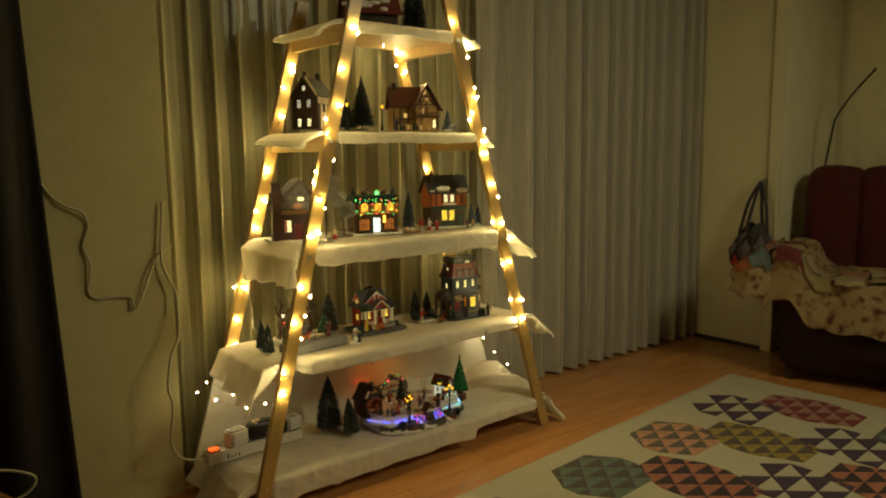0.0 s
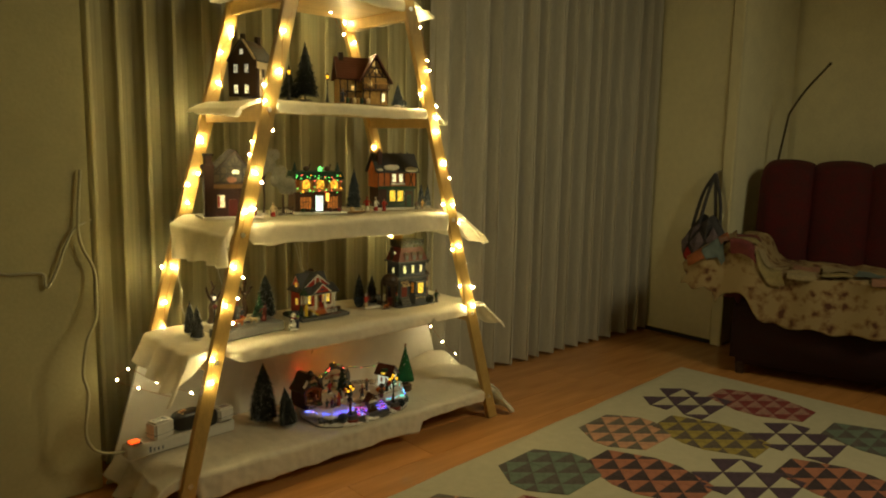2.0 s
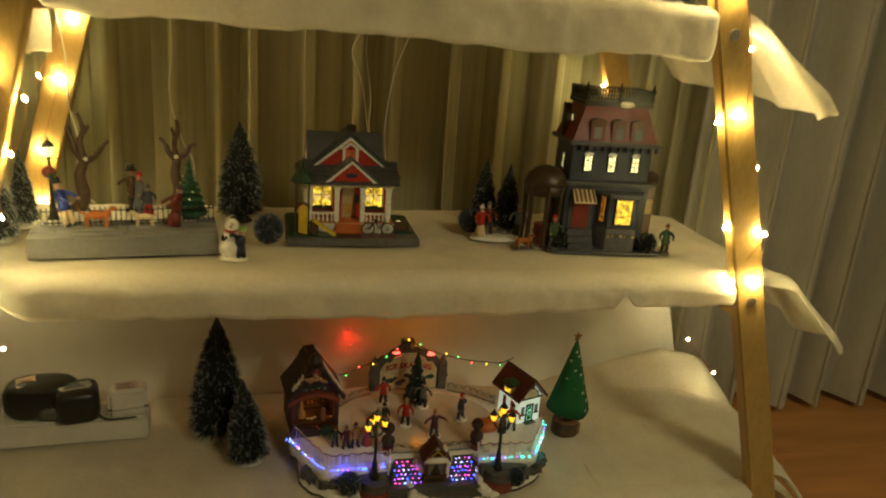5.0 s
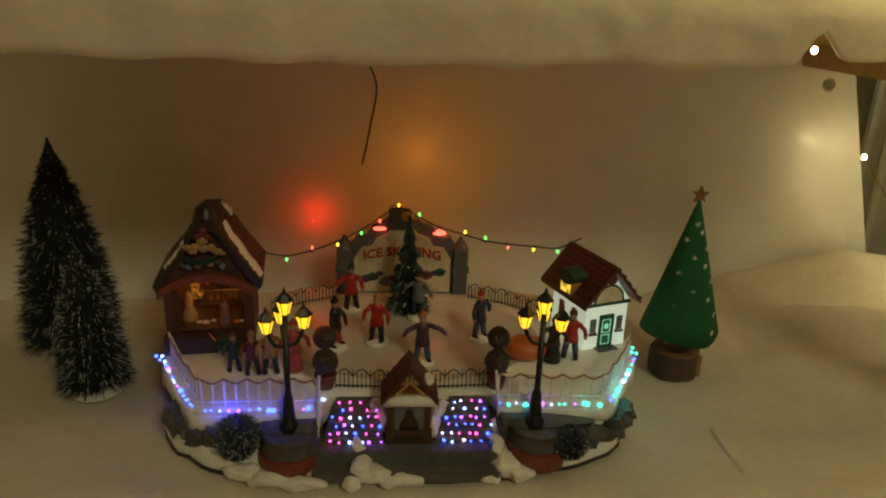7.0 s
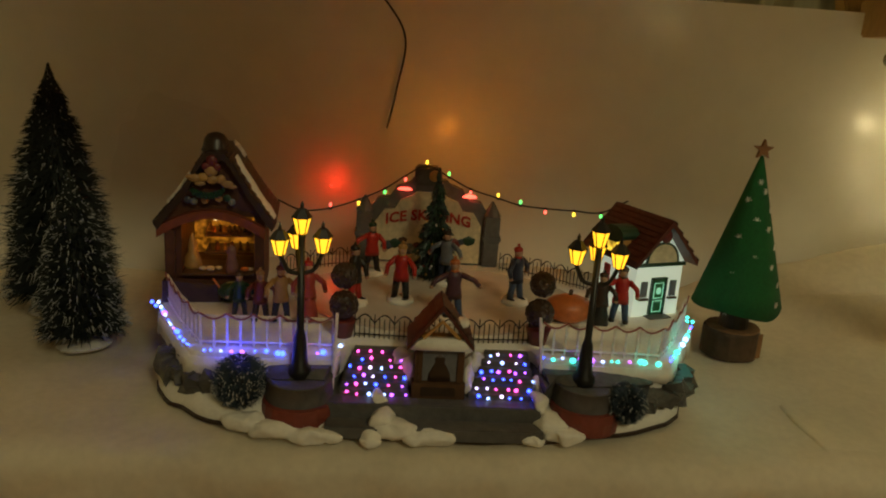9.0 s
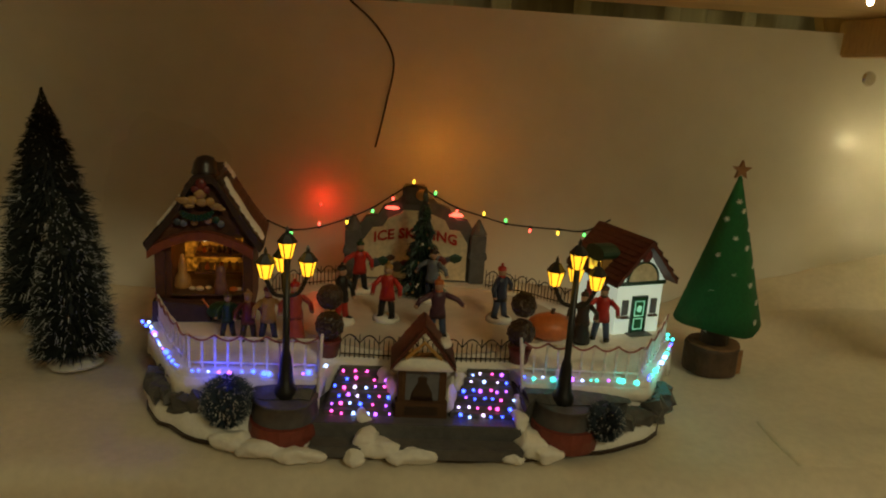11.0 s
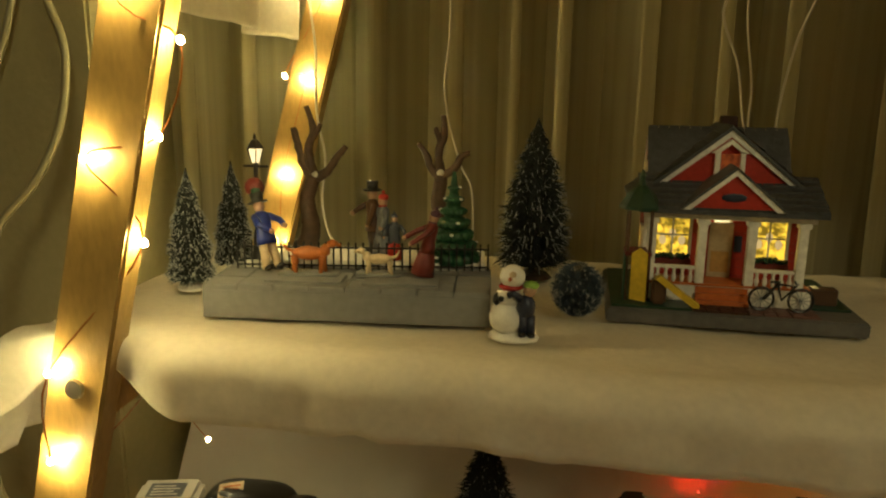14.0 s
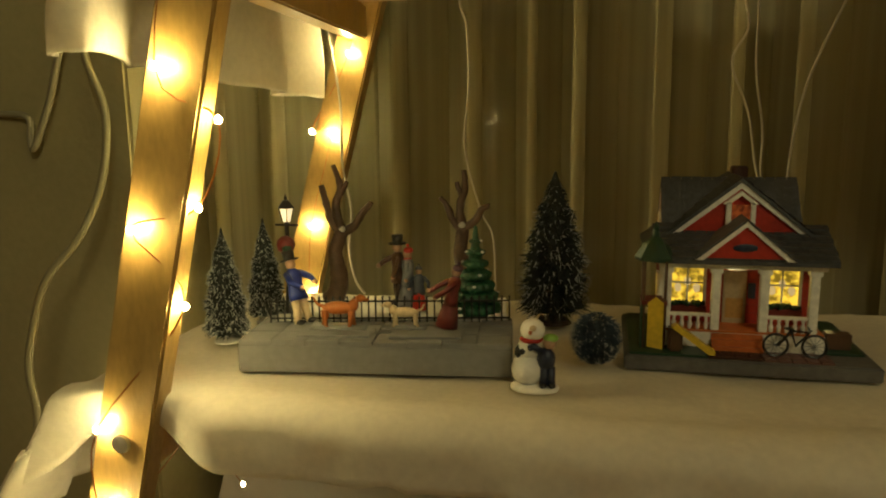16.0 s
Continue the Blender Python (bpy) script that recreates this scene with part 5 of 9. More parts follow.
part("sign_top", box(B(), 1.523, 1.546, 2.2945, 2.3115, 0.246, 0.2640, bevel=0.002), ROCK, sign)
part("gold_rosette", ball(B(), 1.541, 2.2935, 0.2560, 0.0055, 2, 1, 0.5, 1), OCHRE, sign)
GAR = [(1.408, 2.230, 0.2385), (1.4240, 2.260, 0.2245), (1.4470, 2.278, 0.2240), (1.4720, 2.284, 0.2320), (1.4955, 2.290, 0.2425), (1.5140, 2.292, 0.2550), (1.5330, 2.292, 0.2655), (1.5540, 2.292, 0.2560), (1.5750, 2.291, 0.2460), (1.6010, 2.289, 0.2390), (1.6215, 2.284, 0.2345), (1.6435, 2.274, 0.2345), (1.6680, 2.265, 0.2355), (1.6910, 2.258, 0.2365), (1.7120, 2.250, 0.2500)]
gl = rp("garland_wire", tube(B(), smooth_path(GAR, 6), 0.0008, 5), BLACK, None, "black garland wire")
for i, (x, y, z) in enumerate(GAR[1:-1]):
    c = ("green", "red", "yellow", "green", "red", "yellow", "green", "red", "yellow", "green", "red", "yellow", "green")[i]
    up = i in (1, 5, 6, 8, 9)
    part("socket", cyl(B(), x, y - 0.001, z - 0.0012, z + 0.0012, 0.0014, 0.0014, 7), BLACK, gl)
    part("bulb", ball(B(), x, y - 0.001, z + (0.0032 if up else -0.0032), 0.0016, 1, 1, 1, 1.4), DOT[c], gl, "glowing " + c + " bulb")
for x, z in ((1.514, 0.2410), (1.5755, 0.2365)):
    part("sign_lamp", lathe(B(), [(0.0075, 0), (0.0055, 0.0018), (0.001, 0.0022)], 12, Matrix.Translation((x, 2.300, z))), DOT["red"], sign, "red sign lamp")
rp("rear_lamp", ball(B(), 1.4405, 2.358, 0.2300, 0.0012, 1), DOT["red"], None, "red lamp at the back of the rink")
point_lamp("red_bulb_light", (1.4405, 2.364, 0.2300), 0.019, (1.0, 0.03, 0.01), 0.003)
point_lamp("sign_lamp_light", (1.560, 2.296, 0.286), 0.078, (1.0, 0.27, 0.02), 0.006)
point_lamp("stall_light", (1.3660, 2.188, 0.2285), 0.014, (1.0, 0.38, 0.05), 0.003)

# the tree on the ice
tr = rp("rink_tree", lathe(B(), [(0.001, DECK + 0.004), (0.013, DECK + 0.008), (0.010, DECK + 0.03), (0.006, DECK + 0.06), (0.002, DECK + 0.085), (0.0005, DECK + 0.098)], 14, Matrix.Translation((1.543, 2.252, 0))), NEEDLE, None, "dark decorated christmas tree")
for seed in (31, 32):
    vs, fs = needles(0.098, 900, lambda t: (0.0245 * (1 - t) ** 0.9 + 0.0012) * (0.82 + 0.18 * math.sin(t * 34)), 0.006, seed, 0.6, -0.28, 0.0013)
    raw("needles", [(x + 1.543, y + 2.252, z + DECK) for x, y, z in vs], fs, NEEDLE if seed == 31 else DKGREEN, tr)
rng = random.Random(12)
for k in range(22):
    t, a = rng.random() ** 1.2 * 0.9, rng.uniform(3.3, 6.1)
    r = 0.022 * (1 - t)
    part("bauble", ball(B(), 1.543 + r * math.cos(a), 2.252 + r * math.sin(a), DECK + 0.008 + 0.088 * t, 0.0011, 1), (WHITEP, DKRED, OCHRE)[k % 3], tr)

for x, ly in ((1.4490, 2.0630), (1.6365, 2.0665)):
    street_lamp(pose(x, ly, 0.1575, 0, 0, 12 if x < 1.5 else -20), 0.107, "black four-armed miniature street lamp with amber lanterns", 4)
bush(pose(1.4125, 2.0560, 0.1375), 0.0178, 4, "frosted grey green bush beside the rink steps", NEEDLE_B, 0.42)
bush(pose(1.6625, 2.0510, 0.1375), 0.0138, 5, "dark frosted bush beside the rink steps", NEEDLE_B, 0.2)

SK = DECK + 0.0012
for x, y, rz, coat, legs, hat, txt, al, ar in (
        (1.477, 2.168, 60, BLACK, REDP, BLACK, "tiny skater figurine in a black coat and red trousers", (-0.17, -0.10, 0.42), (0.17, -0.12, 0.42)),
        (1.487, 2.250, 25, REDP, BLACK, DKGREEN, "tiny skater figurine in a red jumper and black trousers", (-0.34, -0.04, 0.58), (0.20, -0.10, 0.46)),
        (1.513, 2.178, -20, REDP, BLACK, OCHRE, "tiny fair-haired skater figurine in a red tunic with white hem", (-0.24, -0.06, 0.44), (0.24, -0.06, 0.46)),
        (1.552, 2.140, 10, paint("plum_jumper", 0.075, 0.030, 0.045), paint("denim_paint", 0.05, 0.075, 0.14), ORANGE, "tiny red-haired skater figurine in a plum jumper and jeans", (-0.36, -0.06, 0.56), (0.40, -0.05, 0.55)),
        (1.607, 2.187, 35, NAVY, paint("denim_paint", 0.05, 0.075, 0.14), REDP, "tiny skater figurine in a navy jacket and red cap", (-0.22, -0.10, 0.46), (0.28, 0.06, 0.50)),
        (1.552, 2.232, -30, GREYP, NAVY, DKBROWN, "tiny skater figurine in a grey jumper behind the others", (-0.30, -0.06, 0.52), (0.30, -0.02, 0.52))):
    figurine(pose(x, y, SK, 0, 0, rz), 0.049, coat, legs, hat, txt, False, al, ar, 0.06, SNOW, False, 0.21)
for x, y, h, coat, legs, hat, sk in ((1.397, 2.128, 0.036, DKGREEN, NAVY, BROWN, False), (1.413, 2.122, 0.040, DKRED, DKBROWN, OCHRE, False), (1.427, 2.124, 0.044, OCHRE, NAVY, DKRED, False), (1.4455, 2.129, 0.047, paint("coral_paint", 0.36, 0.055, 0.035), paint("coral_paint", 0.36, 0.055, 0.035), REDP, True), (1.6830, 2.150, 0.048, REDP, paint("denim_paint", 0.05, 0.075, 0.14), BROWN, False), (1.6660, 2.144, 0.044, DKBROWN, BLACK, DKBROWN, True)):
    figurine(pose(x, y, DECK, 0, 0, -15 if x > 1.6 else 20), h, coat, legs, hat, "small bystander figurine in a painted winter coat at the rink", sk, base=None)
multi("pumpkin", pose(1.6430, 2.150, DECK), [(lambda bm: ball(bm, 0, 0, 0.011, 0.0155, 3, 1.25, 1.0, 0.72), ORANGE), (lambda bm: tube(bm, [(0, 0, 0.02), (0.001, 0, 0.026)], 0.0016, 6), BARK)], "round orange pumpkin-like seat on the rink deck", "pumpkin")

# trees beside the rink
fir(pose(1.2205, 2.246, 0.128), 0.2095, 0.049, 1, "tall dark bottle brush fir with frosted tips", NEEDLE, 0.10, True, 5200, bullet=2.1)
fir(pose(1.2705, 2.166, 0.128, -4.5, -4, 0), 0.136, 0.034, 2, "small dark bottle brush fir with frosted tips", NEEDLE, 0.16, True, 3600, bullet=2.1)

ft = thing("felt_tree", pose(1.8045, 2.2060, 0.127), "green felt cone christmas tree on a log slice", "christmas tree")
bm = B()
ring = [(0.0238 * (1 + 0.06 * math.sin(2 * a + 0.6) + 0.035 * math.sin(5 * a)), a) for a in [2 * math.pi * k / 28 for k in range(28)]]
rows = [[bm.verts.new((r * g * math.cos(a), r * g * math.sin(a), z)) for r, a in ring] for g, z in ((0.97, 0.0), (1.0, 0.003), (1.0, 0.0235), (0.97, 0.0255))]
for a, b in zip(rows, rows[1:]):
    for k in range(28):
        bm.faces.new((a[k], a[(k + 1) % 28], b[(k + 1) % 28], b[k]))
bm.faces.new(rows[0][::-1])
log = part("log_base", bm, BARK, ft, "round wooden log slice with bark")
part("cut_face", cyl(B(), 0.0, 0.0, 0.0250, 0.0262, 0.0225, 0.0223, 28), LOGWOOD, log, "pale sawn top of the log")
part("cut_face", box(B(), 0.0100, 0.0215, -0.0002, 0.0016, 0.002, 0.0235, pose(0.0020, -0.0222, 0, 0, 0, 24)), LOGWOOD, log, "pale split side without bark")
part("trunk", cyl(B(), 0, 0, 0.0255, 0.05, 0.0125, 0.0115, 14), BARK, ft)
bm = B()
rings = []
for i in range(9):
    t = i / 8
    rings.append([bm.verts.new(((0.0350 * (1 - t) ** 0.97 + 0.0012) * (1 + 0.10 * math.sin(3 * a + 1) * (1 - t)) * math.cos(a) + 0.003 * t, (0.0355 * (1 - t) + 0.0012) * math.sin(a) + 0.006 * t, 0.0445 + 0.1295 * t + 0.0022 * (1 - t) * math.sin(3 * a + 2))) for a in [2 * math.pi * k / 24 for k in range(24)]])
for a, b in zip(rings, rings[1:]):
    for k in range(24):
        bm.faces.new((a[k], a[(k + 1) % 24], b[(k + 1) % 24], b[k]))
bm.faces.new(rings[0][::-1])
bm.faces.new(rings[-1])
cone = part("felt_cone", bm, FELT, ft, "green felt cone with stitched stars", True)


def star(bm, x, y, z, r, d, m=None):
    prism(bm, [(x + (r if k % 2 == 0 else r * 0.42) * math.sin(math.pi * k / 5), z + (r if k % 2 == 0 else r * 0.42) * math.cos(math.pi * k / 5)) for k in range(10)], d, (m or Matrix()) @ Matrix.Translation((0, y, 0)))
    return bm


rng = random.Random(2)
for k in range(15):
    t = 0.05 + 0.85 * k / 15
    a = -math.pi / 2 + (-0.85, 0.45, -0.2, 1.0)[k % 4] + rng.uniform(-0.2, 0.2)
    r = 0.0395 * (1 - t) + 0.0022
    r *= 0.92
    bm = B()
    for j in range(3):
        q = Matrix.Translation((r * math.cos(a) + 0.003 * t, r * math.sin(a) * 0.95 + 0.006 * t, 0.040 + 0.134 * t)) @ pose(0, 0, 0, 0, 0, math.degrees(a) + 90) @ pose(0, 0, 0, 0, 60 * j, 0)
        box(bm, -0.0027, 0.0027, -0.0004, 0.0004, -0.00025, 0.00025, q)
    part("stitched_star", bm, WHITEP, cone, "white stitched star")
part("top_star", star(B(), 0.003, 0.004, 0.179, 0.0085, 0.0035), LOGWOOD, ft, "glittering brown star")

point_lamp("blue_rope_light", (1.405, 2.066, 0.1745), 0.020, (0.02, 0.04, 1.0), 0.012)
point_lamp("cyan_rope_light", (1.716, 2.095, 0.1725), 0.007, (0.03, 1.0, 0.75), 0.012)
# the last is an unseen lamp added before the cottage door
point_lamp("cottage_light", (1.727, 2.150, 0.205), 0.0012, (0.9, 1.0, 0.75), 0.004)

# ---- second shelf: park, red house and villa ----
Z1 = LEVELS[1] + 0.0045
park = thing("park_platform", pose(1.1235, 2.1070, Z1, 0, 0, 7), "grey miniature park platform with iron fence and paving", "village scene")
part("kerb_block", box(B(), -0.1115, 0.1115, 0.0, 0.079, -0.001, 0.0225, bevel=0.001), PAVE, park, "grey stone block")
part("rear_block", box(B(), -0.0860, 0.1050, 0.0792, 0.165, -0.001, 0.0235, bevel=0.001), SNOW, park, "snowy block behind the railings")
for i in range(8):
    for j in range(3):
        x = -0.1115 + 0.027875 * i
        part("paving_slab", box(B(), x + 0.0004, x + 0.0275, 0.0006 + 0.0262 * j, 0.0258 + 0.0262 * j, 0.0215, 0.0258 + 0.0002 * ((i * 7 + j * 3) % 4), bevel=0.0007), PAVE, park)
picket_fence(park, ((-0.1015, 0.054), (0.004, 0.061), (0.1085, 0.0685)), 0.0255, 0.0225, 0.0062, BLACK, "iron_fence", 0.0009, False, None, "black iron railings")
part("snow_strip", tube(B(), [(-0.098, 0.062, 0.027), (0.0, 0.069, 0.028), (0.106, 0.0755, 0.027)], 0.005, 6), SNOW, park, "strip of snow behind the railings", True)
ZP = Z1 + 0.0262


def bare_tree(m, limbs, label):
    """A leafless tree: each limb a glide with its thickness at both ends; the first is the trunk."""
    t = thing("bare_tree", m, label, "miniature tree", "bare trees")
    for i, (pts, r0, r1) in enumerate(limbs):
        bm = tube(B(), smooth_path(pts, 5), r0, 9, r1)
        for v in bm.verts:
            v.co += Vector((wob(v.co.x, v.co.y, v.co.z, 160), wob(v.co.y, v.co.x, v.co.z, 160), 0)) * 0.0012
        part("trunk" if i == 0 else "limb", bm, BARK, t, "", True)
    for k, (pts, r0, r1) in enumerate(limbs[1:3]):
        part("snow_tuft", ball(B(), pts[0][0], pts[0][1] - 0.003, pts[0][2] + 0.005, 0.0036, 2, 1, 0.8, 1.1), SNOW, t, "white tuft of snow", True)
    return t


bare_tree(pose(1.0430, 2.2430, ZP - 0.003), [([(-0.008, 0, -0.001), (-0.002, 0, 0.006), (0.002, 0, 0.025), (-0.001, 0, 0.05), (0.007, 0, 0.072)], 0.0115, 0.0062),
                                   ([(0.008, 0, 0.068), (-0.004, 0, 0.082), (-0.009, 0.002, 0.098), (-0.014, 0.002, 0.116)], 0.0052, 0.0026),
                                   ([(0.008, 0, 0.068), (0.002, -0.002, 0.095), (0.007, -0.002, 0.115), (0.001, -0.002, 0.136)], 0.0050, 0.0024),
                                   ([(0.009, 0, 0.07), (0.020, 0.0, 0.077), (0.029, 0.0, 0.090), (0.038, 0.0, 0.100)], 0.0050, 0.0026),
                                   ([(0.004, -0.002, 0.104), (0.010, -0.002, 0.112), (0.014, 0, 0.120)], 0.0035, 0.0025)], "leafless brown miniature tree with snow in its forks")
bare_tree(pose(1.1670, 2.2620, ZP - 0.003), [([(-0.005, 0, -0.001), (0.002, 0, 0.025), (-0.002, 0, 0.05), (0.001, 0, 0.075)], 0.0095, 0.0058),
                                   ([(0.0, 0, 0.072), (-0.010, 0, 0.082), (-0.015, 0, 0.095), (-0.022, 0.002, 0.103)], 0.0048, 0.0024),
                                   ([(0.0, 0, 0.072), (-0.002, -0.002, 0.095), (0.003, -0.002, 0.112), (0.002, -0.002, 0.130)], 0.0048, 0.0026),
                                   ([(0.001, 0, 0.074), (0.012, 0.0, 0.080), (0.019, 0.0, 0.092), (0.027, 0.0, 0.096)], 0.0046, 0.0026),
                                   ([(0.001, -0.002, 0.104), (-0.003, -0.002, 0.112), (-0.005, 0, 0.118)], 0.0035, 0.0025)], "leafless brown miniature tree with snow in its forks")
lamp = street_lamp(pose(1.0235, 2.1740, ZP), 0.1005, "black single miniature street lamp with a wreath", 1, glow("pale_lantern", 1.0, 0.8, 0.45, 0.9))
part("wreath", ball(B(), 0, -0.004, 0.066, 0.0085, 2), DKRED, lamp, "red and green wreath")
part("wreath_bow", ball(B(), 0.003, -0.009, 0.063, 0.005, 1), DKGREEN, lamp)

for x0, x1 in ((-0.0655, -0.0045), (0.0115, 0.0705)):
    part("figure_plate", box(B(), x0, x1, 0.010, 0.036, 0.0258, 0.0282, bevel=0.0006), PAVE, park, "thin grey plate under the figures")
gt = thing("painted_pine", pose(1.1900, 2.2050, ZP - 0.002), "small green painted pine with snowy tips", "miniature tree")
for i in range(7):
    t = i / 7
    bm = B()
    R = 0.0215 * (1 - t) + 0.003
    for k in range(11):
        a = 2 * math.pi * (k + 0.5 * (i % 2)) / 11
        ball(bm, R * 0.62 * math.cos(a), R * 0.62 * math.sin(a), 0.012 + 0.068 * t - R * 0.12, R * 0.42, 1, 1, 1, 0.75)
    cyl(bm, 0, 0, 0.006 + 0.068 * t, 0.025 + 0.068 * t, R * 0.7, R * 0.25, 10)
    part("bough_tier", bm, paint("pine_green", 0.010, 0.062, 0.026, 0.5, 0.4, 0.8, 300), gt, "", True)
for k in range(14):
    a, t = k * 2.4, (k % 7) / 7
    part("snow_dab", ball(B(), (0.021 * (1 - t) + 0.002) * math.cos(a), (0.021 * (1 - t) + 0.002) * math.sin(a), 0.012 + 0.068 * t, 0.0022, 1, 1, 1, 0.6), SNOW, gt)
part("trunk", cyl(B(), 0, 0, 0, 0.012, 0.004, 0.004, 8), BARK, gt)

figurine(pose(1.0540, 2.1360, ZP + 0.002, 0, 0, 60) @ pose(0, 0, 0, -19), 0.0635, BLUE, PALE, BLACK, "figurine in a blue tailcoat and top hat holding a dog lead", False, (-0.08, -0.26, 0.50), (0.11, -0.30, 0.54), 0.03, None, True, 0.2, 0.0)
dog(pose(1.0840, 2.1370, ZP + 0.002, 0, 0, 8), 0.031, FOX, "russet pointer dog figurine straining at its lead", PAVE)
dog(pose(1.1400, 2.1470, ZP + 0.002, 0, 0, 188), 0.024, PALE, "small pale dog figurine walking on the platform", PAVE)
figurine(pose(1.1745, 2.1500, ZP + 0.002, 0, 0, -70) @ pose(0, 0, 0, -11), 0.0565, DKRED, DKRED, paint("plum_bonnet", 0.07, 0.022, 0.045), "figurine in a long dark red dress and bonnet", True, (-0.08, -0.34, 0.50), (0.10, -0.26, 0.46), 0.0, None, False, 0.22, 0.0)
figurine(pose(1.1100, 2.2300, ZP - 0.002, 0, 0, -60), 0.067, BROWN, DKBROWN, BLACK, "figurine in a brown coat and black top hat pointing", False, (-0.08, -0.26, 0.60), (0.12, -0.10, 0.46), 0.0, None, True)
figurine(pose(1.1215, 2.2240, ZP - 0.002, 0, 0, -50), 0.061, GREYP, GREYP, REDP, "figurine in a grey coat with a red bonnet", True, (-0.2, -0.15, 0.5), (0.2, -0.12, 0.5), 0.0, None)
figurine(pose(1.1340, 2.2170, ZP - 0.002, 0, 0, 10), 0.044, TEALD, REDP, TEALD, "child figurine in a pale blue coat", True, (-0.2, -0.1, 0.5), (0.2, -0.1, 0.5), 0.0, None)

fir(pose(0.9630, 2.1650, Z1), 0.106, 0.0215, 11, "frosted blue green bottle brush fir on a snowy foot", NEEDLE, 0.34, True, 2600)
fir(pose(0.9700, 2.2330, Z1), 0.106, 0.0200, 12, "frosted blue green bottle brush fir on a snowy foot", NEEDLE, 0.34, True, 2600)
fir(pose(1.2545, 2.2850, Z1), 0.151, 0.0375, 13, "full dark green bottle brush fir with light frost", NEEDLE, 0.18, False, 2600, bullet=2.4)
bush(pose(1.2980, 2.1620, Z1 + 0.001), 0.0215, 14, "round frosted blue green bristle bush", NEEDLE_B, 0.22, 1200)

multi("snowman", pose(1.2540, 2.0985, Z1) @ Matrix.Diagonal((0.87, 0.87, 0.87, 1)), [
    (lambda bm: lathe(bm, [(0.019, 0), (0.0195, 0.002), (0.017, 0.005)], 18, Matrix.Diagonal((1.1, 0.8, 1, 1))), SNOW),
    (lambda bm: ball(bm, -0.006, 0, 0.018, 0.0145, 3, 1, 0.95, 1), SNOW),
    (lambda bm: ball(bm, -0.005, 0, 0.036, 0.0105, 3, 1, 0.95, 0.9), SNOW),
    (lambda bm: ball(bm, -0.002, -0.001, 0.053, 0.0105, 3, 1, 0.95, 0.95), SNOW),
    (lambda bm: lathe(bm, [(0.0085, 0.0425), (0.0105, 0.0445), (0.0085, 0.047)], 14, Matrix.Translation((-0.003, 0, 0))), REDP),
    (lambda bm: cyl(bm, 0, 0, 0, 0.007, 0.002, 0.0003, 8, pose(-0.003, -0.010, 0.053, 90)), ORANGE),
    (lambda bm: (ball(bm, -0.014, -0.004, 0.034, 0.004, 1, 1, 1, 1.6), ball(bm, -0.010, -0.0105, 0.036, 0.003, 1)), BLACK),
    (lambda bm: ball(bm, -0.001, -0.010, 0.0565, 0.0032, 1, 1.1, 0.6, 1), PALE),
    (lambda bm: (tube(bm, [(0.008, -0.006, 0.006), (0.0085, -0.006, 0.022)], 0.0036, 8, 0.004), tube(bm, [(0.0145, -0.005, 0.006), (0.0140, -0.005, 0.022)], 0.0036, 8, 0.004)), NAVY),
    (lambda bm: (ball(bm, 0.008, -0.009, 0.0065, 0.0038, 1, 1, 1.5, 0.6), ball(bm, 0.0155, -0.008, 0.0065, 0.0038, 1, 1, 1.5, 0.6)), BLACK),
    (lambda bm: ball(bm, 0.010, -0.005, 0.029, 0.0082, 2, 1, 0.8, 1.3), NAVY),
    (lambda bm: tube(bm, [(0.006, -0.007, 0.036), (0.0, -0.0105, 0.041), (-0.004, -0.0095, 0.039)], 0.003, 7), NAVY),
    (lambda bm: ball(bm, 0.0125, -0.004, 0.043, 0.0058, 2), SKIN),
    (lambda bm: ball(bm, 0.0135, -0.003, 0.047, 0.0062, 2, 1.1, 1, 0.6), paint("lime_paint", 0.25, 0.45, 0.08))], "white snowman with a child in navy hugging it", "figurine", "village figurines")

# ---- the red house ----
house = thing("village_house", pose(1.414, 2.158, Z1) @ Matrix.Scale(0.95, 4), "lit red and white toy house with grey roof and porch", "village house", "village houses")
part("base_slab", box(B(), -0.098, 0.103, 0.0, 0.140, -0.001, 0.0115, bevel=0.0015), STONE, house, "grey base slab")
part("lawn", box(B(), -0.094, -0.030, 0.004, 0.136, 0.0112, 0.0135, bevel=0.0006), DKGREEN, house, "green lawn")
part("lawn", box(B(), 0.068, 0.098, 0.03, 0.136, 0.0112, 0.0135, bevel=0.0006), DKGREEN, house)
for i in range(9):
    for j in range(3):
        part("path_brick", box(B(), -0.029 + 0.0108 * i, -0.0187 + 0.0108 * i, 0.003 + 0.008 * j, 0.0104 + 0.008 * j, 0.0112, 0.0132, bevel=0.0004), BRICK if i < 4 else paint("rose_brick", 0.13, 0.06, 0.05), house, "brick path")
for i in range(3):
    part("porch_step", box(B(), -0.025, 0.017, 0.0215 + 0.004 * i, 0.04, 0.0115 + 0.0, 0.0165 + 0.005 * i, bevel=0.0004), ORANGE, house, "orange brown wooden step")
part("porch_floor", box(B(), -0.068, 0.066, 0.030, 0.058, 0.0115, 0.0272, bevel=0.0005), WHITEP, house)
part("porch_board", box(B(), -0.067, 0.065, 0.0295, 0.058, 0.0272, 0.0290), ORANGE, house)
WALLR = paint("barn_red", 0.40, 0.030, 0.016)
part("wall", box(B(), -0.066, 0.062, 0.058, 0.130, 0.0115, 0.0985), WALLR, house, "red boarded wall")
bm = B()
for i in range(9):
    box(bm, -0.0665, 0.0625, 0.0573, 0.0579, 0.031 + 0.0075 * i, 0.0312 + 0.0075 * i)
part("weatherboards", bm, DKRED, house)
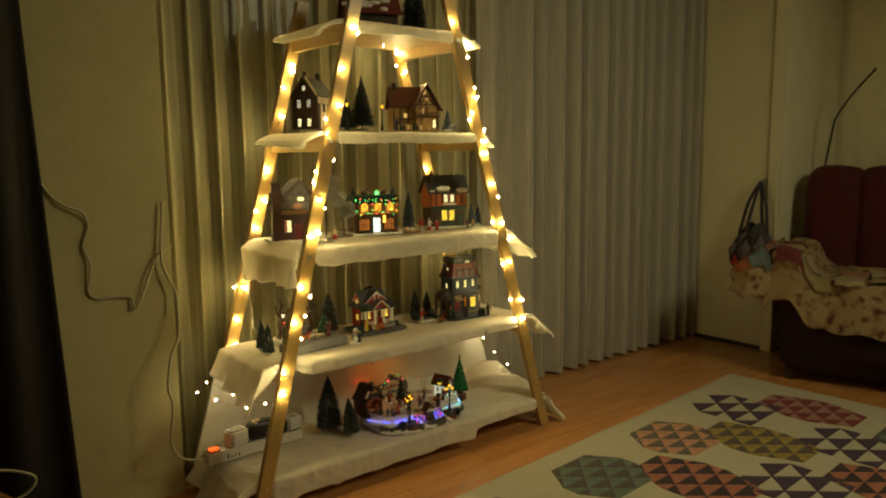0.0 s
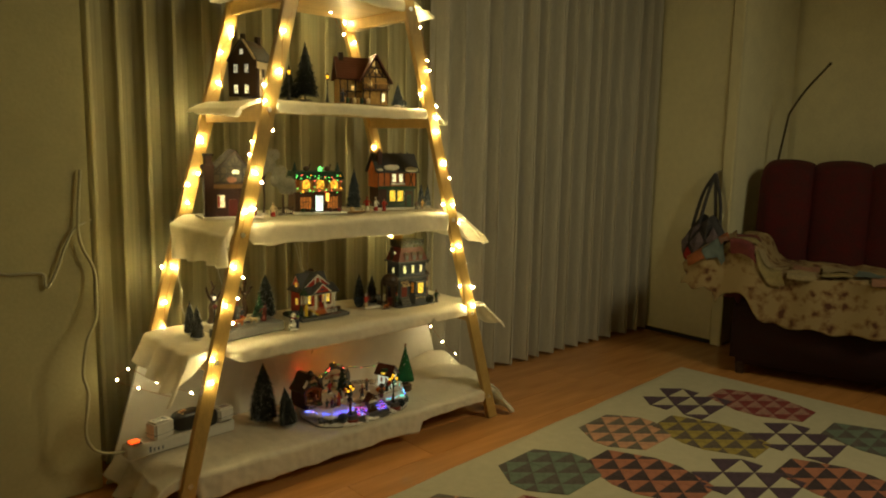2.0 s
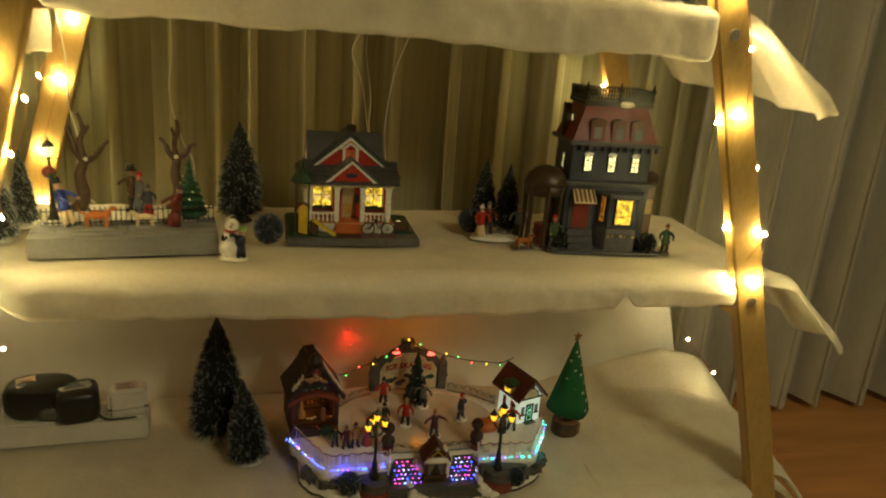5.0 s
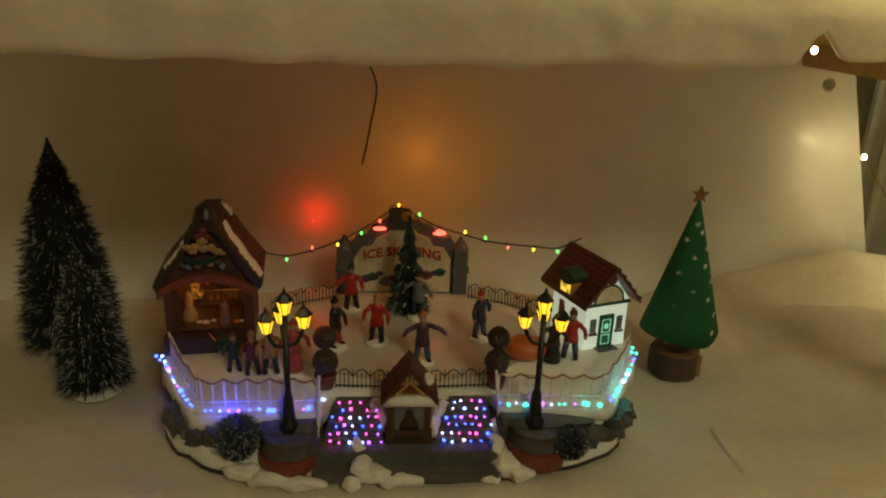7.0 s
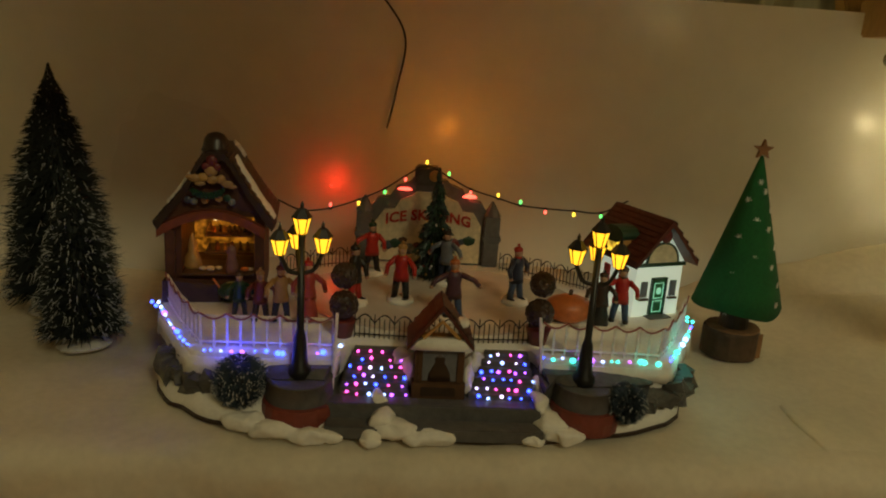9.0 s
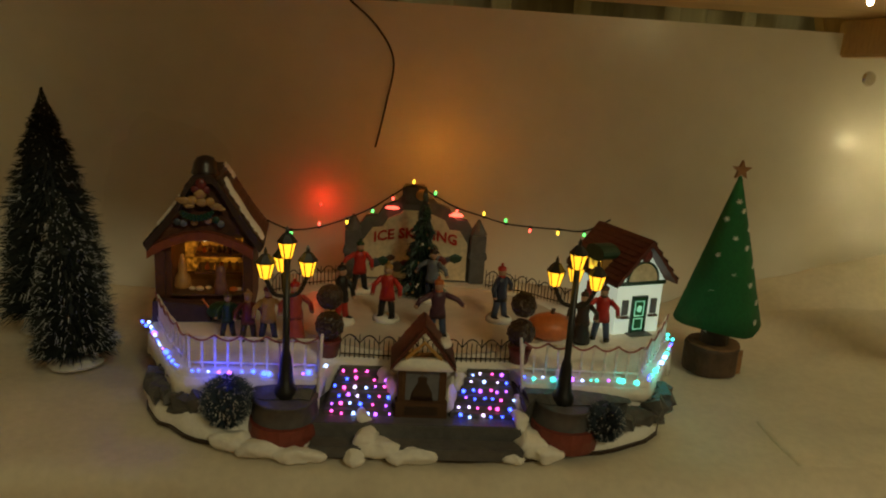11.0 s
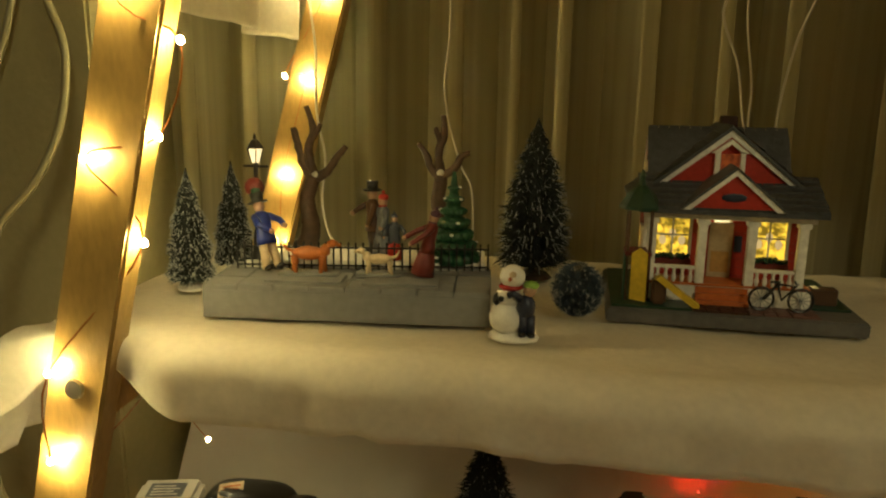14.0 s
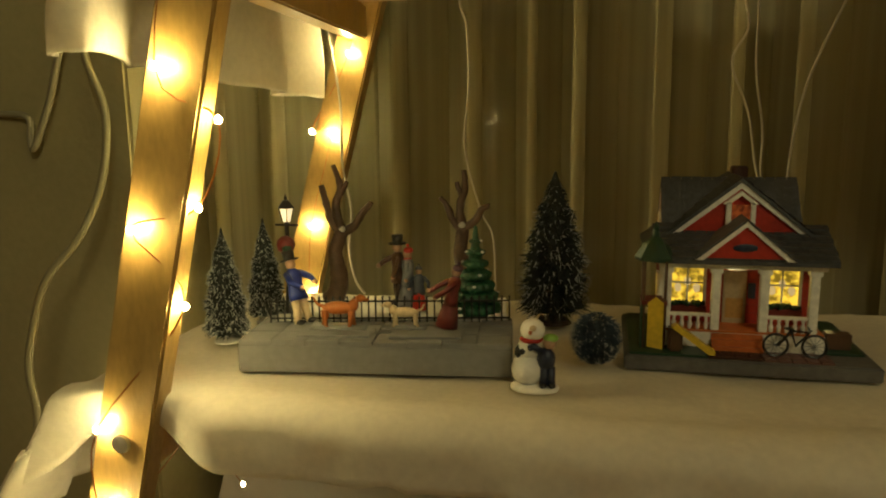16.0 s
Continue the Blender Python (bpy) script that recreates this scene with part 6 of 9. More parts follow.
for k in (-1, 1):
    part("corner_board", box(B(), -0.0022 + k * 0.064 - 0.002, 0.0022 + k * 0.064 - 0.002, 0.0565, 0.0595, 0.0275, 0.0985), WHITEP, house)
for x in (-0.063, -0.0225, 0.0165, 0.0555):
    c = part("column", box(B(), x - 0.0036, x + 0.0036, 0.0295, 0.0365, 0.029, 0.0835, bevel=0.0006), WHITEP, house, "white porch column")
    part("capital", box(B(), x - 0.0050, x + 0.0050, 0.0285, 0.0375, 0.0790, 0.0835, bevel=0.0006), WHITEP, c)
part("beam", box(B(), -0.0705, 0.064, 0.0275, 0.0385, 0.0836, 0.0895, bevel=0.0006), WHITEP, house)
for x0, x1 in ((-0.0594, -0.0261), (0.0201, 0.0519)):
    r = part("railing", box(B(), x0, x1, 0.031, 0.034, 0.0405, 0.0432), WHITEP, house, "white porch railing")
    for k in range(5):
        x = x0 + (x1 - x0) * (k + 0.5) / 5
        part("baluster", lathe(B(), [(0.0014, 0.029), (0.0022, 0.033), (0.0012, 0.037), (0.0018, 0.0405)], 8, Matrix.Translation((x, 0.0325, 0))), WHITEP, r)
for x in (-0.0435, 0.0355):
    w = mini_window(house, x, 0.057, 0.0475, 0.0825, 0.027, LITWIN, WHITEP, (1, 1), 0.0022)
    for q in range(3):
        part("curtain", ball(B(), x - 0.008 + 0.008 * q, 0.0566, 0.060 + 0.006 * (q % 2), 0.0042, 1, 0.9, 0.15, 1.3), glow("pale_interior", 1.0, 0.72, 0.30, 0.55, (0.5, 0.4, 0.2)), w, "pale interior shapes")
    bx = part("flower_box", box(B(), x - 0.0165, x + 0.0165, 0.0515, 0.0568, 0.0375, 0.0445, bevel=0.0006), DKRED, house, "red flower box")
    bm = B()
    rng = random.Random(int(x * 1e4))
    for k in range(26):
        ball(bm, x + rng.uniform(-0.0155, 0.0155), 0.0535 + rng.uniform(-0.003, 0.002), 0.0455 + rng.uniform(0, 0.003), 0.0022, 1)
    part("greenery", bm, DKGREEN, bx, "dark green foliage")
part("door", box(B(), -0.013, 0.0065, 0.0562, 0.0578, 0.029, 0.077, bevel=0.0005), paint("door_cream", 0.42, 0.33, 0.2), house, "pale front door")
part("door_panel", box(B(), -0.0105, 0.004, 0.0556, 0.0561, 0.034, 0.052), OCHRE, house)
part("notice", box(B(), 0.0078, 0.0140, 0.0560, 0.0572, 0.052, 0.066), NAVY, house, "dark notice beside the door")
part("transom", box(B(), -0.010, 0.0045, 0.0558, 0.0570, 0.0775, 0.0805), LITWHITE, house, "lit transom light")
# porch roof and pediment
bm = B()
prism(bm, [(0.0, 0.0), (0.046, 0.024), (0.046, 0.028), (0.0, 0.004)], 0.146, Matrix.Translation((-0.0755, 0.020, 0.0885)) @ pose(0, 0, 0, 0, 0, 90) @ Matrix.Diagonal((1, -1, 1, 1)))
part("porch_roof", bm, SLATE, house, "grey shingled porch roof")
bm = B()
shingles(bm, 0.0, 0.046, 0.0, 0.146, 0.0045, 0.0288, 6, 16, random.Random(4), Matrix.Translation((-0.0755, 0.020, 0.0885)) @ pose(0, 0, 0, 0, 0, 90) @ Matrix.Diagonal((1, -1, 1, 1)))
part("porch_shingles", bm, SLATE, house)
pd = part("pediment", gable_wall(B(), -0.036, 0.030, 0.0945, 0.1225, 0.0195, 0.04), WALLR, house, "red pediment over the steps")
for s in (-1, 1):
    part("rake_board", prism(B(), [(-0.003 + s * 0.040, 0.0930), (-0.003, 0.1265), (-0.003, 0.1215), (-0.003 + s * 0.033, 0.0930)], 0.003, Matrix.Translation((0, 0.0165, 0))), WHITEP, pd, "white gable board")
    part("pediment_roof", prism(B(), [(-0.003 + s * 0.041, 0.0935), (-0.003, 0.1285), (-0.003, 0.1260), (-0.003 + s * 0.0385, 0.0935)], 0.045, Matrix.Translation((0, 0.0155, 0))), SLATE, pd)
part("pediment_sign", ball(B(), -0.003, 0.0190, 0.1035, 0.006, 2, 1.7, 0.12, 0.6), NAVY, pd, "dark oval emblem")
# front gable
fg = part("front_gable", gable_wall(B(), -0.074, 0.068, 0.0980, 0.1515, 0.0545, 0.074), WALLR, house, "tall red front gable")
for s in (-1, 1):
    part("gable_board", prism(B(), [(-0.003 + s * 0.078, 0.0940), (-0.003, 0.1560), (-0.003, 0.1500), (-0.003 + s * 0.0705, 0.0940)], 0.003, Matrix.Translation((0, 0.0515, 0))), WHITEP, fg, "white gable board")
    rf = part("gable_roof", prism(B(), [(-0.003 + s * 0.080, 0.0945), (-0.003, 0.1592), (-0.003, 0.1556), (-0.003 + s * 0.0765, 0.0935)], 0.082, Matrix.Translation((0, 0.0500, 0))), SLATE, fg, "grey roof slope")
    bm = B()
    shingles(bm, -0.003 + s * 0.080, -0.003, 0.0505, 0.131, 0.0952, 0.1595, 9, 9, random.Random(9))
    part("shingles", bm, SLATE, rf)
part("attic_window", box(B(), -0.0105, 0.0045, 0.0495, 0.0508, 0.1215, 0.1360), glow("attic_glow", 1.0, 0.22, 0.03, 0.10, (0.20, 0.035, 0.02), 260), fg, "dim red attic window")
for a, b, c, d in ((-0.0150, -0.0108, 0.1175, 0.1385), (0.0048, 0.0090, 0.1175, 0.1385), (-0.0108, 0.0048, 0.1175, 0.1212)):
    part("attic_frame", box(B(), a, b, 0.0490, 0.0535, c, d, bevel=0.0006), WHITEP, fg, "white attic window frame")
for s in (-1, 1):
    part("attic_rake", prism(B(), [(-0.003 + s * 0.0150, 0.1365), (-0.003, 0.1480), (-0.003, 0.1440), (-0.003 + s * 0.0095, 0.1365)], 0.0045, Matrix.Translation((0, 0.0490, 0))), WHITEP, fg, "white rake over the attic window")
# cross wing roof behind
wing = part("cross_roof", prism(B(), [(-0.040, 0.0990), (0.0, 0.1500), (0.040, 0.0990), (0.043, 0.1000), (0.0, 0.1545), (-0.043, 0.1000)], 0.118, Matrix.Translation((-0.067, 0.097, 0.0)) @ pose(0, 0, 0, 0, 0, -90)), SLATE, house, "dark grey cross roof")
bm = B()
shingles(bm, 0.0, 0.043, 0.0, 0.118, 0.1550, 0.1006, 8, 13, random.Random(14), Matrix.Translation((-0.067, 0.097, 0.0)) @ pose(0, 0, 0, 0, 0, -90) @ Matrix.Diagonal((1, 1, 1, 1)))
part("shingles", bm, SLATE, wing)
part("side_gable", prism(B(), [(-0.040, 0.0985), (0.0, 0.1495), (0.040, 0.0985)], 0.110, Matrix.Translation((-0.0635, 0.097, 0.0)) @ pose(0, 0, 0, 0, 0, -90)), WALLR, house, "red side gable")
for s in (-1, 1):
    part("side_board", prism(B(), [(s * 0.0435, 0.0960), (0, 0.1535), (0, 0.1480), (s * 0.038, 0.0960)], 0.002, Matrix.Translation((-0.0668, 0.097, 0.0)) @ pose(0, 0, 0, 0, 0, -90)), WHITEP, house, "white gable board")
SW = Matrix.Translation((-0.0665, 0.093, 0)) @ pose(0, 0, 0, 0, 0, -90)
mini_window(house, 0.0, 0.0, 0.108, 0.124, 0.012, LITWIN, WHITEP, (1, 1), 0.0016, SW)
mini_window(house, 0.004, 0.0, 0.045, 0.066, 0.014, LITWIN, WHITEP, (1, 1), 0.0016, SW)
part("chimney", box(B(), -0.004, 0.010, 0.100, 0.114, 0.140, 0.1660, bevel=0.001), BRICK, house, "brick chimney")
# play tower, slide and bicycle
tw = part("play_tower", cyl(B(), -0.083, 0.020, 0.0135, 0.092, 0.0015, 0.0015, 6), BROWN, house, "brown wooden play tower")
for dx, dy in ((0.0, 0.018), (0.018, 0.0), (0.018, 0.018)):
    part("tower_post", cyl(B(), -0.083 + dx, 0.020 + dy, 0.0135, 0.092, 0.0015, 0.0015, 6), BROWN, tw)
part("tower_floor", box(B(), -0.085, -0.063, 0.018, 0.040, 0.052, 0.0555), DKRED, tw)
part("tower_wall", box(B(), -0.085, -0.0835, 0.018, 0.040, 0.0135, 0.052), DKGREEN, tw)
part("tower_roof", lathe(B(), [(0.0175, 0.0905), (0.0175, 0.093), (0.010, 0.104), (0.0035, 0.110), (0.0022, 0.116), (0.003, 0.118), (0.0004, 0.123)], 8, Matrix.Translation((-0.074, 0.029, 0))), DKGREEN, tw, "dark green pointed roof")
part("tower_slide", prism(B(), [(-0.0065, 0.016), (0.0065, 0.014), (0.0065, 0.055), (0.0, 0.060), (-0.0065, 0.055)], 0.002, Matrix.Translation((-0.073, 0.0135, 0))), YELLOW, tw, "yellow slide")
part("slide", prism(B(), [(0.0, 0.036), (0.004, 0.039), (0.036, 0.0165), (0.036, 0.0135), (0.031, 0.0135)], 0.008, Matrix.Translation((-0.060, 0.006, 0))), YELLOW, house, "yellow seesaw plank")
part("slide_support", box(B(), -0.062, -0.050, 0.010, 0.022, 0.0135, 0.036, bevel=0.002), BROWN, house, "brown wooden stump")
bk = part("bicycle", tube(B(), [(0.026, 0.016, 0.0225), (0.036, 0.016, 0.0355), (0.050, 0.016, 0.0345), (0.040, 0.016, 0.0225), (0.036, 0.016, 0.0355)], 0.0014, 5), BLACK, house, "tiny dark bicycle")
for x in (0.0245, 0.0545):
    wh = part("wheel", tube(B(), [(x + 0.0095 * math.cos(2 * math.pi * k / 20), 0.016, 0.0228 + 0.0095 * math.sin(2 * math.pi * k / 20)) for k in range(21)], 0.0011, 5), BLACK, bk)
    for k in range(6):
        a = math.pi * k / 6
        part("spoke", tube(B(), [(x + 0.009 * math.cos(a), 0.016, 0.0228 + 0.009 * math.sin(a)), (x - 0.009 * math.cos(a), 0.016, 0.0228 - 0.009 * math.sin(a))], 0.00030, 3), GREYP, wh)
part("handlebar", tube(B(), [(0.050, 0.011, 0.0375), (0.050, 0.016, 0.036), (0.050, 0.021, 0.0375)], 0.0009, 5), GREYP, bk)
part("saddle", ball(B(), 0.034, 0.016, 0.0372, 0.0028, 1, 1.6, 0.8, 0.5), BLACK, bk)
part("bench", box(B(), 0.069, 0.090, 0.040, 0.052, 0.0135, 0.0275, bevel=0.001), BROWN, house, "brown bench")
point_lamp("red_house_light", (1.411 + 0.078, 2.158 + 0.07, Z1 + 0.03), 0.004, (1.0, 0.8, 0.25), 0.004)
point_lamp("porch_light", (1.4105, 2.158 + 0.042, Z1 + 0.078), 0.0015, (1.0, 0.75, 0.3), 0.002)

# ---- the villa ----
VSTONE = paint("blue_grey_stone", 0.055, 0.058, 0.072, 0.55, 0.3, 0.6, 150)
VBLUE = paint("dark_slate_blue", 0.026, 0.034, 0.058, 0.5, 0.35, 0.5, 150)
VDOOR = paint("worn_door_red", 0.19, 0.020, 0.012)
villa = thing("village_villa", pose(1.788, 2.141, Z1, 0, 0, -4), "lit blue grey mansard villa shop with striped awning", "village house", "village houses")
part("base_slab", prism(B(), [(-0.075, 0), (0.088, 0), (0.092, 0.004), (-0.079, 0.004)], 0.117, Matrix.Translation((0, -0.012, -0.001))), VSTONE, villa, "grey paved base")
part("ground_floor", box(B(), -0.058, 0.072, 0.02, 0.10, 0.003, 0.098, bevel=0.001), VBLUE, villa, "slate blue ground floor")
bay_parts = set(villa.children)
part("shop_bay", prism(B(), [(0.004, 0.02), (0.016, 0.0), (0.058, 0.0), (0.070, 0.02)], 0.085, Matrix.Translation((0, 0, 0.088)) @ pose(0, 0, 0, -90)), VBLUE, villa, "slate blue shop bay")
mini_window(villa, 0.0385, -0.0006, 0.044, 0.082, 0.025, LITWIN, BLACK, (0, 0), 0.0022)
BW = Matrix.Translation((0.010, 0.0095, 0)) @ pose(0, 0, 0, 0, 0, -59)
mini_window(villa, 0.0, -0.0006, 0.046, 0.084, 0.009, AMBER, BLACK, (1, 4), 0.002, BW)
part("bay_base", prism(B(), [(0.0, 0.02), (0.014, -0.004), (0.060, -0.004), (0.074, 0.02)], 0.034, Matrix.Translation((0, 0, 0.038)) @ pose(0, 0, 0, -90)), VSTONE, villa, "stone plinth under the bay")
for k in range(7):
    part("flower", ball(B(), 0.018 + k * 0.0065, -0.0050, 0.026 + 0.001 * (k % 2), 0.0024, 1), (PALE, OCHRE, GREENP)[k % 3], villa)
part("bay_cornice", prism(B(), [(-0.002, 0.02), (0.013, -0.005), (0.061, -0.005), (0.076, 0.02)], 0.006, Matrix.Translation((0, 0, 0.0905)) @ pose(0, 0, 0, -90)), VSTONE, villa, "slate cornice over the bay")
for ob in set(villa.children) - bay_parts:
    ob.location.x = -0.010
part("door", box(B(), -0.045, -0.020, 0.0165, 0.0205, 0.032, 0.070, bevel=0.0006), VDOOR, villa, "dark red shop door")
part("door_surround", box(B(), -0.051, -0.014, 0.0175, 0.0199, 0.003, 0.080), VSTONE, villa)
for k in range(3):
    part("door_step", box(B(), -0.052, -0.012, -0.002 + 0.0065 * k, 0.0175, 0.0025, 0.012 + 0.0095 * k, bevel=0.001), VSTONE, villa)
aw = part("awning", prism(B(), [(0.0, 0.068), (0.018, 0.084), (0.018, 0.086), (0.0, 0.070)], 0.034, Matrix.Translation((-0.049, 0.0, 0.006)) @ pose(0, 0, 0, 0, 0, 90) @ Matrix.Diagonal((1, -1, 1, 1))), PALE, villa, "cream striped awning")
for k in range(5):
    part("stripe", prism(B(), [(-0.0003, 0.0704), (0.018, 0.0864), (0.018, 0.0868), (-0.0003, 0.0708)], 0.0034, Matrix.Translation((-0.047 + 0.0068 * k, 0.0, 0.006)) @ pose(0, 0, 0, 0, 0, 90) @ Matrix.Diagonal((1, -1, 1, 1))), BROWN, aw)
part("string_course", box(B(), -0.062, 0.076, 0.014, 0.104, 0.098, 0.1045, bevel=0.0012), VSTONE, villa, "snow dusted string course")
part("upper_floor", box(B(), -0.055, 0.069, 0.022, 0.098, 0.1045, 0.158, bevel=0.001), VBLUE, villa, "slate blue upper floor")
for x in (-0.030, 0.007, 0.044):
    w = mini_window(villa, x, 0.0212, 0.120, 0.142, 0.011, glow("sparkling_window", 1.0, 0.90, 0.34, 1.5, (0.3, 0.28, 0.2), 420), BLACK, (1, 2), 0.0024)
    part("hood", ball(B(), x, 0.0205, 0.1445, 0.0075, 2, 1, 0.3, 0.5), SNOW, w)
LW = Matrix.Translation((-0.0556, 0.055, 0)) @ pose(0, 0, 0, 0, 0, -90)
for z in (0.118, 0.178):
    mini_window(villa, 0.0, 0.0, z, z + 0.020, 0.010, glow("sparkling_window", 1.0, 0.90, 0.34, 1.5, (0.3, 0.28, 0.2), 420), BLACK, (1, 1), 0.002, LW if z < 0.15 else Matrix.Translation((0.006, 0, 0)) @ LW)
part("eaves", box(B(), -0.064, 0.078, 0.012, 0.107, 0.158, 0.1645, bevel=0.0015), VSTONE, villa, "grey projecting eaves")
for k in range(12):
    part("bracket", box(B(), -0.058 + 0.0118 * k, -0.055 + 0.0118 * k, 0.0135, 0.0205, 0.151, 0.158), VSTONE, villa)
bm = B()
bmesh.ops.create_cone(bm, cap_ends=True, segments=4, radius1=0.5 * math.sqrt(2), radius2=0.36 * math.sqrt(2), depth=1, matrix=Matrix.Translation((0.007, 0.0595, 0.190)) @ Matrix.Diagonal((0.132, 0.086, 0.051, 1)) @ pose(0, 0, 0, 0, 0, 45))
part("mansard", bm, DKRED, villa, "dark red mansard roof")
for x in (-0.033, 0.0, 0.030):
    d = part("dormer", box(B(), x - 0.0115 + 0.010, x + 0.0115 + 0.010, 0.016, 0.04, 0.1645, 0.192, bevel=0.001), paint("plum_paint", 0.12, 0.040, 0.040), villa, "plum coloured dormer")
    part("dormer_window", box(B(), x + 0.004, x + 0.016, 0.0152, 0.0160, 0.169, 0.187), GREYP, d)
    part("dormer_cap", lathe(B(), [(0.0125, 0), (0.0125, 0.025), (0.010, 0.0252)], 14, Matrix.Translation((x + 0.010, 0.0150, 0.192)) @ pose(0, 0, 0, -90) @ Matrix.Diagonal((1, 0.5, 1, 1))), BROWN, d)
part("roof_deck", box(B(), -0.046, 0.060, 0.023, 0.096, 0.2155, 0.2235, bevel=0.0015), BLACK, villa, "dark moulded roof edge")
picket_fence(villa, ((-0.044, 0.025), (0.058, 0.025), (0.058, 0.094), (-0.044, 0.094), (-0.044, 0.025)), 0.2235, 0.0165, 0.0045, BLACK, "roof_cresting", 0.0013, False, None, "black iron roof cresting")
for x, y in ((-0.044, 0.025), (0.058, 0.025), (0.007, 0.025)):
    part("finial", lathe(B(), [(0.0030, 0.2235), (0.0024, 0.236), (0.0042, 0.240), (0.0020, 0.244), (0.0006, 0.250)], 8, Matrix.Translation((x, y, 0))), BLACK, villa)
part("roof_snow", ball(B(), 0.020, 0.025, 0.2195, 0.010, 2, 1.3, 0.5, 0.5), SNOW, villa, "clump of snow on the roof edge", True)
part("chimney", box(B(), -0.062, -0.052, 0.06, 0.072, 0.16, 0.214, bevel=0.001), DKBROWN, villa)
# covered porch at one side, small one at the other
PX = -0.088
po = part("side_porch", lathe(B(), [(0.031, 0.096), (0.031, 0.102), (0.027, 0.111), (0.018, 0.119), (0.008, 0.123), (0.001, 0.124)], 16, Matrix.Translation((PX, 0.03, 0))), DKBROWN, villa, "brown domed porch roof", True)
for dx, dy in ((-0.025, -0.014), (-0.025, 0.018), (0.020, -0.020), (0.020, 0.020), (-0.003, -0.028)):
    part("porch_post", tube(B(), [(PX + dx, 0.03 + dy, 0.003), (PX + dx * 0.94, 0.03 + dy, 0.05), (PX + dx, 0.03 + dy, 0.098)], 0.0036, 7), DKBROWN, po)
part("porch_arch", lathe(B(), [(0.0285, 0.080), (0.0305, 0.088), (0.0305, 0.097), (0.0270, 0.097), (0.0255, 0.088), (0.0270, 0.080)], 16, Matrix.Translation((PX, 0.03, 0))), DKBROWN, po, "dark fretwork under the dome", True)
part("porch_table", cyl(B(), PX, 0.03, 0.003, 0.034, 0.010, 0.011, 12), DKRED, po)
part("corner_roof", ball(B(), 0.080, 0.040, 0.108, 0.016, 2, 1, 1.2, 0.8), DKBROWN, villa, "rounded brown corner roof")
part("corner_wall", box(B(), 0.070, 0.088, 0.03, 0.09, 0.003, 0.102), paint("rosy_plaster", 0.16, 0.10, 0.09), villa, "rosy plastered corner")
part("corner_poster", box(B(), 0.073, 0.086, 0.0288, 0.0299, 0.055, 0.078), PALE, villa, "pale poster")
point_lamp("villa_light", (1.838, 2.116, Z1 + 0.064), 0.0045, (1.0, 0.82, 0.25), 0.004)
bush(pose(1.858, 2.132, Z1), 0.017, 21, "dark green bush beside the villa", NEEDLE, 0.1)
bush(pose(1.725, 2.155, Z1 + 0.002), 0.014, 22, "dark green bush beside the villa porch", NEEDLE, 0.1)

fir(pose(1.6415, 2.2860, Z1), 0.112, 0.0235, 23, "slim dark bottle brush fir", NEEDLE, 0.10, True, 2200)
fir(pose(1.6670, 2.2420, Z1), 0.110, 0.0255, 24, "slim dark bottle brush fir", NEEDLE, 0.10, True, 2200)
bush(pose(1.6065, 2.2350, Z1), 0.020, 25, "round dark blue bristle bush", NEEDLE_B, 0.1)
tagged(part("snow_patch", lathe(B(), [(0.045, 0.0), (0.045, 0.002), (0.03, 0.004), (0.001, 0.0042)], 24, pose(1.645, 2.205, Z1) @ Matrix.Diagonal((1, 0.45, 1, 1))), SNOW, None, "", True), "flat white snow patch under small figures", "snow patch")
figurine(pose(1.6165, 2.2080, Z1 + 0.003, 0, 0, 20), 0.050, REDP, PALE, WHITEP, "small figurine in a red and white dress", True, base=None)
figurine(pose(1.6310, 2.2200, Z1 + 0.003, 0, 0, -20), 0.052, DKRED, NAVY, GREYP, "small figurine in a dark red jacket and grey hat", False, base=None)
figurine(pose(1.6790, 2.2140, Z1 + 0.003, 0, 0, -30), 0.050, GREYP, DKBROWN, PALE, "small figurine in grey seated beside a fir", True, base=None)
dog(pose(1.6690, 2.1560, Z1, 0, 0, 10), 0.023, FOX, "small russet dog figurine standing on the snow", STONE)
figurine(pose(1.7130, 2.1500, Z1, 0, 0, 30), 0.056, DKGREEN, NAVY, REDP, "small figurine in dark green with a red cap", False, base=STONE)
figurine(pose(1.8900, 2.1310, Z1, 0, 0, -20), 0.049, DKGREEN, DKBROWN, DKRED, "small figurine in a dark green coat and red hat", False, (-0.2, -0.16, 0.5), (0.2, -0.1, 0.5), 0.02, STONE)

# ---- third shelf: inn, lit toy shop, tudor shop ----
Z2 = LEVELS[2] + 0.0045


def timber(parent, segs, y, w=0.0022, material=None, m=None):
    """Dark beams proud of a wall that faces -y; each from (x, z) to (x, z)."""
    for (ax, az), (bx, bz) in segs:
        d = math.hypot(bx - ax, bz - az)
        a = math.degrees(math.atan2(bz - az, bx - ax))
        part("timber", box(B(), 0, d, -0.0012, 0.001, -w / 2, w / 2, (m or Matrix()) @ Matrix.Translation((ax, y, az)) @ pose(0, 0, 0, 0, -a, 0)), material or DKBROWN, parent)


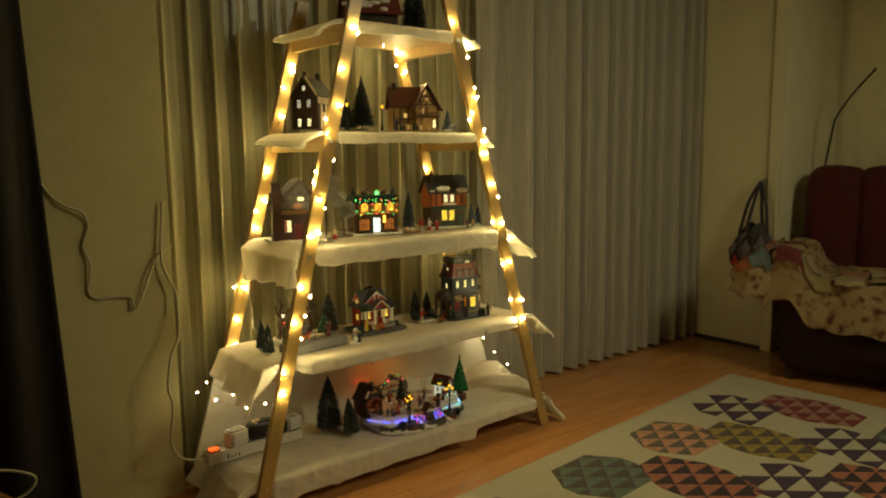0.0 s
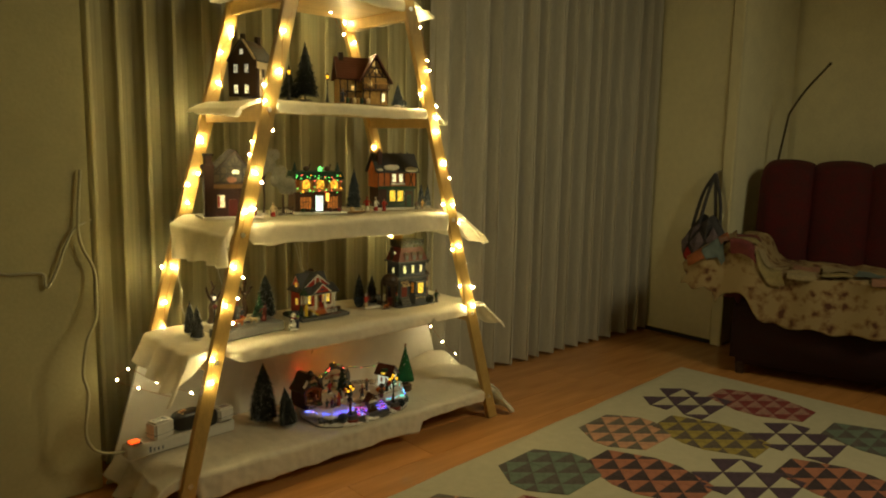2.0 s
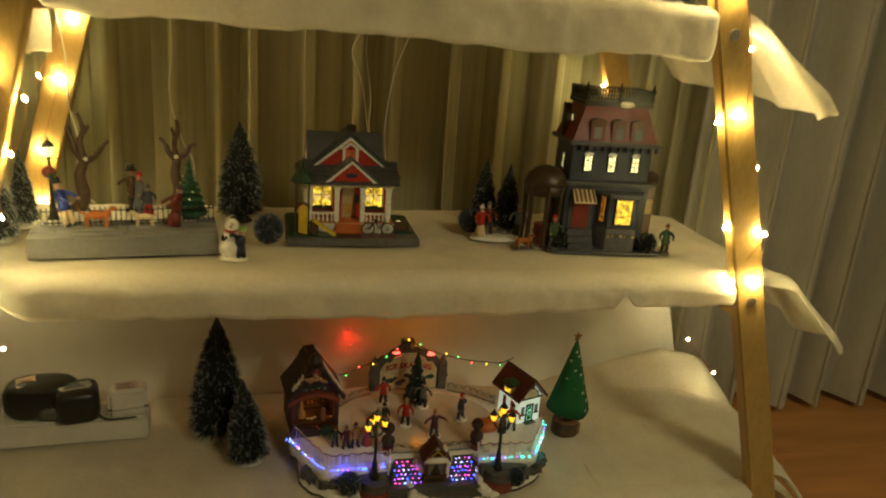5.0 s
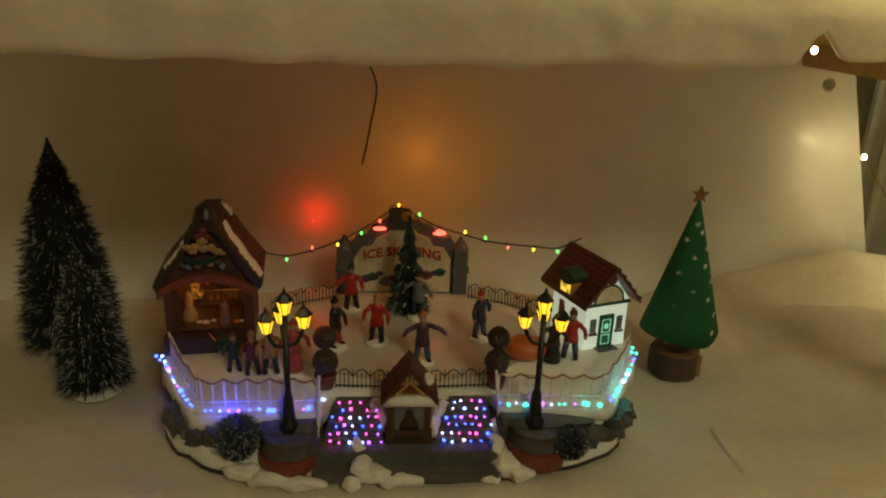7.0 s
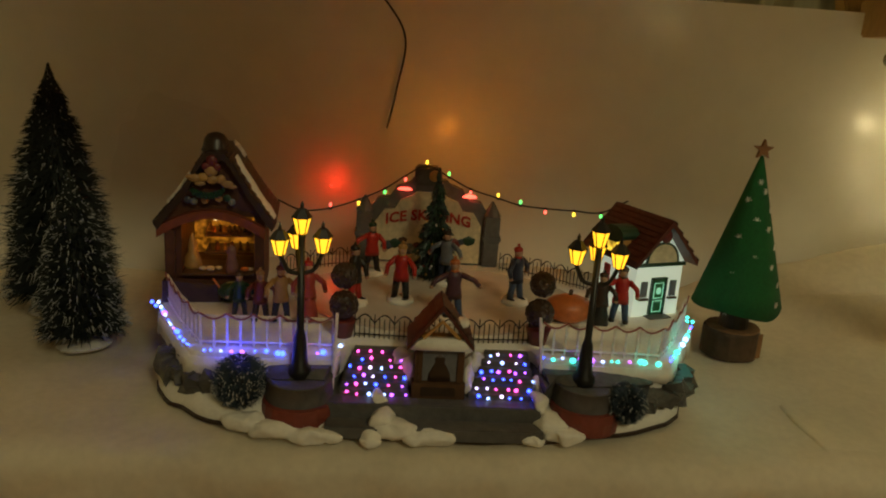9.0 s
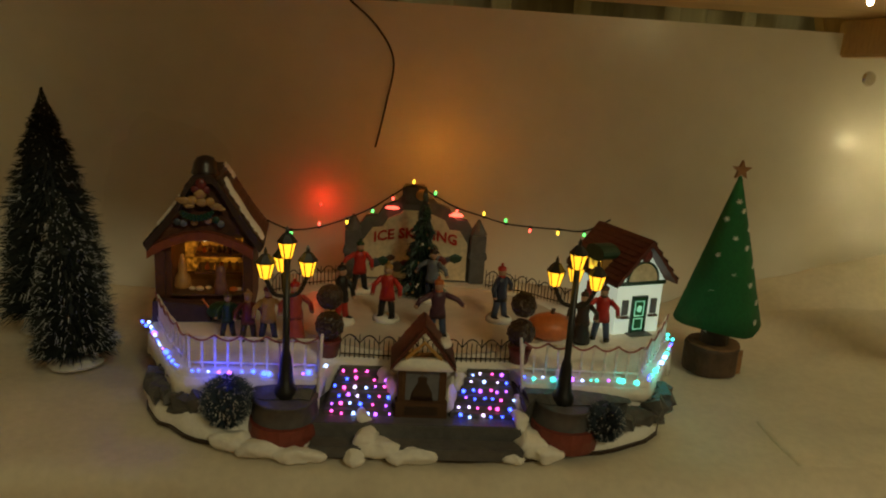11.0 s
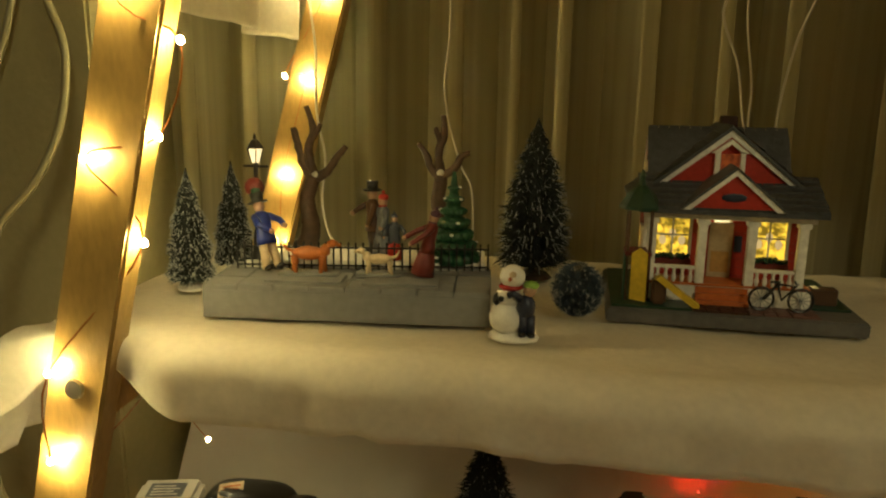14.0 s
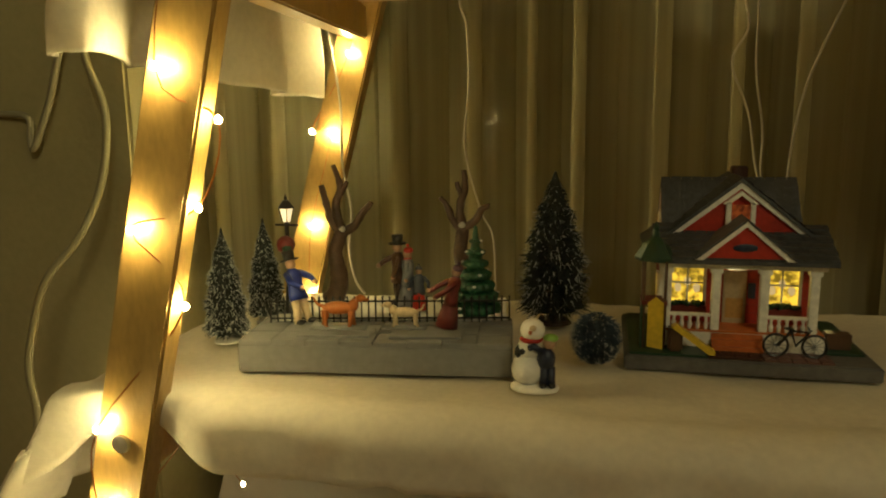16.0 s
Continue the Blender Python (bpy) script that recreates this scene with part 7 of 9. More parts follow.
inn = thing("village_inn", pose(1.085, 2.155, Z2, 0, 0, -12), "lit brick village inn with timbered gable and tall chimney", "village house", "village houses")
part("base_slab", box(B(), -0.095, 0.085, -0.02, 0.10, -0.001, 0.006, bevel=0.001), SNOW, inn, "snowy base")
part("wall", box(B(), -0.070, 0.070, 0.0, 0.085, 0.006, 0.105, bevel=0.0008), paint("inn_brick_paint", 0.050, 0.016, 0.010, 0.55, 0.4, 0.8, 160), inn, "red brick wall")
# solid dark infill stands for the view between open trusses
part("upper_gable", prism(B(), [(-0.072, 0.105), (0.072, 0.105), (0.072, 0.118), (0.010, 0.196), (0.004, 0.196), (-0.072, 0.130)], 0.082, Matrix.Translation((0, 0.0, 0))), paint("dark_gable_infill", 0.062, 0.043, 0.022), inn, "dark tan gable infill")
timber(inn, [((-0.070, 0.108), (0.070, 0.108)), ((-0.060, 0.108), (-0.060, 0.138)), ((-0.040, 0.108), (-0.040, 0.156)), ((-0.018, 0.108), (-0.018, 0.174)), ((0.004, 0.108), (0.004, 0.190)), ((0.026, 0.108), (0.026, 0.172)), ((0.048, 0.108), (0.048, 0.146)), ((-0.058, 0.134), (0.052, 0.134)), ((-0.035, 0.156), (0.034, 0.156)), ((-0.040, 0.110), (-0.020, 0.134)), ((0.048, 0.110), (0.028, 0.134)), ((0.004, 0.134), (-0.030, 0.160)), ((0.004, 0.134), (0.036, 0.158)), ((0.004, 0.150), (-0.012, 0.178)), ((0.004, 0.150), (0.018, 0.178)), ((-0.062, 0.128), (0.006, 0.193)), ((0.062, 0.124), (0.006, 0.193))], -0.0006, 0.0050, paint("black_oak_paint", 0.016, 0.008, 0.004))
part("roof", prism(B(), [(-0.082, 0.120), (-0.078, 0.126), (0.006, 0.206), (0.082, 0.112), (0.076, 0.108), (0.006, 0.196)], 0.098, Matrix.Translation((0, -0.008, 0))), paint("inn_roof", 0.042, 0.026, 0.017, 0.85), inn, "weathered brown roof")
bm = B()
shingles(bm, 0.082, 0.006, -0.008, 0.09, 0.1125, 0.2066, 9, 10, random.Random(1))
shingles(bm, -0.078, 0.006, -0.008, 0.09, 0.1265, 0.2066, 9, 10, random.Random(2))
part("shingles", bm, paint("inn_roof", 0.042, 0.026, 0.017, 0.85), inn)
ch = part("chimney", box(B(), -0.088, -0.060, -0.010, 0.018, 0.006, 0.160, bevel=0.001), BRICK, inn, "tall red brick chimney")
part("chimney_shoulder", box(B(), -0.092, -0.058, -0.013, 0.022, 0.146, 0.162, bevel=0.002), BRICK, ch)
part("chimney_stack", box(B(), -0.084, -0.062, -0.006, 0.016, 0.160, 0.190, bevel=0.001), BRICK, ch)
part("chimney_cap", box(B(), -0.087, -0.059, -0.009, 0.019, 0.186, 0.194, bevel=0.001), DKBROWN, ch)
for x in (-0.038, 0.048):
    w = mini_window(inn, x, -0.0006, 0.034, 0.070, 0.020, LITWHITE, OCHRE, (0, 1), 0.002)
    part("curtain", box(B(), x - 0.0095, x - 0.003, -0.0016, -0.0009, 0.035, 0.069), REDP, w, "red curtain")
part("attic_window", box(B(), -0.004, 0.016, -0.0026, -0.0006, 0.134, 0.146, bevel=0.002), LITWHITE, inn, "lit attic window")
part("inn_sign", ball(B(), -0.006, -0.004, 0.117, 0.013, 2, 1.2, 0.2, 0.75), paint("sign_pink", 0.26, 0.10, 0.055), inn, "faded pink oval sign")
part("door", box(B(), -0.016, 0.010, -0.003, 0.001, 0.006, 0.058, bevel=0.001), DKRED, inn, "dark red arched door")
part("canopy", prism(B(), [(0, 0.090), (0.018, 0.100), (0.018, 0.103), (0, 0.093)], 0.130, Matrix.Translation((-0.062, -0.018, 0)) @ pose(0, 0, 0, 0, 0, 90) @ Matrix.Diagonal((1, -1, 1, 1))), paint("canopy_wood", 0.13, 0.065, 0.022), inn, "brown canopy")
part("side_gable", gable_wall(B(), 0.058, 0.088, 0.105, 0.150, -0.012, 0.06), BRICK, inn, "small brick side gable")
part("side_roof", gable(B(), 0.056, 0.090, -0.012, 0.05, 0.112, 0.152, 0.004, 0.003), DKBROWN, inn)
for k in range(4):
    part("barrel", cyl(B(), 0.020 + 0.013 * k, -0.013, 0.006, 0.018, 0.0050, 0.0045, 10), (NAVY, DKBROWN, GREYP, DKRED)[k], inn)
point_lamp("inn_light", (1.12, 2.12, Z2 + 0.06), 0.0002, (1.0, 0.75, 0.35), 0.003)


def frosted_tree(m, h, r, seed, label):
    t = thing("frosted_tree", m, label, "miniature tree", "frosted bare trees")
    rng = random.Random(seed)
    part("trunk", tube(B(), smooth_path([(0, 0, 0), (0.002, 0, h * 0.3), (-0.001, 0.001, h * 0.62)], 5), 0.0042, 7, 0.0026), BARK, t)
    for k in range(9):
        a = rng.uniform(0, 2 * math.pi)
        q = rng.uniform(0.35, 0.95) * r
        top = Vector((q * math.cos(a), q * math.sin(a), h * rng.uniform(0.55, 0.93)))
        limb = part("limb", tube(B(), smooth_path([(0, 0, h * 0.5), top * 0.55 + Vector((0, 0, h * 0.27)), top], 4), 0.0018, 5, 0.0007), BARK, t)
        vs, fs = [], []
        for j in range(800):
            d = Vector((rng.gauss(0, 1), rng.gauss(0, 1), rng.gauss(0, 0.7)))
            p = top + d.normalized() * (rng.random() ** 0.4) * r * 0.50
            e = Vector((rng.gauss(0, 1), rng.gauss(0, 1), rng.gauss(0, 1))).normalized() * 0.0036
            f = e.orthogonal().normalized() * 0.0016
            n = len(vs)
            vs += [tuple(p - e - f), tuple(p - e + f), tuple(p + e)]
            fs.append((n, n + 1, n + 2))
        raw("twig_tuft", vs, fs, paint("frosted_twigs", 0.40, 0.38, 0.33, 0.85, 0.3, 0.0), limb, "grey frosted twigs")
    part("foot", lathe(B(), [(0.014, -0.001), (0.013, 0.003), (0.004, 0.005)], 12), SNOW, t)
    return t


frosted_tree(pose(1.216, 2.215, Z2), 0.212, 0.044, 3, "tall frosted miniature tree with grey snowy crown")
frosted_tree(pose(1.264, 2.178, Z2), 0.150, 0.044, 4, "frosted miniature tree with bushy grey crown")
picket_fence(thing("mini_fence", pose(0, 0, 0), "small dark picket fence beside the frosted trees", "fence"), ((1.205, 2.150), (1.285, 2.155)), Z2, 0.028, 0.007, DKBROWN, "fence_panel", 0.0012)

shop = thing("toy_shop", pose(1.392, 2.165, Z2, 0, 0, -14), "lit toy shop hung with coloured fairy lights", "village house", "village houses")
part("base_slab", box(B(), -0.090, 0.095, -0.03, 0.10, -0.001, 0.005, bevel=0.001), SNOW, shop, "snowy base")
part("wall", box(B(), -0.080, 0.080, 0.0, 0.085, 0.005, 0.074, bevel=0.001), BROWN, shop, "brown shop wall")
part("upper_wall", box(B(), -0.078, 0.078, 0.004, 0.085, 0.074, 0.118, bevel=0.001), ORANGE, shop, "warm orange upper wall")
part("cornice", box(B(), -0.084, 0.084, -0.008, 0.09, 0.072, 0.079, bevel=0.001), OCHRE, shop)
part("roof", prism(B(), [(-0.086, 0.112), (-0.078, 0.138), (0.078, 0.138), (0.086, 0.112)], 0.10, Matrix.Translation((0, -0.006, 0))), DKGREEN, shop, "dark green roof")
part("door_glass", box(B(), -0.012, 0.013, -0.0022, 0.0, 0.008, 0.058, bevel=0.0006), glow("shop_door_glow", 0.80, 1.0, 0.85, 1.3, (0.6, 0.6, 0.5), 200), shop, "bright white lit shop door")
part("door_frame", box(B(), -0.0145, 0.0155, -0.0012, 0.0006, 0.006, 0.061), DKBROWN, shop)
for x in (-0.046, 0.046):
    mini_window(shop, x, -0.0006, 0.016, 0.055, 0.036, glow("shop_window_dim", 1.0, 0.3, 0.04, 0.35, (0.2, 0.08, 0.03), 220), DKBROWN, (3, 1), 0.002)
for x in (-0.046, 0.002, 0.050):
    g = part("arched_gable", prism(B(), [(x - 0.019, 0.078)] + [(x + 0.019 * math.cos(math.pi * k / 10), 0.096 + 0.024 * math.sin(math.pi * k / 10)) for k in range(10, -1, -1)] + [(x + 0.019, 0.078)], 0.012, Matrix.Translation((0, -0.007, 0))), OCHRE, shop, "ochre arched gable")
    part("arched_window", prism(B(), [(x - 0.012, 0.082)] + [(x + 0.012 * math.cos(math.pi * k / 10), 0.096 + 0.015 * math.sin(math.pi * k / 10)) for k in range(10, -1, -1)] + [(x + 0.012, 0.082)], 0.001, Matrix.Translation((0, -0.0082, 0))), glow("shop_arch_glow", 1.0, 0.45, 0.03, 1.1, (0.3, 0.15, 0.03), 200), g, "glowing amber arched window")
part("porch_lamp", box(B(), 0.024, 0.033, -0.004, 0.0, 0.040, 0.066), glow("porch_amber", 1.0, 0.45, 0.03, 2.0), shop, "amber lantern panel")
rng = random.Random(21)
k = 0
for row, z, y in ((11, 0.121, -0.0085), (12, 0.112, -0.010), (9, 0.080, -0.012), (4, 0.066, -0.006)):
    for i in range(row):
        x = -0.082 + 0.164 * (i + 0.5) / row + rng.uniform(-0.004, 0.004)
        led(shop, (x, y, z + rng.uniform(-0.008, 0.008)), ("green", "red", "green", "orange", "green", "green", "red")[k % 7], rng.choice((0.0017, 0.0021, 0.0026)))
        k += 1
for i in range(26):
    part("garland_sprig", ball(B(), -0.08 + 0.0064 * i, -0.007, 0.116 + 0.004 * math.sin(i * 1.3), 0.0055, 1, 1, 0.7, 0.9), DKGREEN, shop, "dark green garland")
for x in (-0.074, 0.074):
    part("spire_tree", cyl(B(), x, 0.03, 0.136, 0.168, 0.010, 0.001, 9), DKGREEN, shop, "small green spire tree")
part("roof_star", star(B(), 0.004, 0.0, 0.146, 0.010, 0.004), DOT["green"], shop, "glowing green star")
for x in (-0.034, 0.038):
    part("roof_figure", ball(B(), x, 0.03, 0.146, 0.010, 2, 1.1, 0.7, 0.9), BROWN, shop, "brown rooftop ornament")
    part("roof_figure_neck", tube(B(), [(x + 0.008, 0.03, 0.148), (x + 0.013, 0.03, 0.162)], 0.003, 6, 0.002), BROWN, shop)
for x in (-0.06, -0.03, 0.035, 0.065):
    part("shop_item", ball(B(), x, -0.016, 0.012, 0.008, 2, 1, 0.8, 0.9), (DKGREEN, REDP, BROWN, DKRED)[int((x + 0.06) * 30) % 4], shop)
point_lamp("toy_shop_light", (1.392, 2.135, Z2 + 0.085), 0.003, (1.0, 0.4, 0.08), 0.004)

tud = thing("tudor_shop", pose(1.718, 2.165, Z2, 0, 0, -16), "lit half-timbered toy shop with snow on its dark roof", "village house", "village houses")
part("base_slab", box(B(), -0.082, 0.085, -0.025, 0.095, -0.001, 0.005, bevel=0.001), SNOW, tud, "snowy base")
part("ground_floor", box(B(), -0.070, 0.070, 0.0, 0.085, 0.005, 0.078, bevel=0.001), paint("bottle_green", 0.035, 0.06, 0.045), tud, "dark green shopfront")
part("brick_end", box(B(), -0.0705, -0.038, -0.001, 0.086, 0.005, 0.076), BRICK, tud, "red brick end wall")
for x in (-0.016, 0.014):
    mini_window(tud, x, -0.0006, 0.028, 0.066, 0.022, LITWIN, DKGREEN, (0, 0), 0.0024)
part("door", box(B(), 0.040, 0.058, -0.0026, 0.0, 0.005, 0.052, bevel=0.003), DKGREEN, tud, "dark green door")
part("door_arch", box(B(), 0.034, 0.064, -0.0012, 0.0004, 0.005, 0.064, bevel=0.003), BRICK, tud)
part("upper_floor", box(B(), -0.076, 0.074, -0.007, 0.09, 0.078, 0.138, bevel=0.001), ORANGE, tud, "orange brown upper floor")
timber(tud, [((-0.074, 0.081), (0.072, 0.081)), ((-0.074, 0.135), (0.072, 0.135)), ((-0.05, 0.081), (-0.05, 0.135)), ((-0.028, 0.081), (-0.028, 0.135)), ((0.028, 0.081), (0.028, 0.135)), ((0.045, 0.081), (0.062, 0.135)), ((0.062, 0.081), (0.045, 0.135)), ((0.072, 0.081), (0.072, 0.135)), ((-0.073, 0.081), (-0.073, 0.135))], -0.0076, 0.0034)
part("fascia", box(B(), -0.074, 0.072, -0.011, -0.007, 0.072, 0.082), DKGREEN, tud, "dark green fascia")
for x in (-0.013, 0.013):
    mini_window(tud, x, -0.0078, 0.098, 0.126, 0.014, LITWHITE, DKBROWN, (1, 2), 0.0022)
part("sill_snow", tube(B(), [(-0.026, -0.011, 0.0905), (0.028, -0.011, 0.0905)], 0.003, 7), SNOW, tud, "snow on the window ledge")
part("roof", prism(B(), [(0.0, 0.134), (0.055, 0.198), (0.061, 0.198), (0.116, 0.134), (0.112, 0.130), (0.058, 0.190), (0.004, 0.130)], 0.168, Matrix.Translation((-0.084, -0.016, 0)) @ pose(0, 0, 0, 0, 0, 90) @ Matrix.Diagonal((1, -1, 1, 1))), SLATE, tud, "steep dark slate roof")
bm = B()
shingles(bm, 0.0, 0.055, 0.0, 0.168, 0.1346, 0.1986, 9, 18, random.Random(31), Matrix.Translation((-0.084, -0.016, 0)) @ pose(0, 0, 0, 0, 0, 90) @ Matrix.Diagonal((1, -1, 1, 1)))
part("slate_course", bm, SLATE, tud)
part("end_gable", prism(B(), [(0.006, 0.137), (0.058, 0.192), (0.108, 0.137)], 0.148, Matrix.Translation((-0.075, -0.014, 0)) @ pose(0, 0, 0, 0, 0, 90) @ Matrix.Diagonal((1, -1, 1, 1))), ORANGE, tud)
part("front_gable", gable_wall(B(), -0.052, 0.004, 0.136, 0.160, -0.013, 0.03), PALE, tud, "snowy front gable")
for q, (x, y, z, sx, sy, sz) in enumerate(((-0.026, -0.014, 0.150, 0.030, 0.008, 0.010), (0.052, -0.014, 0.142, 0.026, 0.010, 0.009), (-0.068, -0.006, 0.140, 0.014, 0.010, 0.006))):
    bm = ball(B(), x, y, z, 1, 3, sx, sy, sz)
    for v in bm.verts:
        v.co.z += 0.003 * wob(v.co.x, v.co.y, q, 110)
    part("roof_snow", bm, SNOW, tud, "lump of snow on the roof", True)
cm = part("chimney", box(B(), -0.070, -0.054, 0.004, 0.022, 0.078, 0.205, bevel=0.001), BRICK, tud, "tall red brick chimney")
part("chimney_pot", cyl(B(), -0.062, 0.013, 0.205, 0.216, 0.004, 0.003, 9), BRICK, cm)
for k in range(5):
    part("ridge_ball", ball(B(), -0.05 + 0.027 * k, 0.042, 0.2, 0.004, 1), SLATE, tud)
point_lamp("tudor_light", (1.715, 2.135, Z2 + 0.052), 0.005, (1.0, 0.8, 0.28), 0.004)

fir(pose(1.518, 2.145, Z2 + 0.004), 0.142, 0.0265, 41, "dark bottle brush fir on a snowy sledge base", NEEDLE_B, 0.10, True, 1800)
multi("sledge", pose(1.512, 2.120, Z2), [(lambda bm: box(bm, -0.04, 0.03, -0.01, 0.012, 0.002, 0.005), OCHRE), (lambda bm: tube(bm, smooth_path([(-0.045, -0.010, 0.001), (0.02, -0.010, 0.001), (0.034, -0.010, 0.010)], 4), 0.0015, 5), BROWN), (lambda bm: tube(bm, smooth_path([(-0.045, 0.012, 0.001), (0.02, 0.012, 0.001), (0.034, 0.012, 0.010)], 4), 0.0015, 5), BROWN), (lambda bm: ball(bm, -0.018, 0, 0.013, 0.009, 2, 1.2, 0.9, 0.9), PALE)], "small wooden sledge figurine with a bundle", "figurine", "village figurines")
fir(pose(1.822, 2.150, Z2), 0.088, 0.0165, 42, "small dark bottle brush fir", NEEDLE_B, 0.12, True, 1000)
fir(pose(1.862, 2.160, Z2), 0.084, 0.0165, 43, "small dark bottle brush fir", NEEDLE_B, 0.12, True, 1000)
figurine(pose(1.585, 2.110, Z2, 0, 0, 20), 0.050, WHITEP, REDP, WHITEP, "plump red and white winter figurine", True, base=SNOW, base_r=0.25)
figurine(pose(1.566, 2.135, Z2, 0, 0, -20), 0.052, REDP, WHITEP, REDP, "red and white winter figurine with a cap", True, base=None)
figurine(pose(1.622, 2.112, Z2, 0, 0, 0), 0.045, REDP, REDP, DKRED, "small figurine in a red coat", True, base=None)
figurine(pose(1.200, 2.125, Z2, 0, 0, 10), 0.046, PALE, REDP, PALE, "small figurine in pale and red clothes", True, base=SNOW)
figurine(pose(1.785, 2.100, Z2, 0, 0, 20), 0.040, OCHRE, BROWN, BROWN, "small figurine in an ochre coat", False, base=SNOW)
figurine(pose(1.758, 2.100, Z2, 0, 0, -20), 0.036, BROWN, DKBROWN, DKGREEN, "small figurine in a brown coat", False, base=None)

# ---- fourth shelf: brown gabled house, chalet, firs ----
Z3 = LEVELS[3] + 0.010
dk = thing("gabled_townhouse", pose(1.155, 2.170, Z3, 0, 0, -60) @ Matrix.Scale(0.93, 4), "lit dark brown gabled townhouse with cream side", "village house", "village houses")
part("front_wall", prism(B(), [(-0.050, 0), (0.050, 0), (0.050, 0.115), (0.006, 0.175), (-0.006, 0.175), (-0.050, 0.115)], 0.104, Matrix.Translation((0, -0.05, 0))), DKBROWN, dk, "dark brown stepped front")
part("side_wall", box(B(), 0.0502, 0.0535, -0.048, 0.052, 0.0, 0.112), DKBROWN, dk)
part("side_band", box(B(), 0.0536, 0.0560, -0.050, 0.054, 0.088, 0.113), CREAM, dk, "cream band under the eaves")
for y in (-0.028, 0.002, 0.032):
    part("side_pilaster", box(B(), 0.0536, 0.0552, y - 0.005, y + 0.005, 0.0, 0.088), CREAM, dk)
part("roof", gable(B(), -0.050, 0.050, -0.044, 0.054, 0.1165, 0.172, 0.007, 0.004), SLATE, dk, "dark slate roof")
bm = B()
shingles(bm, 0.057, 0.0, -0.044, 0.054, 0.1115, 0.1785, 8, 9, random.Random(6))
part("slate_course", bm, SLATE, dk)
for s in (-1, 1):
    part("coping", prism(B(), [(s * 0.053, 0.116), (s * 0.006, 0.1795), (s * 0.003, 0.176), (s * 0.047, 0.114)], 0.007, Matrix.Translation((0, -0.054, 0))), CREAM if s > 0 else DKBROWN, dk)
for x in (-0.021, 0.018):
    for z in (0.010, 0.074):
        w = mini_window(dk, x, -0.0512, z, z + 0.026, 0.014, LITWHITE if z < 0.05 else glow("dim_white_window", 1.0, 0.9, 0.6, 0.45, (0.3, 0.28, 0.2), 260), BLACK, (1, 2), 0.002)
part("gable_window", box(B(), -0.006, 0.005, -0.0525, -0.0505, 0.132, 0.148), glow("dim_white_window", 1.0, 0.9, 0.6, 0.45, (0.3, 0.28, 0.2), 260), dk, "dim attic window")
part("chimney", box(B(), -0.006, 0.006, -0.048, -0.034, 0.170, 0.196, bevel=0.001), DKBROWN, dk)
part("chimney", box(B(), -0.004, 0.010, 0.030, 0.046, 0.165, 0.196, bevel=0.001), DKBROWN, dk)
mini_window(dk, 0.0, 0.0, 0.020, 0.060, 0.012, glow("dim_amber_window", 1.0, 0.6, 0.15, 0.5), BLACK, (1, 2), 0.0018, Matrix.Translation((0.0538, -0.014, 0)) @ pose(0, 0, 0, 0, 0, 90))

CHALET = paint("chalet_wood", 0.30, 0.175, 0.045, 0.5, 0.45, 0.8, 110)
cl = thing("chalet", pose(1.578, 2.180, Z3, 0, 0, -22), "ochre timber chalet with maroon roof and glitter", "village house", "village houses")
part("wall", box(B(), -0.085, 0.075, -0.02, 0.07, 0.0, 0.085, bevel=0.001), CHALET, cl, "ochre timber wall")
part("front_gable", prism(B(), [(0.0, 0.0), (0.088, 0.0), (0.088, 0.090), (0.044, 0.160), (0.0, 0.090)], 0.085, Matrix.Translation((-0.008, -0.035, 0))), CHALET, cl, "ochre front gable")
timber(cl, [((-0.006, 0.092), (0.078, 0.092)), ((0.012, 0.092), (0.012, 0.125)), ((0.036, 0.092), (0.036, 0.155)), ((0.060, 0.092), (0.060, 0.125)), ((-0.006, 0.004), (-0.006, 0.092)), ((0.078, 0.004), (0.078, 0.092)), ((0.036, 0.05), (0.036, 0.092)), ((0.012, 0.094), (0.034, 0.122)), ((0.060, 0.094), (0.038, 0.122)), ((0.016, 0.122), (0.056, 0.122)), ((-0.006, 0.048), (0.078, 0.048)), ((0.0, 0.094), (0.036, 0.156)), ((0.072, 0.094), (0.036, 0.156)), ((0.016, 0.004), (0.016, 0.092)), ((0.056, 0.004), (0.056, 0.048))], -0.0356, 0.0042, DKBROWN)
timber(cl, [((-0.083, 0.004), (-0.083, 0.080)), ((-0.058, 0.004), (-0.058, 0.080)), ((-0.030, 0.004), (-0.030, 0.080)), ((-0.083, 0.042), (-0.010, 0.042)), ((-0.083, 0.006), (-0.060, 0.040))], -0.0206, 0.0042, DKBROWN)
rail = part("balcony", box(B(), -0.010, 0.082, -0.052, -0.0357, 0.049, 0.0525), BROWN, cl, "carved brown balcony")
for k in range(13):
    part("baluster", box(B(), -0.009 + 0.0074 * k, -0.0065 + 0.0074 * k, -0.0515, -0.0495, 0.0525, 0.068), BROWN, rail)
part("handrail", box(B(), -0.010, 0.082, -0.0525, -0.0490, 0.068, 0.0705), OCHRE, rail)
rf = part("gable_roof", gable(B(), -0.008, 0.080, -0.035, 0.05, 0.090, 0.160, 0.013, 0.005), MAROON, cl, "maroon tiled roof")
rw = part("main_roof", prism(B(), [(0.0, 0.082), (0.050, 0.158), (0.056, 0.158), (0.106, 0.082), (0.100, 0.080), (0.053, 0.150), (0.006, 0.080)], 0.125, Matrix.Translation((-0.096, -0.030, 0)) @ pose(0, 0, 0, 0, 0, 90) @ Matrix.Diagonal((1, -1, 1, 1))), MAROON, cl, "maroon tiled roof")
bm = B()
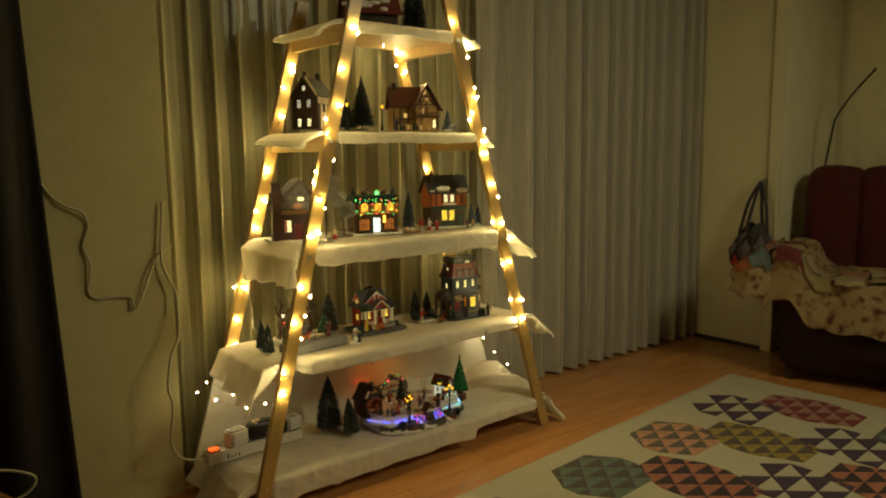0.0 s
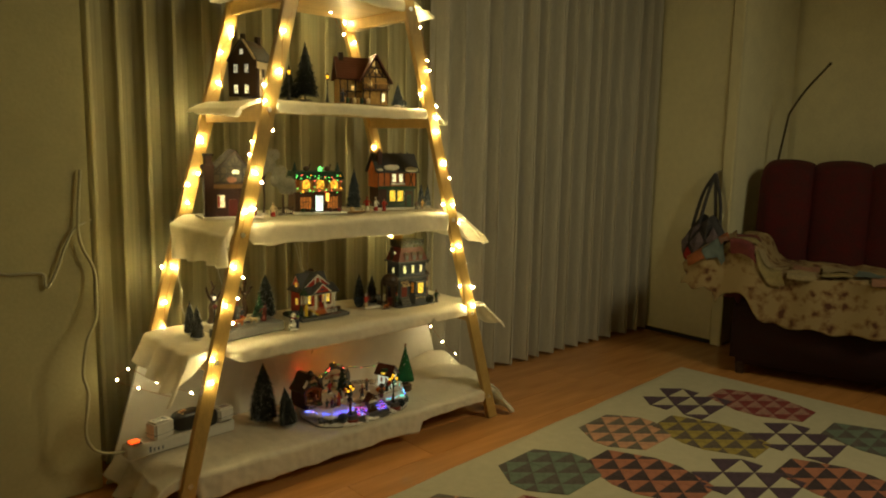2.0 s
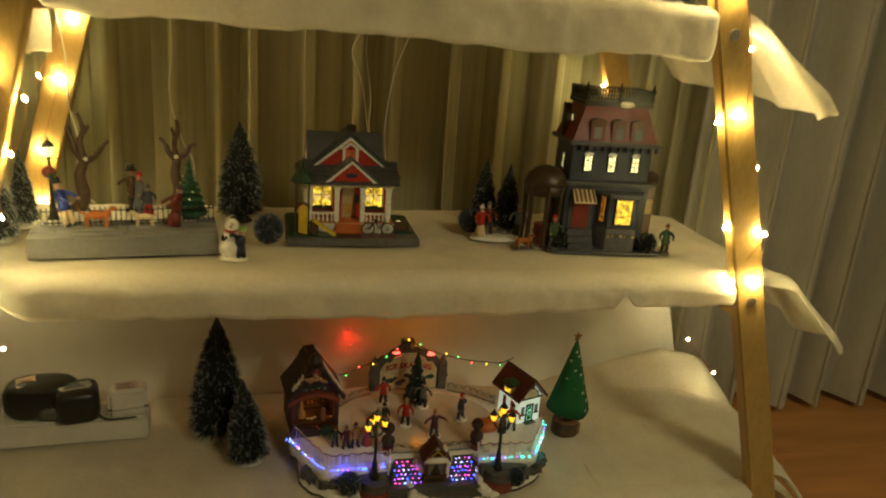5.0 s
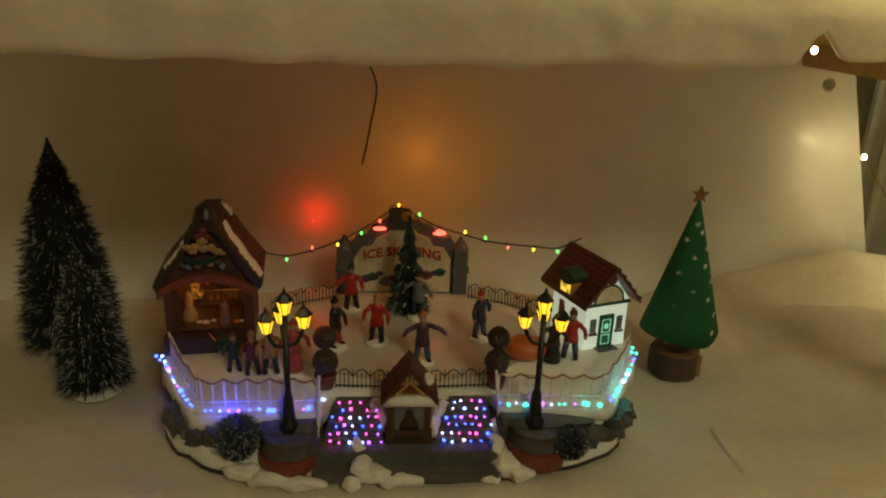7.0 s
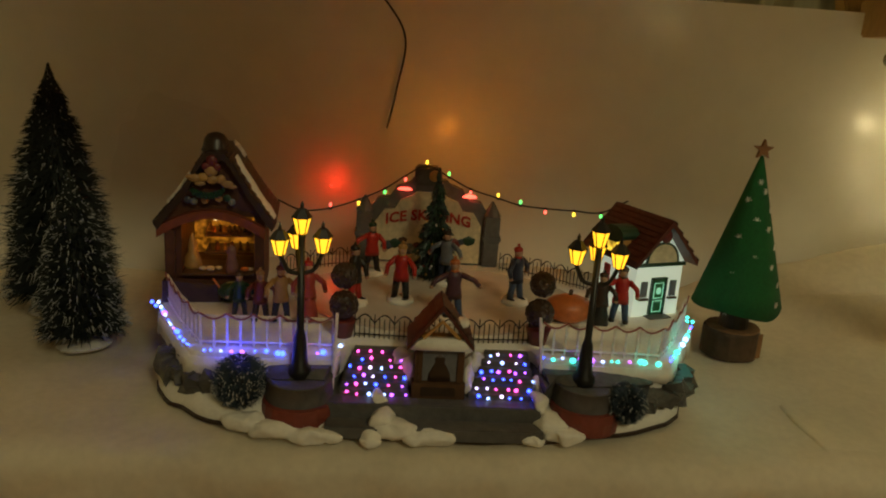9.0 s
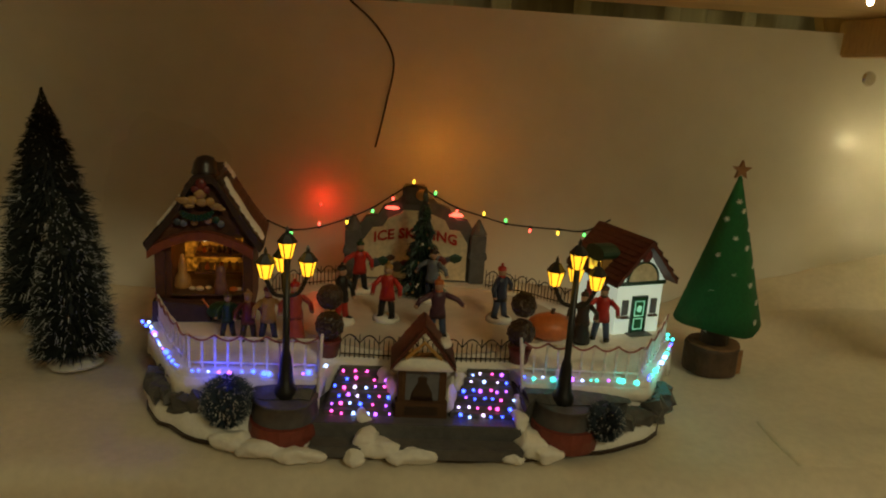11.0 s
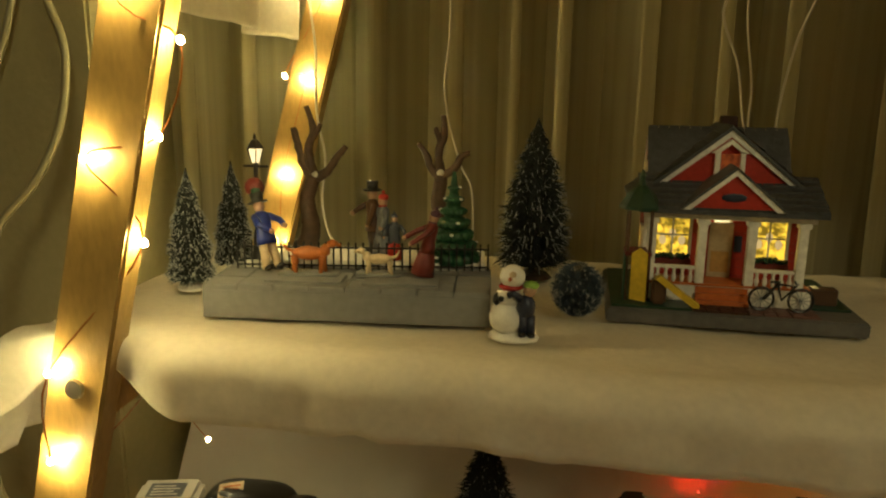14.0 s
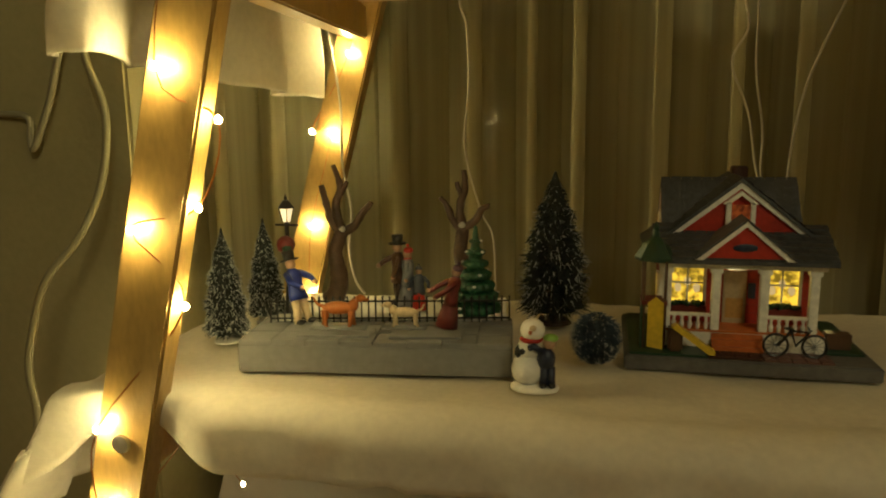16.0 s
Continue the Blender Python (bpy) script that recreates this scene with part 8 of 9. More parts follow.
shingles(bm, 0.0, 0.050, 0.0, 0.125, 0.0828, 0.1588, 9, 13, random.Random(15), Matrix.Translation((-0.096, -0.030, 0)) @ pose(0, 0, 0, 0, 0, 90) @ Matrix.Diagonal((1, -1, 1, 1)))
part("tiles", bm, MAROON, rw)
bm = B()
shingles(bm, -0.021, 0.036, -0.046, 0.06, 0.0745, 0.1675, 9, 10, random.Random(16))
shingles(bm, 0.093, 0.036, -0.046, 0.06, 0.0745, 0.1675, 9, 10, random.Random(17))
part("tiles", bm, MAROON, rf)
part("chimney", box(B(), -0.082, -0.066, 0.01, 0.026, 0.120, 0.172, bevel=0.001), DKBROWN, cl)
mini_window(cl, 0.062, -0.0356, 0.010, 0.038, 0.013, LITWHITE, BROWN, (0, 1), 0.002)
for x, z in ((0.036, 0.105), (0.018, 0.060), (-0.040, 0.045), (-0.060, 0.105), (0.030, 0.128)):
    mini_window(cl, x, -0.0358 if x > -0.01 else -0.0206, z, z + 0.016, 0.012, glow("amber_window", 1.0, 0.62, 0.15, 0.8, (0.3, 0.2, 0.1), 260), BROWN, (1, 1), 0.002) if not (x < 0 and z > 0.1) else None
for k in range(8):
    part("porch_figure", ball(B(), -0.075 + 0.012 * k, -0.045, 0.010, 0.008, 2, 0.8, 0.8, 1.4), (OCHRE, DKGREEN, BROWN, PALE)[k % 4], cl)

fir(pose(1.345, 2.170, Z3), 0.185, 0.050, 51, "wide dark bottle brush fir", NEEDLE, 0.06, False, 2200, bullet=1.3)
fir(pose(1.300, 2.195, Z3), 0.110, 0.034, 52, "dark bottle brush fir standing behind", NEEDLE, 0.08, False, 1400, bullet=1.3)
street_lamp(pose(1.425, 2.165, Z3), 0.088, "small black miniature street lamp glowing yellow", 1)
street_lamp(pose(1.262, 2.130, Z3), 0.088, "small black miniature street lamp glowing yellow", 1)
figurine(pose(1.462, 2.130, Z3, 0, 0, 10), 0.045, NAVY, NAVY, GREYP, "small figurine in dark blue", True, base=None)
fir(pose(1.727, 2.175, Z3), 0.082, 0.026, 53, "small blue green fir with white fluff", NEEDLE_B, 0.25, True, 1100, bullet=1.3)
bush(pose(1.745, 2.165, Z3), 0.012, 54, "small pale blue bristle bush", NEEDLE_B, 0.5)

# ---- top shelf ----
Z4 = LEVELS[4] + 0.010
bn = thing("snowy_cottage", pose(1.385, 2.170, Z4, 0, 0, -20), "low dark cottage with lumps of snow on its roof", "village house", "village houses")
part("wall", box(B(), -0.090, 0.090, -0.04, 0.05, 0.0, 0.048, bevel=0.001), DKBROWN, bn, "dark brown wall")
part("roof", prism(B(), [(0.0, 0.036), (0.062, 0.110), (0.068, 0.110), (0.130, 0.036), (0.124, 0.034), (0.065, 0.102), (0.006, 0.034)], 0.200, Matrix.Translation((-0.1, -0.060, 0)) @ pose(0, 0, 0, 0, 0, 90) @ Matrix.Diagonal((1, -1, 1, 1))), DKRED, bn, "dark plum tiled roof")
part("end_gable", prism(B(), [(0.012, 0.046), (0.065, 0.104), (0.118, 0.046)], 0.180, Matrix.Translation((-0.09, -0.060, 0)) @ pose(0, 0, 0, 0, 0, 90) @ Matrix.Diagonal((1, -1, 1, 1))), DKBROWN, bn)
rng = random.Random(61)
for k in range(12):
    t = rng.random()
    bm = ball(B(), rng.uniform(-0.09, 0.09), -0.060 + 0.062 * t, 0.0385 + 0.074 * t, 1, 2, rng.uniform(0.012, 0.026), 0.010, 0.008)
    part("roof_snow", bm, SNOW, bn, "lump of snow on the roof", True)
part("chimney", box(B(), -0.05, -0.034, 0.0, 0.016, 0.09, 0.135, bevel=0.001), BRICK, bn)
fir(pose(1.555, 2.170, Z4), 0.165, 0.036, 62, "dark bottle brush fir on the top shelf", NEEDLE, 0.05, False, 1500)
fir(pose(1.608, 2.190, Z4), 0.185, 0.034, 63, "dark bottle brush fir on the top shelf", NEEDLE, 0.05, False, 1500)

# ---- quilt on the floor ----
QM = pose(3.324, 1.896, 0, 0, 0, 4)


def quilt_sheet(u, v):
    x, y = -3.2 * u, -2.4 * v
    edge = min(min(u, 1 - u) * 3.2, min(v, 1 - v) * 2.4)
    return (x + 0.006 * wob(y, 1, 0, 4), y + 0.006 * wob(x, 2, 0, 4), 0.0065 * min(edge / 0.008, 1) + 0.0025 * wob(x, y, 4, 5) * min(edge / 0.05, 1) + 0.0006 * wob(x, y, 9, 40) + 0.001)


qs = sheet(160, 120, quilt_sheet)
quilt = thing("quilt", QM, "cream patchwork quilt with rings of triangles spread on the floor", "quilt")
part("quilt_top", qs, QUILT, quilt, "cream cotton ground with fine quilting", True)
PLUM = mat("plum_cotton", (0.060, 0.035, 0.060), 0.95, 0.3, 260, 0.4)
FAB = {
    "plum": (PLUM, QUILT),
    "red": (mat("red_cotton", (0.17, 0.028, 0.030), 0.95, 0.35, 260, 0.4), mat("red_print", (0.30, 0.16, 0.13), 0.95, 0.4, 260, 0.4)),
    "olive": (mat("olive_cotton", (0.28, 0.21, 0.05), 0.95, 0.3, 260, 0.4), mat("olive_print", (0.10, 0.075, 0.06), 0.95, 0.4, 260, 0.4)),
    "pink": (mat("pink_cotton", (0.46, 0.24, 0.15), 0.95, 0.25, 260, 0.4), mat("pink_print", (0.12, 0.10, 0.085), 0.95, 0.4, 260, 0.4)),
    "salmon": (mat("salmon_cotton", (0.34, 0.13, 0.08), 0.95, 0.25, 260, 0.4), mat("salmon_print", (0.045, 0.028, 0.035), 0.95, 0.4, 260, 0.4)),
    "teal": (mat("teal_cotton", (0.12, 0.155, 0.125), 0.95, 0.25, 260, 0.4), mat("teal_print", (0.085, 0.075, 0.07), 0.95, 0.4, 260, 0.4)),
}


def on_quilt(x, y):
    return (x, y, quilt_sheet(-x / 3.2, -y / 2.4)[2])


rest = {}


def cut(poly, a, b, c):
    """What is left of a polygon where a x + b y <= c."""
    out = []
    for p, q in zip(poly, poly[1:] + poly[:1]):
        d, e = c - a * p[0] - b * p[1], c - a * q[0] - b * q[1]
        if d >= 0:
            out.append(p)
        if d * e < 0:
            t = d / (d - e)
            out.append((p[0] + (q[0] - p[0]) * t, p[1] + (q[1] - p[1]) * t))
    return out


def sewn(poly):
    """One sewn patch, a little proud of the ground."""
    mx, my = sum(p[0] for p in poly) / len(poly), sum(p[1] for p in poly) / len(poly)
    vs = [(mx + (x - mx) * 0.985, my + (y - my) * 0.985, 0.0024) for x, y in poly] + [(x, y, -0.0006) for x, y in poly]
    n = len(poly)
    return vs, [tuple(range(n))] + [(n + k, n + (k + 1) % n, (k + 1) % n, k) for k in range(n)]


patch_meshes = {}


def triangle_patch(cx, cy, kind, nx, ny, size, hexed, single):
    """A block of small sewn triangles, darks on lights, cut to a hexagon when it is a ring's side."""
    dark, light = FAB[kind]
    h, wx, wy = size / 2, nx * size / 2, ny * size / 2
    corners = [(-h, -h), (h, -h), (h, h), (-h, h)]
    for i in range(nx):
        for j in range(ny):
            x0, y0 = (i - nx / 2 + 0.5) * size, (j - ny / 2 + 0.5) * size
            odd = (i + j) % 2
            for way, stuff in ((0 if odd else 1, dark), (2 if odd else 3, light)):
                if stuff is QUILT:
                    continue
                whole = [corners[k] for k in ((0, 1, 2), (0, 1, 3), (0, 2, 3), (1, 2, 3))[way]]
                poly = whole
                if hexed:
                    for sx, sy in ((1, 1), (1, -1), (-1, 1), (-1, -1)):
                        poly = cut(poly, sx / wx, 0.55 * sy / wy, 1.12 - sx * x0 / wx - 0.55 * sy * y0 / wy) if poly else poly
                if len(poly) < 3:
                    continue
                place = Vector(on_quilt(cx + x0, cy + y0))
                vs, fs = sewn(poly)
                if single:
                    key = (size, way, stuff.name) if poly == whole else (size, way, stuff.name, nx, i, j)
                    if key not in patch_meshes:
                        me = bpy.data.meshes.new("patch")
                        me.from_pydata(vs, [], fs)
                        me.materials.append(stuff)
                        patch_meshes[key] = me
                    ob = new("patch", patch_meshes[key])
                    ob.parent = quilt
                    ob.location = place
                else:
                    av, af = rest.setdefault(stuff.name, ([], []))
                    n = len(av)
                    av += [tuple(Vector(v) + place) for v in vs]
                    af += [tuple(n + k for k in f) for f in fs]


GX, GY = 0.2425, 0.243
prints = ("red", "olive", "salmon", "teal", "pink")
known = {(1, -1): "red", (-1, -1): "olive", (-3, -1): "salmon", (0, 0): "plum", (-2, 0): "pink", (-4, 0): "teal", (0, -2): "plum", (-2, -2): "plum"}
for i in range(-9, 2):
    for j in range(-8, 1):
        cy = -0.245 + j * GY
        cx = -0.515 + i * GX + 0.15 * (cy + 0.49)
        if not (-3.05 < cx < -0.16 and -2.2 < cy < -0.05) or (i + j) % 2:
            continue
        k = known.get((i, j), prints[(i * 3 + j * 5) % 5] if i % 2 else ("plum" if (i // 2 + j) % 2 == 0 else prints[(i + j * 3) % 5]))
        if k == "plum":
            triangle_patch(cx, cy, k, 4, 4, 0.075, False, (i, j) in known)
        elif i % 2:
            triangle_patch(cx, cy, k, 5, 7, 0.0565, True, (i, j) in known)
        else:
            triangle_patch(cx, cy, k, 6, 5, 0.0565, True, (i, j) in known)
for n, (vs, fs) in rest.items():
    tagged(raw("patch_field", vs, fs, MATS[n], quilt), "", "", "", "stuff")

# ---- armchair with patchwork blanket ----
chair = thing("armchair", pose(3.90, 1.44, 0, 0, 0, -72), "dark red velvet channel-back armchair draped with patchwork blanket", "armchair")
bm = B()
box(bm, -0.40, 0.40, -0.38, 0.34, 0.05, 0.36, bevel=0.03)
# darker copy of the chair's velvet; the shade low down is in the colour
part("seat_base", bm, mat("shaded_red_velvet", (0.020, 0.002, 0.002), 0.9, 0.35, 120, 0.3), chair, "red upholstered base in a shaded tone", True)


def back_form(u, v):
    """The back's padding: three broad upright channels with a scalloped top, rolled over behind."""
    x = -0.40 + 0.80 * u
    c = abs(math.sin(math.pi * (u * 3)))
    puff = 0.050 * c ** 0.45
    end = min(u, 1 - u) / 0.08
    rim = math.sqrt(max(1 - (1 - min(end, 1)) ** 2, 0))
    top = 0.93 + 0.075 * rim + 0.030 * c ** 0.5
    if v < 0.6:
        t = v / 0.6
        z, y = 0.36 + (top - 0.06 - 0.36) * t, -0.04 - puff * rim
    else:
        a = (v - 0.6) / 0.4 * math.pi
        z, y = top - 0.06 + 0.06 * math.sin(a), 0.07 - (0.11 + puff * rim) * math.cos(a) * (1 if a < math.pi / 2 else 0.9)
    y = 0.07 + (y - 0.07) * (0.35 + 0.65 * rim)
    return (x, y + 0.22 + 0.10 * (z - 0.36), z)


back = part("backrest", sheet(90, 40, back_form), VELVET, chair, "padded channel back with scalloped top", True)
part("back_panel", box(B(), -0.385, 0.385, 0.29, 0.335, 0.10, 0.90, pose(0, 0, 0, -4)), VELVET, chair)
for s in (-1, 1):
    part("armrest", box(B(), s * 0.38 - 0.075, s * 0.38 + 0.075, -0.36, 0.28, 0.3, 0.60, bevel=0.06), VELVET, chair, "", True)
    for y in (-0.33, 0.28):
        part("leg", cyl(B(), s * 0.35, y, 0, 0.06, 0.02, 0.026, 10), DKBROWN, chair)
part("seat_cushion", box(B(), -0.31, 0.31, -0.37, 0.18, 0.35, 0.48, bevel=0.05), VELVET, chair, "", True)


def chair_cover(u, v):
    """A blanket over the arm and the seat, hanging at the front and at the side."""
    s, t = -0.72 + 1.28 * u, 0.22 - 0.86 * v
    x, y, z = s, t, 0.50
    arm = math.exp(-((s + 0.38) / 0.10) ** 4)
    z += 0.135 * arm
    if s > 0.30:
        z += 0.13 * min((s - 0.30) / 0.06, 1)
    if s < -0.47:
        d = -0.47 - s
        x, z = -0.475 - 0.62 * d, 0.630 - d * 0.45
    if t < -0.39:
        d = -0.39 - t
        y = -0.41 - 0.10 * d
        z -= (d * 0.95 + 0.008 * max(d, 0) / 0.25 * math.sin(s * 38)) * (1 if s > -0.47 else 1 - 2.2 * (-0.47 - s))
    w = 0.014 * wob(s, t, 3, 6) + 0.010 * wob(s, t, 8, 14)
    return (x + 0.5 * w + 0.012 * math.sin(t * 22), y + 0.014 * math.sin(s * 24) * (1 if t < -0.39 else 0.2), z + w + 0.012)


def patchwork(name, cols, scale):
    """Printed cotton squares: small flowers and spots on a pale ground."""
    m = mat(name, cols[0], 0.95, 0.15, 200, 0.4)
    nt = m.node_tree
    b = nt.nodes["Principled BSDF"]
    co = nt.nodes.new("ShaderNodeTexCoord")
    vo = nt.nodes.new("ShaderNodeTexVoronoi")
    vo.inputs["Scale"].default_value = scale
    nt.links.new(co.outputs["Object"], vo.inputs["Vector"])
    no = nt.nodes.new("ShaderNodeTexNoise")
    no.inputs["Scale"].default_value = scale * 1.7
    nt.links.new(co.outputs["Object"], no.inputs["Vector"])
    ramp = nt.nodes.new("ShaderNodeValToRGB")
    e = ramp.color_ramp.elements
    e[0].position, e[0].color = 0.43, (*cols[1], 1)
    e[1].position, e[1].color = 0.62, (*cols[0], 1)
    x = ramp.color_ramp.elements.new(0.5)
    x.color = (*cols[2], 1)
    add = nt.nodes.new("ShaderNodeMath")
    add.operation = "MULTIPLY_ADD"
    add.inputs[1].default_value, add.inputs[2].default_value = 0.35, 0.12
    nt.links.new(vo.outputs["Distance"], add.inputs[0])
    mx = nt.nodes.new("ShaderNodeMath")
    mx.operation = "ADD"
    nt.links.new(add.outputs[0], mx.inputs[0])
    sc = nt.nodes.new("ShaderNodeMath")
    sc.operation = "MULTIPLY"
    sc.inputs[1].default_value = 0.6
    nt.links.new(no.outputs[0], sc.inputs[0])
    nt.links.new(sc.outputs[0], mx.inputs[1])
    nt.links.new(mx.outputs[0], ramp.inputs[0])
    nt.links.new(ramp.outputs[0], b.inputs["Base Color"])
    return m


FLORAL = patchwork("floral_cotton", ((0.30, 0.215, 0.105), (0.085, 0.030, 0.017), (0.20, 0.115, 0.050)), 19.0)
cover = thing("patchwork_blanket", chair.matrix_basis.copy(), "pale floral patchwork blanket thrown over the armchair", "blanket")
cv = part("blanket_cloth", sheet(110, 80, chair_cover), FLORAL, cover, "cream and brown floral cotton", True)
so = cv.modifiers.new("thick", "SOLIDIFY")
so.thickness, so.offset = 0.010, 1.0
rng = random.Random(77)
SQ = [mat("square_" + n, c, 0.95, 0.3, 200, 0.4) for n, c in (("orange", (0.27, 0.085, 0.03)), ("blue", (0.10, 0.125, 0.12)), ("wine", (0.13, 0.025, 0.025)), ("straw", (0.25, 0.19, 0.08)), ("rose", (0.25, 0.12, 0.075)), ("sand", (0.29, 0.22, 0.12)))]
n = 0
for (u0, v0, c) in ((0.03, 0.66, 0), (0.125, 0.67, 1), (0.235, 0.66, 2), (0.33, 0.66, 3), (0.03, 0.52, 5), (0.125, 0.53, 4), (0.225, 0.53, 3), (0.33, 0.52, 5), (0.03, 0.38, 3), (0.125, 0.38, 0), (0.225, 0.38, 2), (0.43, 0.42, 4), (0.53, 0.40, 5), (0.44, 0.60, 5), (0.55, 0.58, 3), (0.64, 0.46, 1), (0.70, 0.60, 4), (0.80, 0.5, 5)):
    pm = sheet(8, 8, lambda a, b: tuple(Vector(chair_cover(u0 + 0.09 * a, v0 + 0.13 * b)) + Vector((-0.004, -0.017, 0.015))))
    part("blanket_square", pm, SQ[c], cover, "plain cotton patch square", True)

# ---- hanging crochet bag ----
BAGG = mat("grey_yarn", (0.055, 0.052, 0.060), 0.95, 0.3, 220, 0.6)
BAGR = mat("red_yarn", (0.32, 0.025, 0.018), 0.95, 0.3, 220, 0.6)
BAGL = mat("mauve_yarn", (0.13, 0.10, 0.12), 0.95, 0.3, 220, 0.6)
bag = thing("crochet_bag", pose(XR - 0.064, 2.078, 0.442) @ Matrix.Scale(1.12, 4), "dark grey and red crocheted bag hanging on the cupboard", "bag")


def bag_form(a, t):
    r = 0.128 * math.sin(math.pi * (0.10 + 0.80 * t)) ** 0.6 * (1.04 - 0.38 * t)
    return Vector((0.42 * r * math.cos(a), r * math.sin(a) * 1.05 - 0.02 * t, 0.235 * t + 0.02 * math.sin(2 * a) * t))


bm = B()
rows = [[bm.verts.new(bag_form(2 * math.pi * k / 32, j / 16)) for k in range(32)] for j in range(17)]
for a, b in zip(rows, rows[1:]):
    for k in range(32):
        bm.faces.new((a[k], a[(k + 1) % 32], b[(k + 1) % 32], b[k]))
bm.faces.new(rows[0][::-1])
part("bag_body", bm, BAGG, bag, "dark grey yarn body", True)
for ang, t0, c in ((150, 0.20, 1), (195, 0.18, 1), (235, 0.22, 1), (172, 0.52, 2), (212, 0.55, 2), (250, 0.50, 2), (130, 0.52, 2), (192, 0.85, 0), (150, 0.85, 2)):
    a0 = math.radians(ang)
    bm = B()
    q = []
    for da, dt in ((0, -0.24), (0.36, 0), (0, 0.24), (-0.36, 0)):
        p = bag_form(a0 + da, min(max(t0 + dt, 0.02), 0.98))
        q.append((p, p * 1.0 + Vector((0.012 * math.cos(a0), 0.012 * math.sin(a0), 0))))
    mid = bag_form(a0, t0) + Vector((0.020 * math.cos(a0), 0.020 * math.sin(a0), 0))
    vs = [bm.verts.new(o) for _, o in q]
    vm = bm.verts.new(mid)
    for k in range(4):
        bm.faces.new((vs[k], vs[(k + 1) % 4], vm))
    part("granny_square", bm, (BAGG, BAGR, BAGL)[c], bag, ("dark grey", "bright red", "mauve grey")[c] + " crochet square")
for pts in ([(-0.01, 0.058, 0.19), (-0.005, 0.015, 0.36), (0.0, -0.040, 0.455)], [(-0.02, 0.02, 0.20), (-0.015, -0.015, 0.36), (0.0, -0.040, 0.455)], [(-0.01, -0.085, 0.19), (-0.005, -0.075, 0.32), (0.0, -0.040, 0.455)], [(0.01, -0.05, 0.20), (0.0, -0.045, 0.36), (0.0, -0.040, 0.455)]):
    part("strap", tube(B(), smooth_path(pts, 6), 0.008, 8), BAGG, bag, "dark yarn strap", True)
part("hook", tube(B(), smooth_path([(0.055, -0.040, 0.468), (0.02, -0.040, 0.463), (0.0, -0.040, 0.450), (-0.004, -0.040, 0.463)], 5), 0.003, 6), STEEL, bag)

# ---- bent floor lamp behind the chair ----
fl = thing("floor_lamp", pose(4.24, 1.90, 0), "thin dark metal floor lamp with bent arm", "floor lamp")
DARKM = mat("dark_metal", (0.09, 0.07, 0.05), 0.45, 0.2, 90, 0.1, metal=0.7)
part("pole", tube(B(), [(0, 0, 0.02), (-0.01, 0.0, 0.6), (-0.03, -0.01, 1.02), (-0.045, -0.055, 1.28)], 0.0062, 8), DARKM, fl)
part("arm", tube(B(), smooth_path([(-0.045, -0.055, 1.28), (-0.057, -0.135, 1.40), (-0.075, -0.255, 1.53)], 5), 0.0058, 8), DARKM, fl)
part("tip", cyl(B(), 0, 0, -0.010, 0.010, 0.007, 0.007, 10, Matrix.Translation((-0.075, -0.255, 1.53)) @ pose(0, 0, 0, 40)), DARKM, fl)
part("foot", lathe(B(), [(0.13, 0), (0.13, 0.012), (0.03, 0.022), (0.01, 0.03)], 24), DARKM, fl)

# ---- dark drape and wooden chair at the pier ----


def dark_drape(u, v):
    x = -1.3 + (1.615 + 0.085 * v) * u
    z = 2.46 - 2.44 * v
    return (x, 2.255 + 0.028 * math.sin(x * 42 + 2 * wob(x, 1, 0, 3)) * (0.6 + 0.4 * v), z)


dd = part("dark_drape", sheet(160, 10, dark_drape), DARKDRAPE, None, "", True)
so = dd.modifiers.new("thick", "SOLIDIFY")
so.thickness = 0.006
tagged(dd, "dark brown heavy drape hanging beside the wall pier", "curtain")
wc = thing("wooden_chair", pose(0.080, 1.72, 0, 0, 0, 20), "warm brown wooden chair with curved back posts", "chair")
part("seat", box(B(), -0.36, 0.05, -0.25, 0.17, 0.42, 0.455, bevel=0.012), OAK, wc)
for x in (-0.33, 0.085):
    part("back_post", tube(B(), smooth_path([(x - 0.02, 0.16, 0.0), (x + 0.0, 0.155, 0.25), (x + 0.03, 0.15, 0.42), (x + 0.015, 0.16, 0.56), (x + 0.05, 0.18, 0.70), (x + 0.06, 0.20, 0.80), (x + 0.01, 0.22, 0.90)], 8), 0.021, 10, 0.018), OAK, wc, "curved carved back post", True)
    part("leg", tube(B(), smooth_path([(x, -0.21, 0.43), (x + 0.02, -0.215, 0.25), (x, -0.22, 0.0)], 6), 0.022, 8, 0.016), OAK, wc, "", True)
for z in (0.60, 0.72, 0.85):
    part("back_rail", tube(B(), smooth_path([(-0.31, 0.185, z), (-0.12, 0.215, z + 0.02), (0.105, 0.185, z)], 6), 0.016, 8), OAK, wc, "", True)
tagged(part("cable_loop", tube(B(), smooth_path([(0.04, 1.90, 0.38), (0.15, 1.90, 0.41), (0.235, 1.90, 0.375), (0.215, 1.90, 0.335), (0.13, 1.90, 0.325), (0.03, 1.90, 0.36)], 8), 0.0035, 6), GREYCABLE, None, "", True), "loop of pale grey cable hanging by the chair", "cable")

# ---- cables on the pier and behind the shelves ----


def cable(label, pts, r, material, stick=None):
    c = part("cable", tube(B(), smooth_path(pts, 8), r, 6), material, None, "", True)
    return tagged(c, label, "cable")


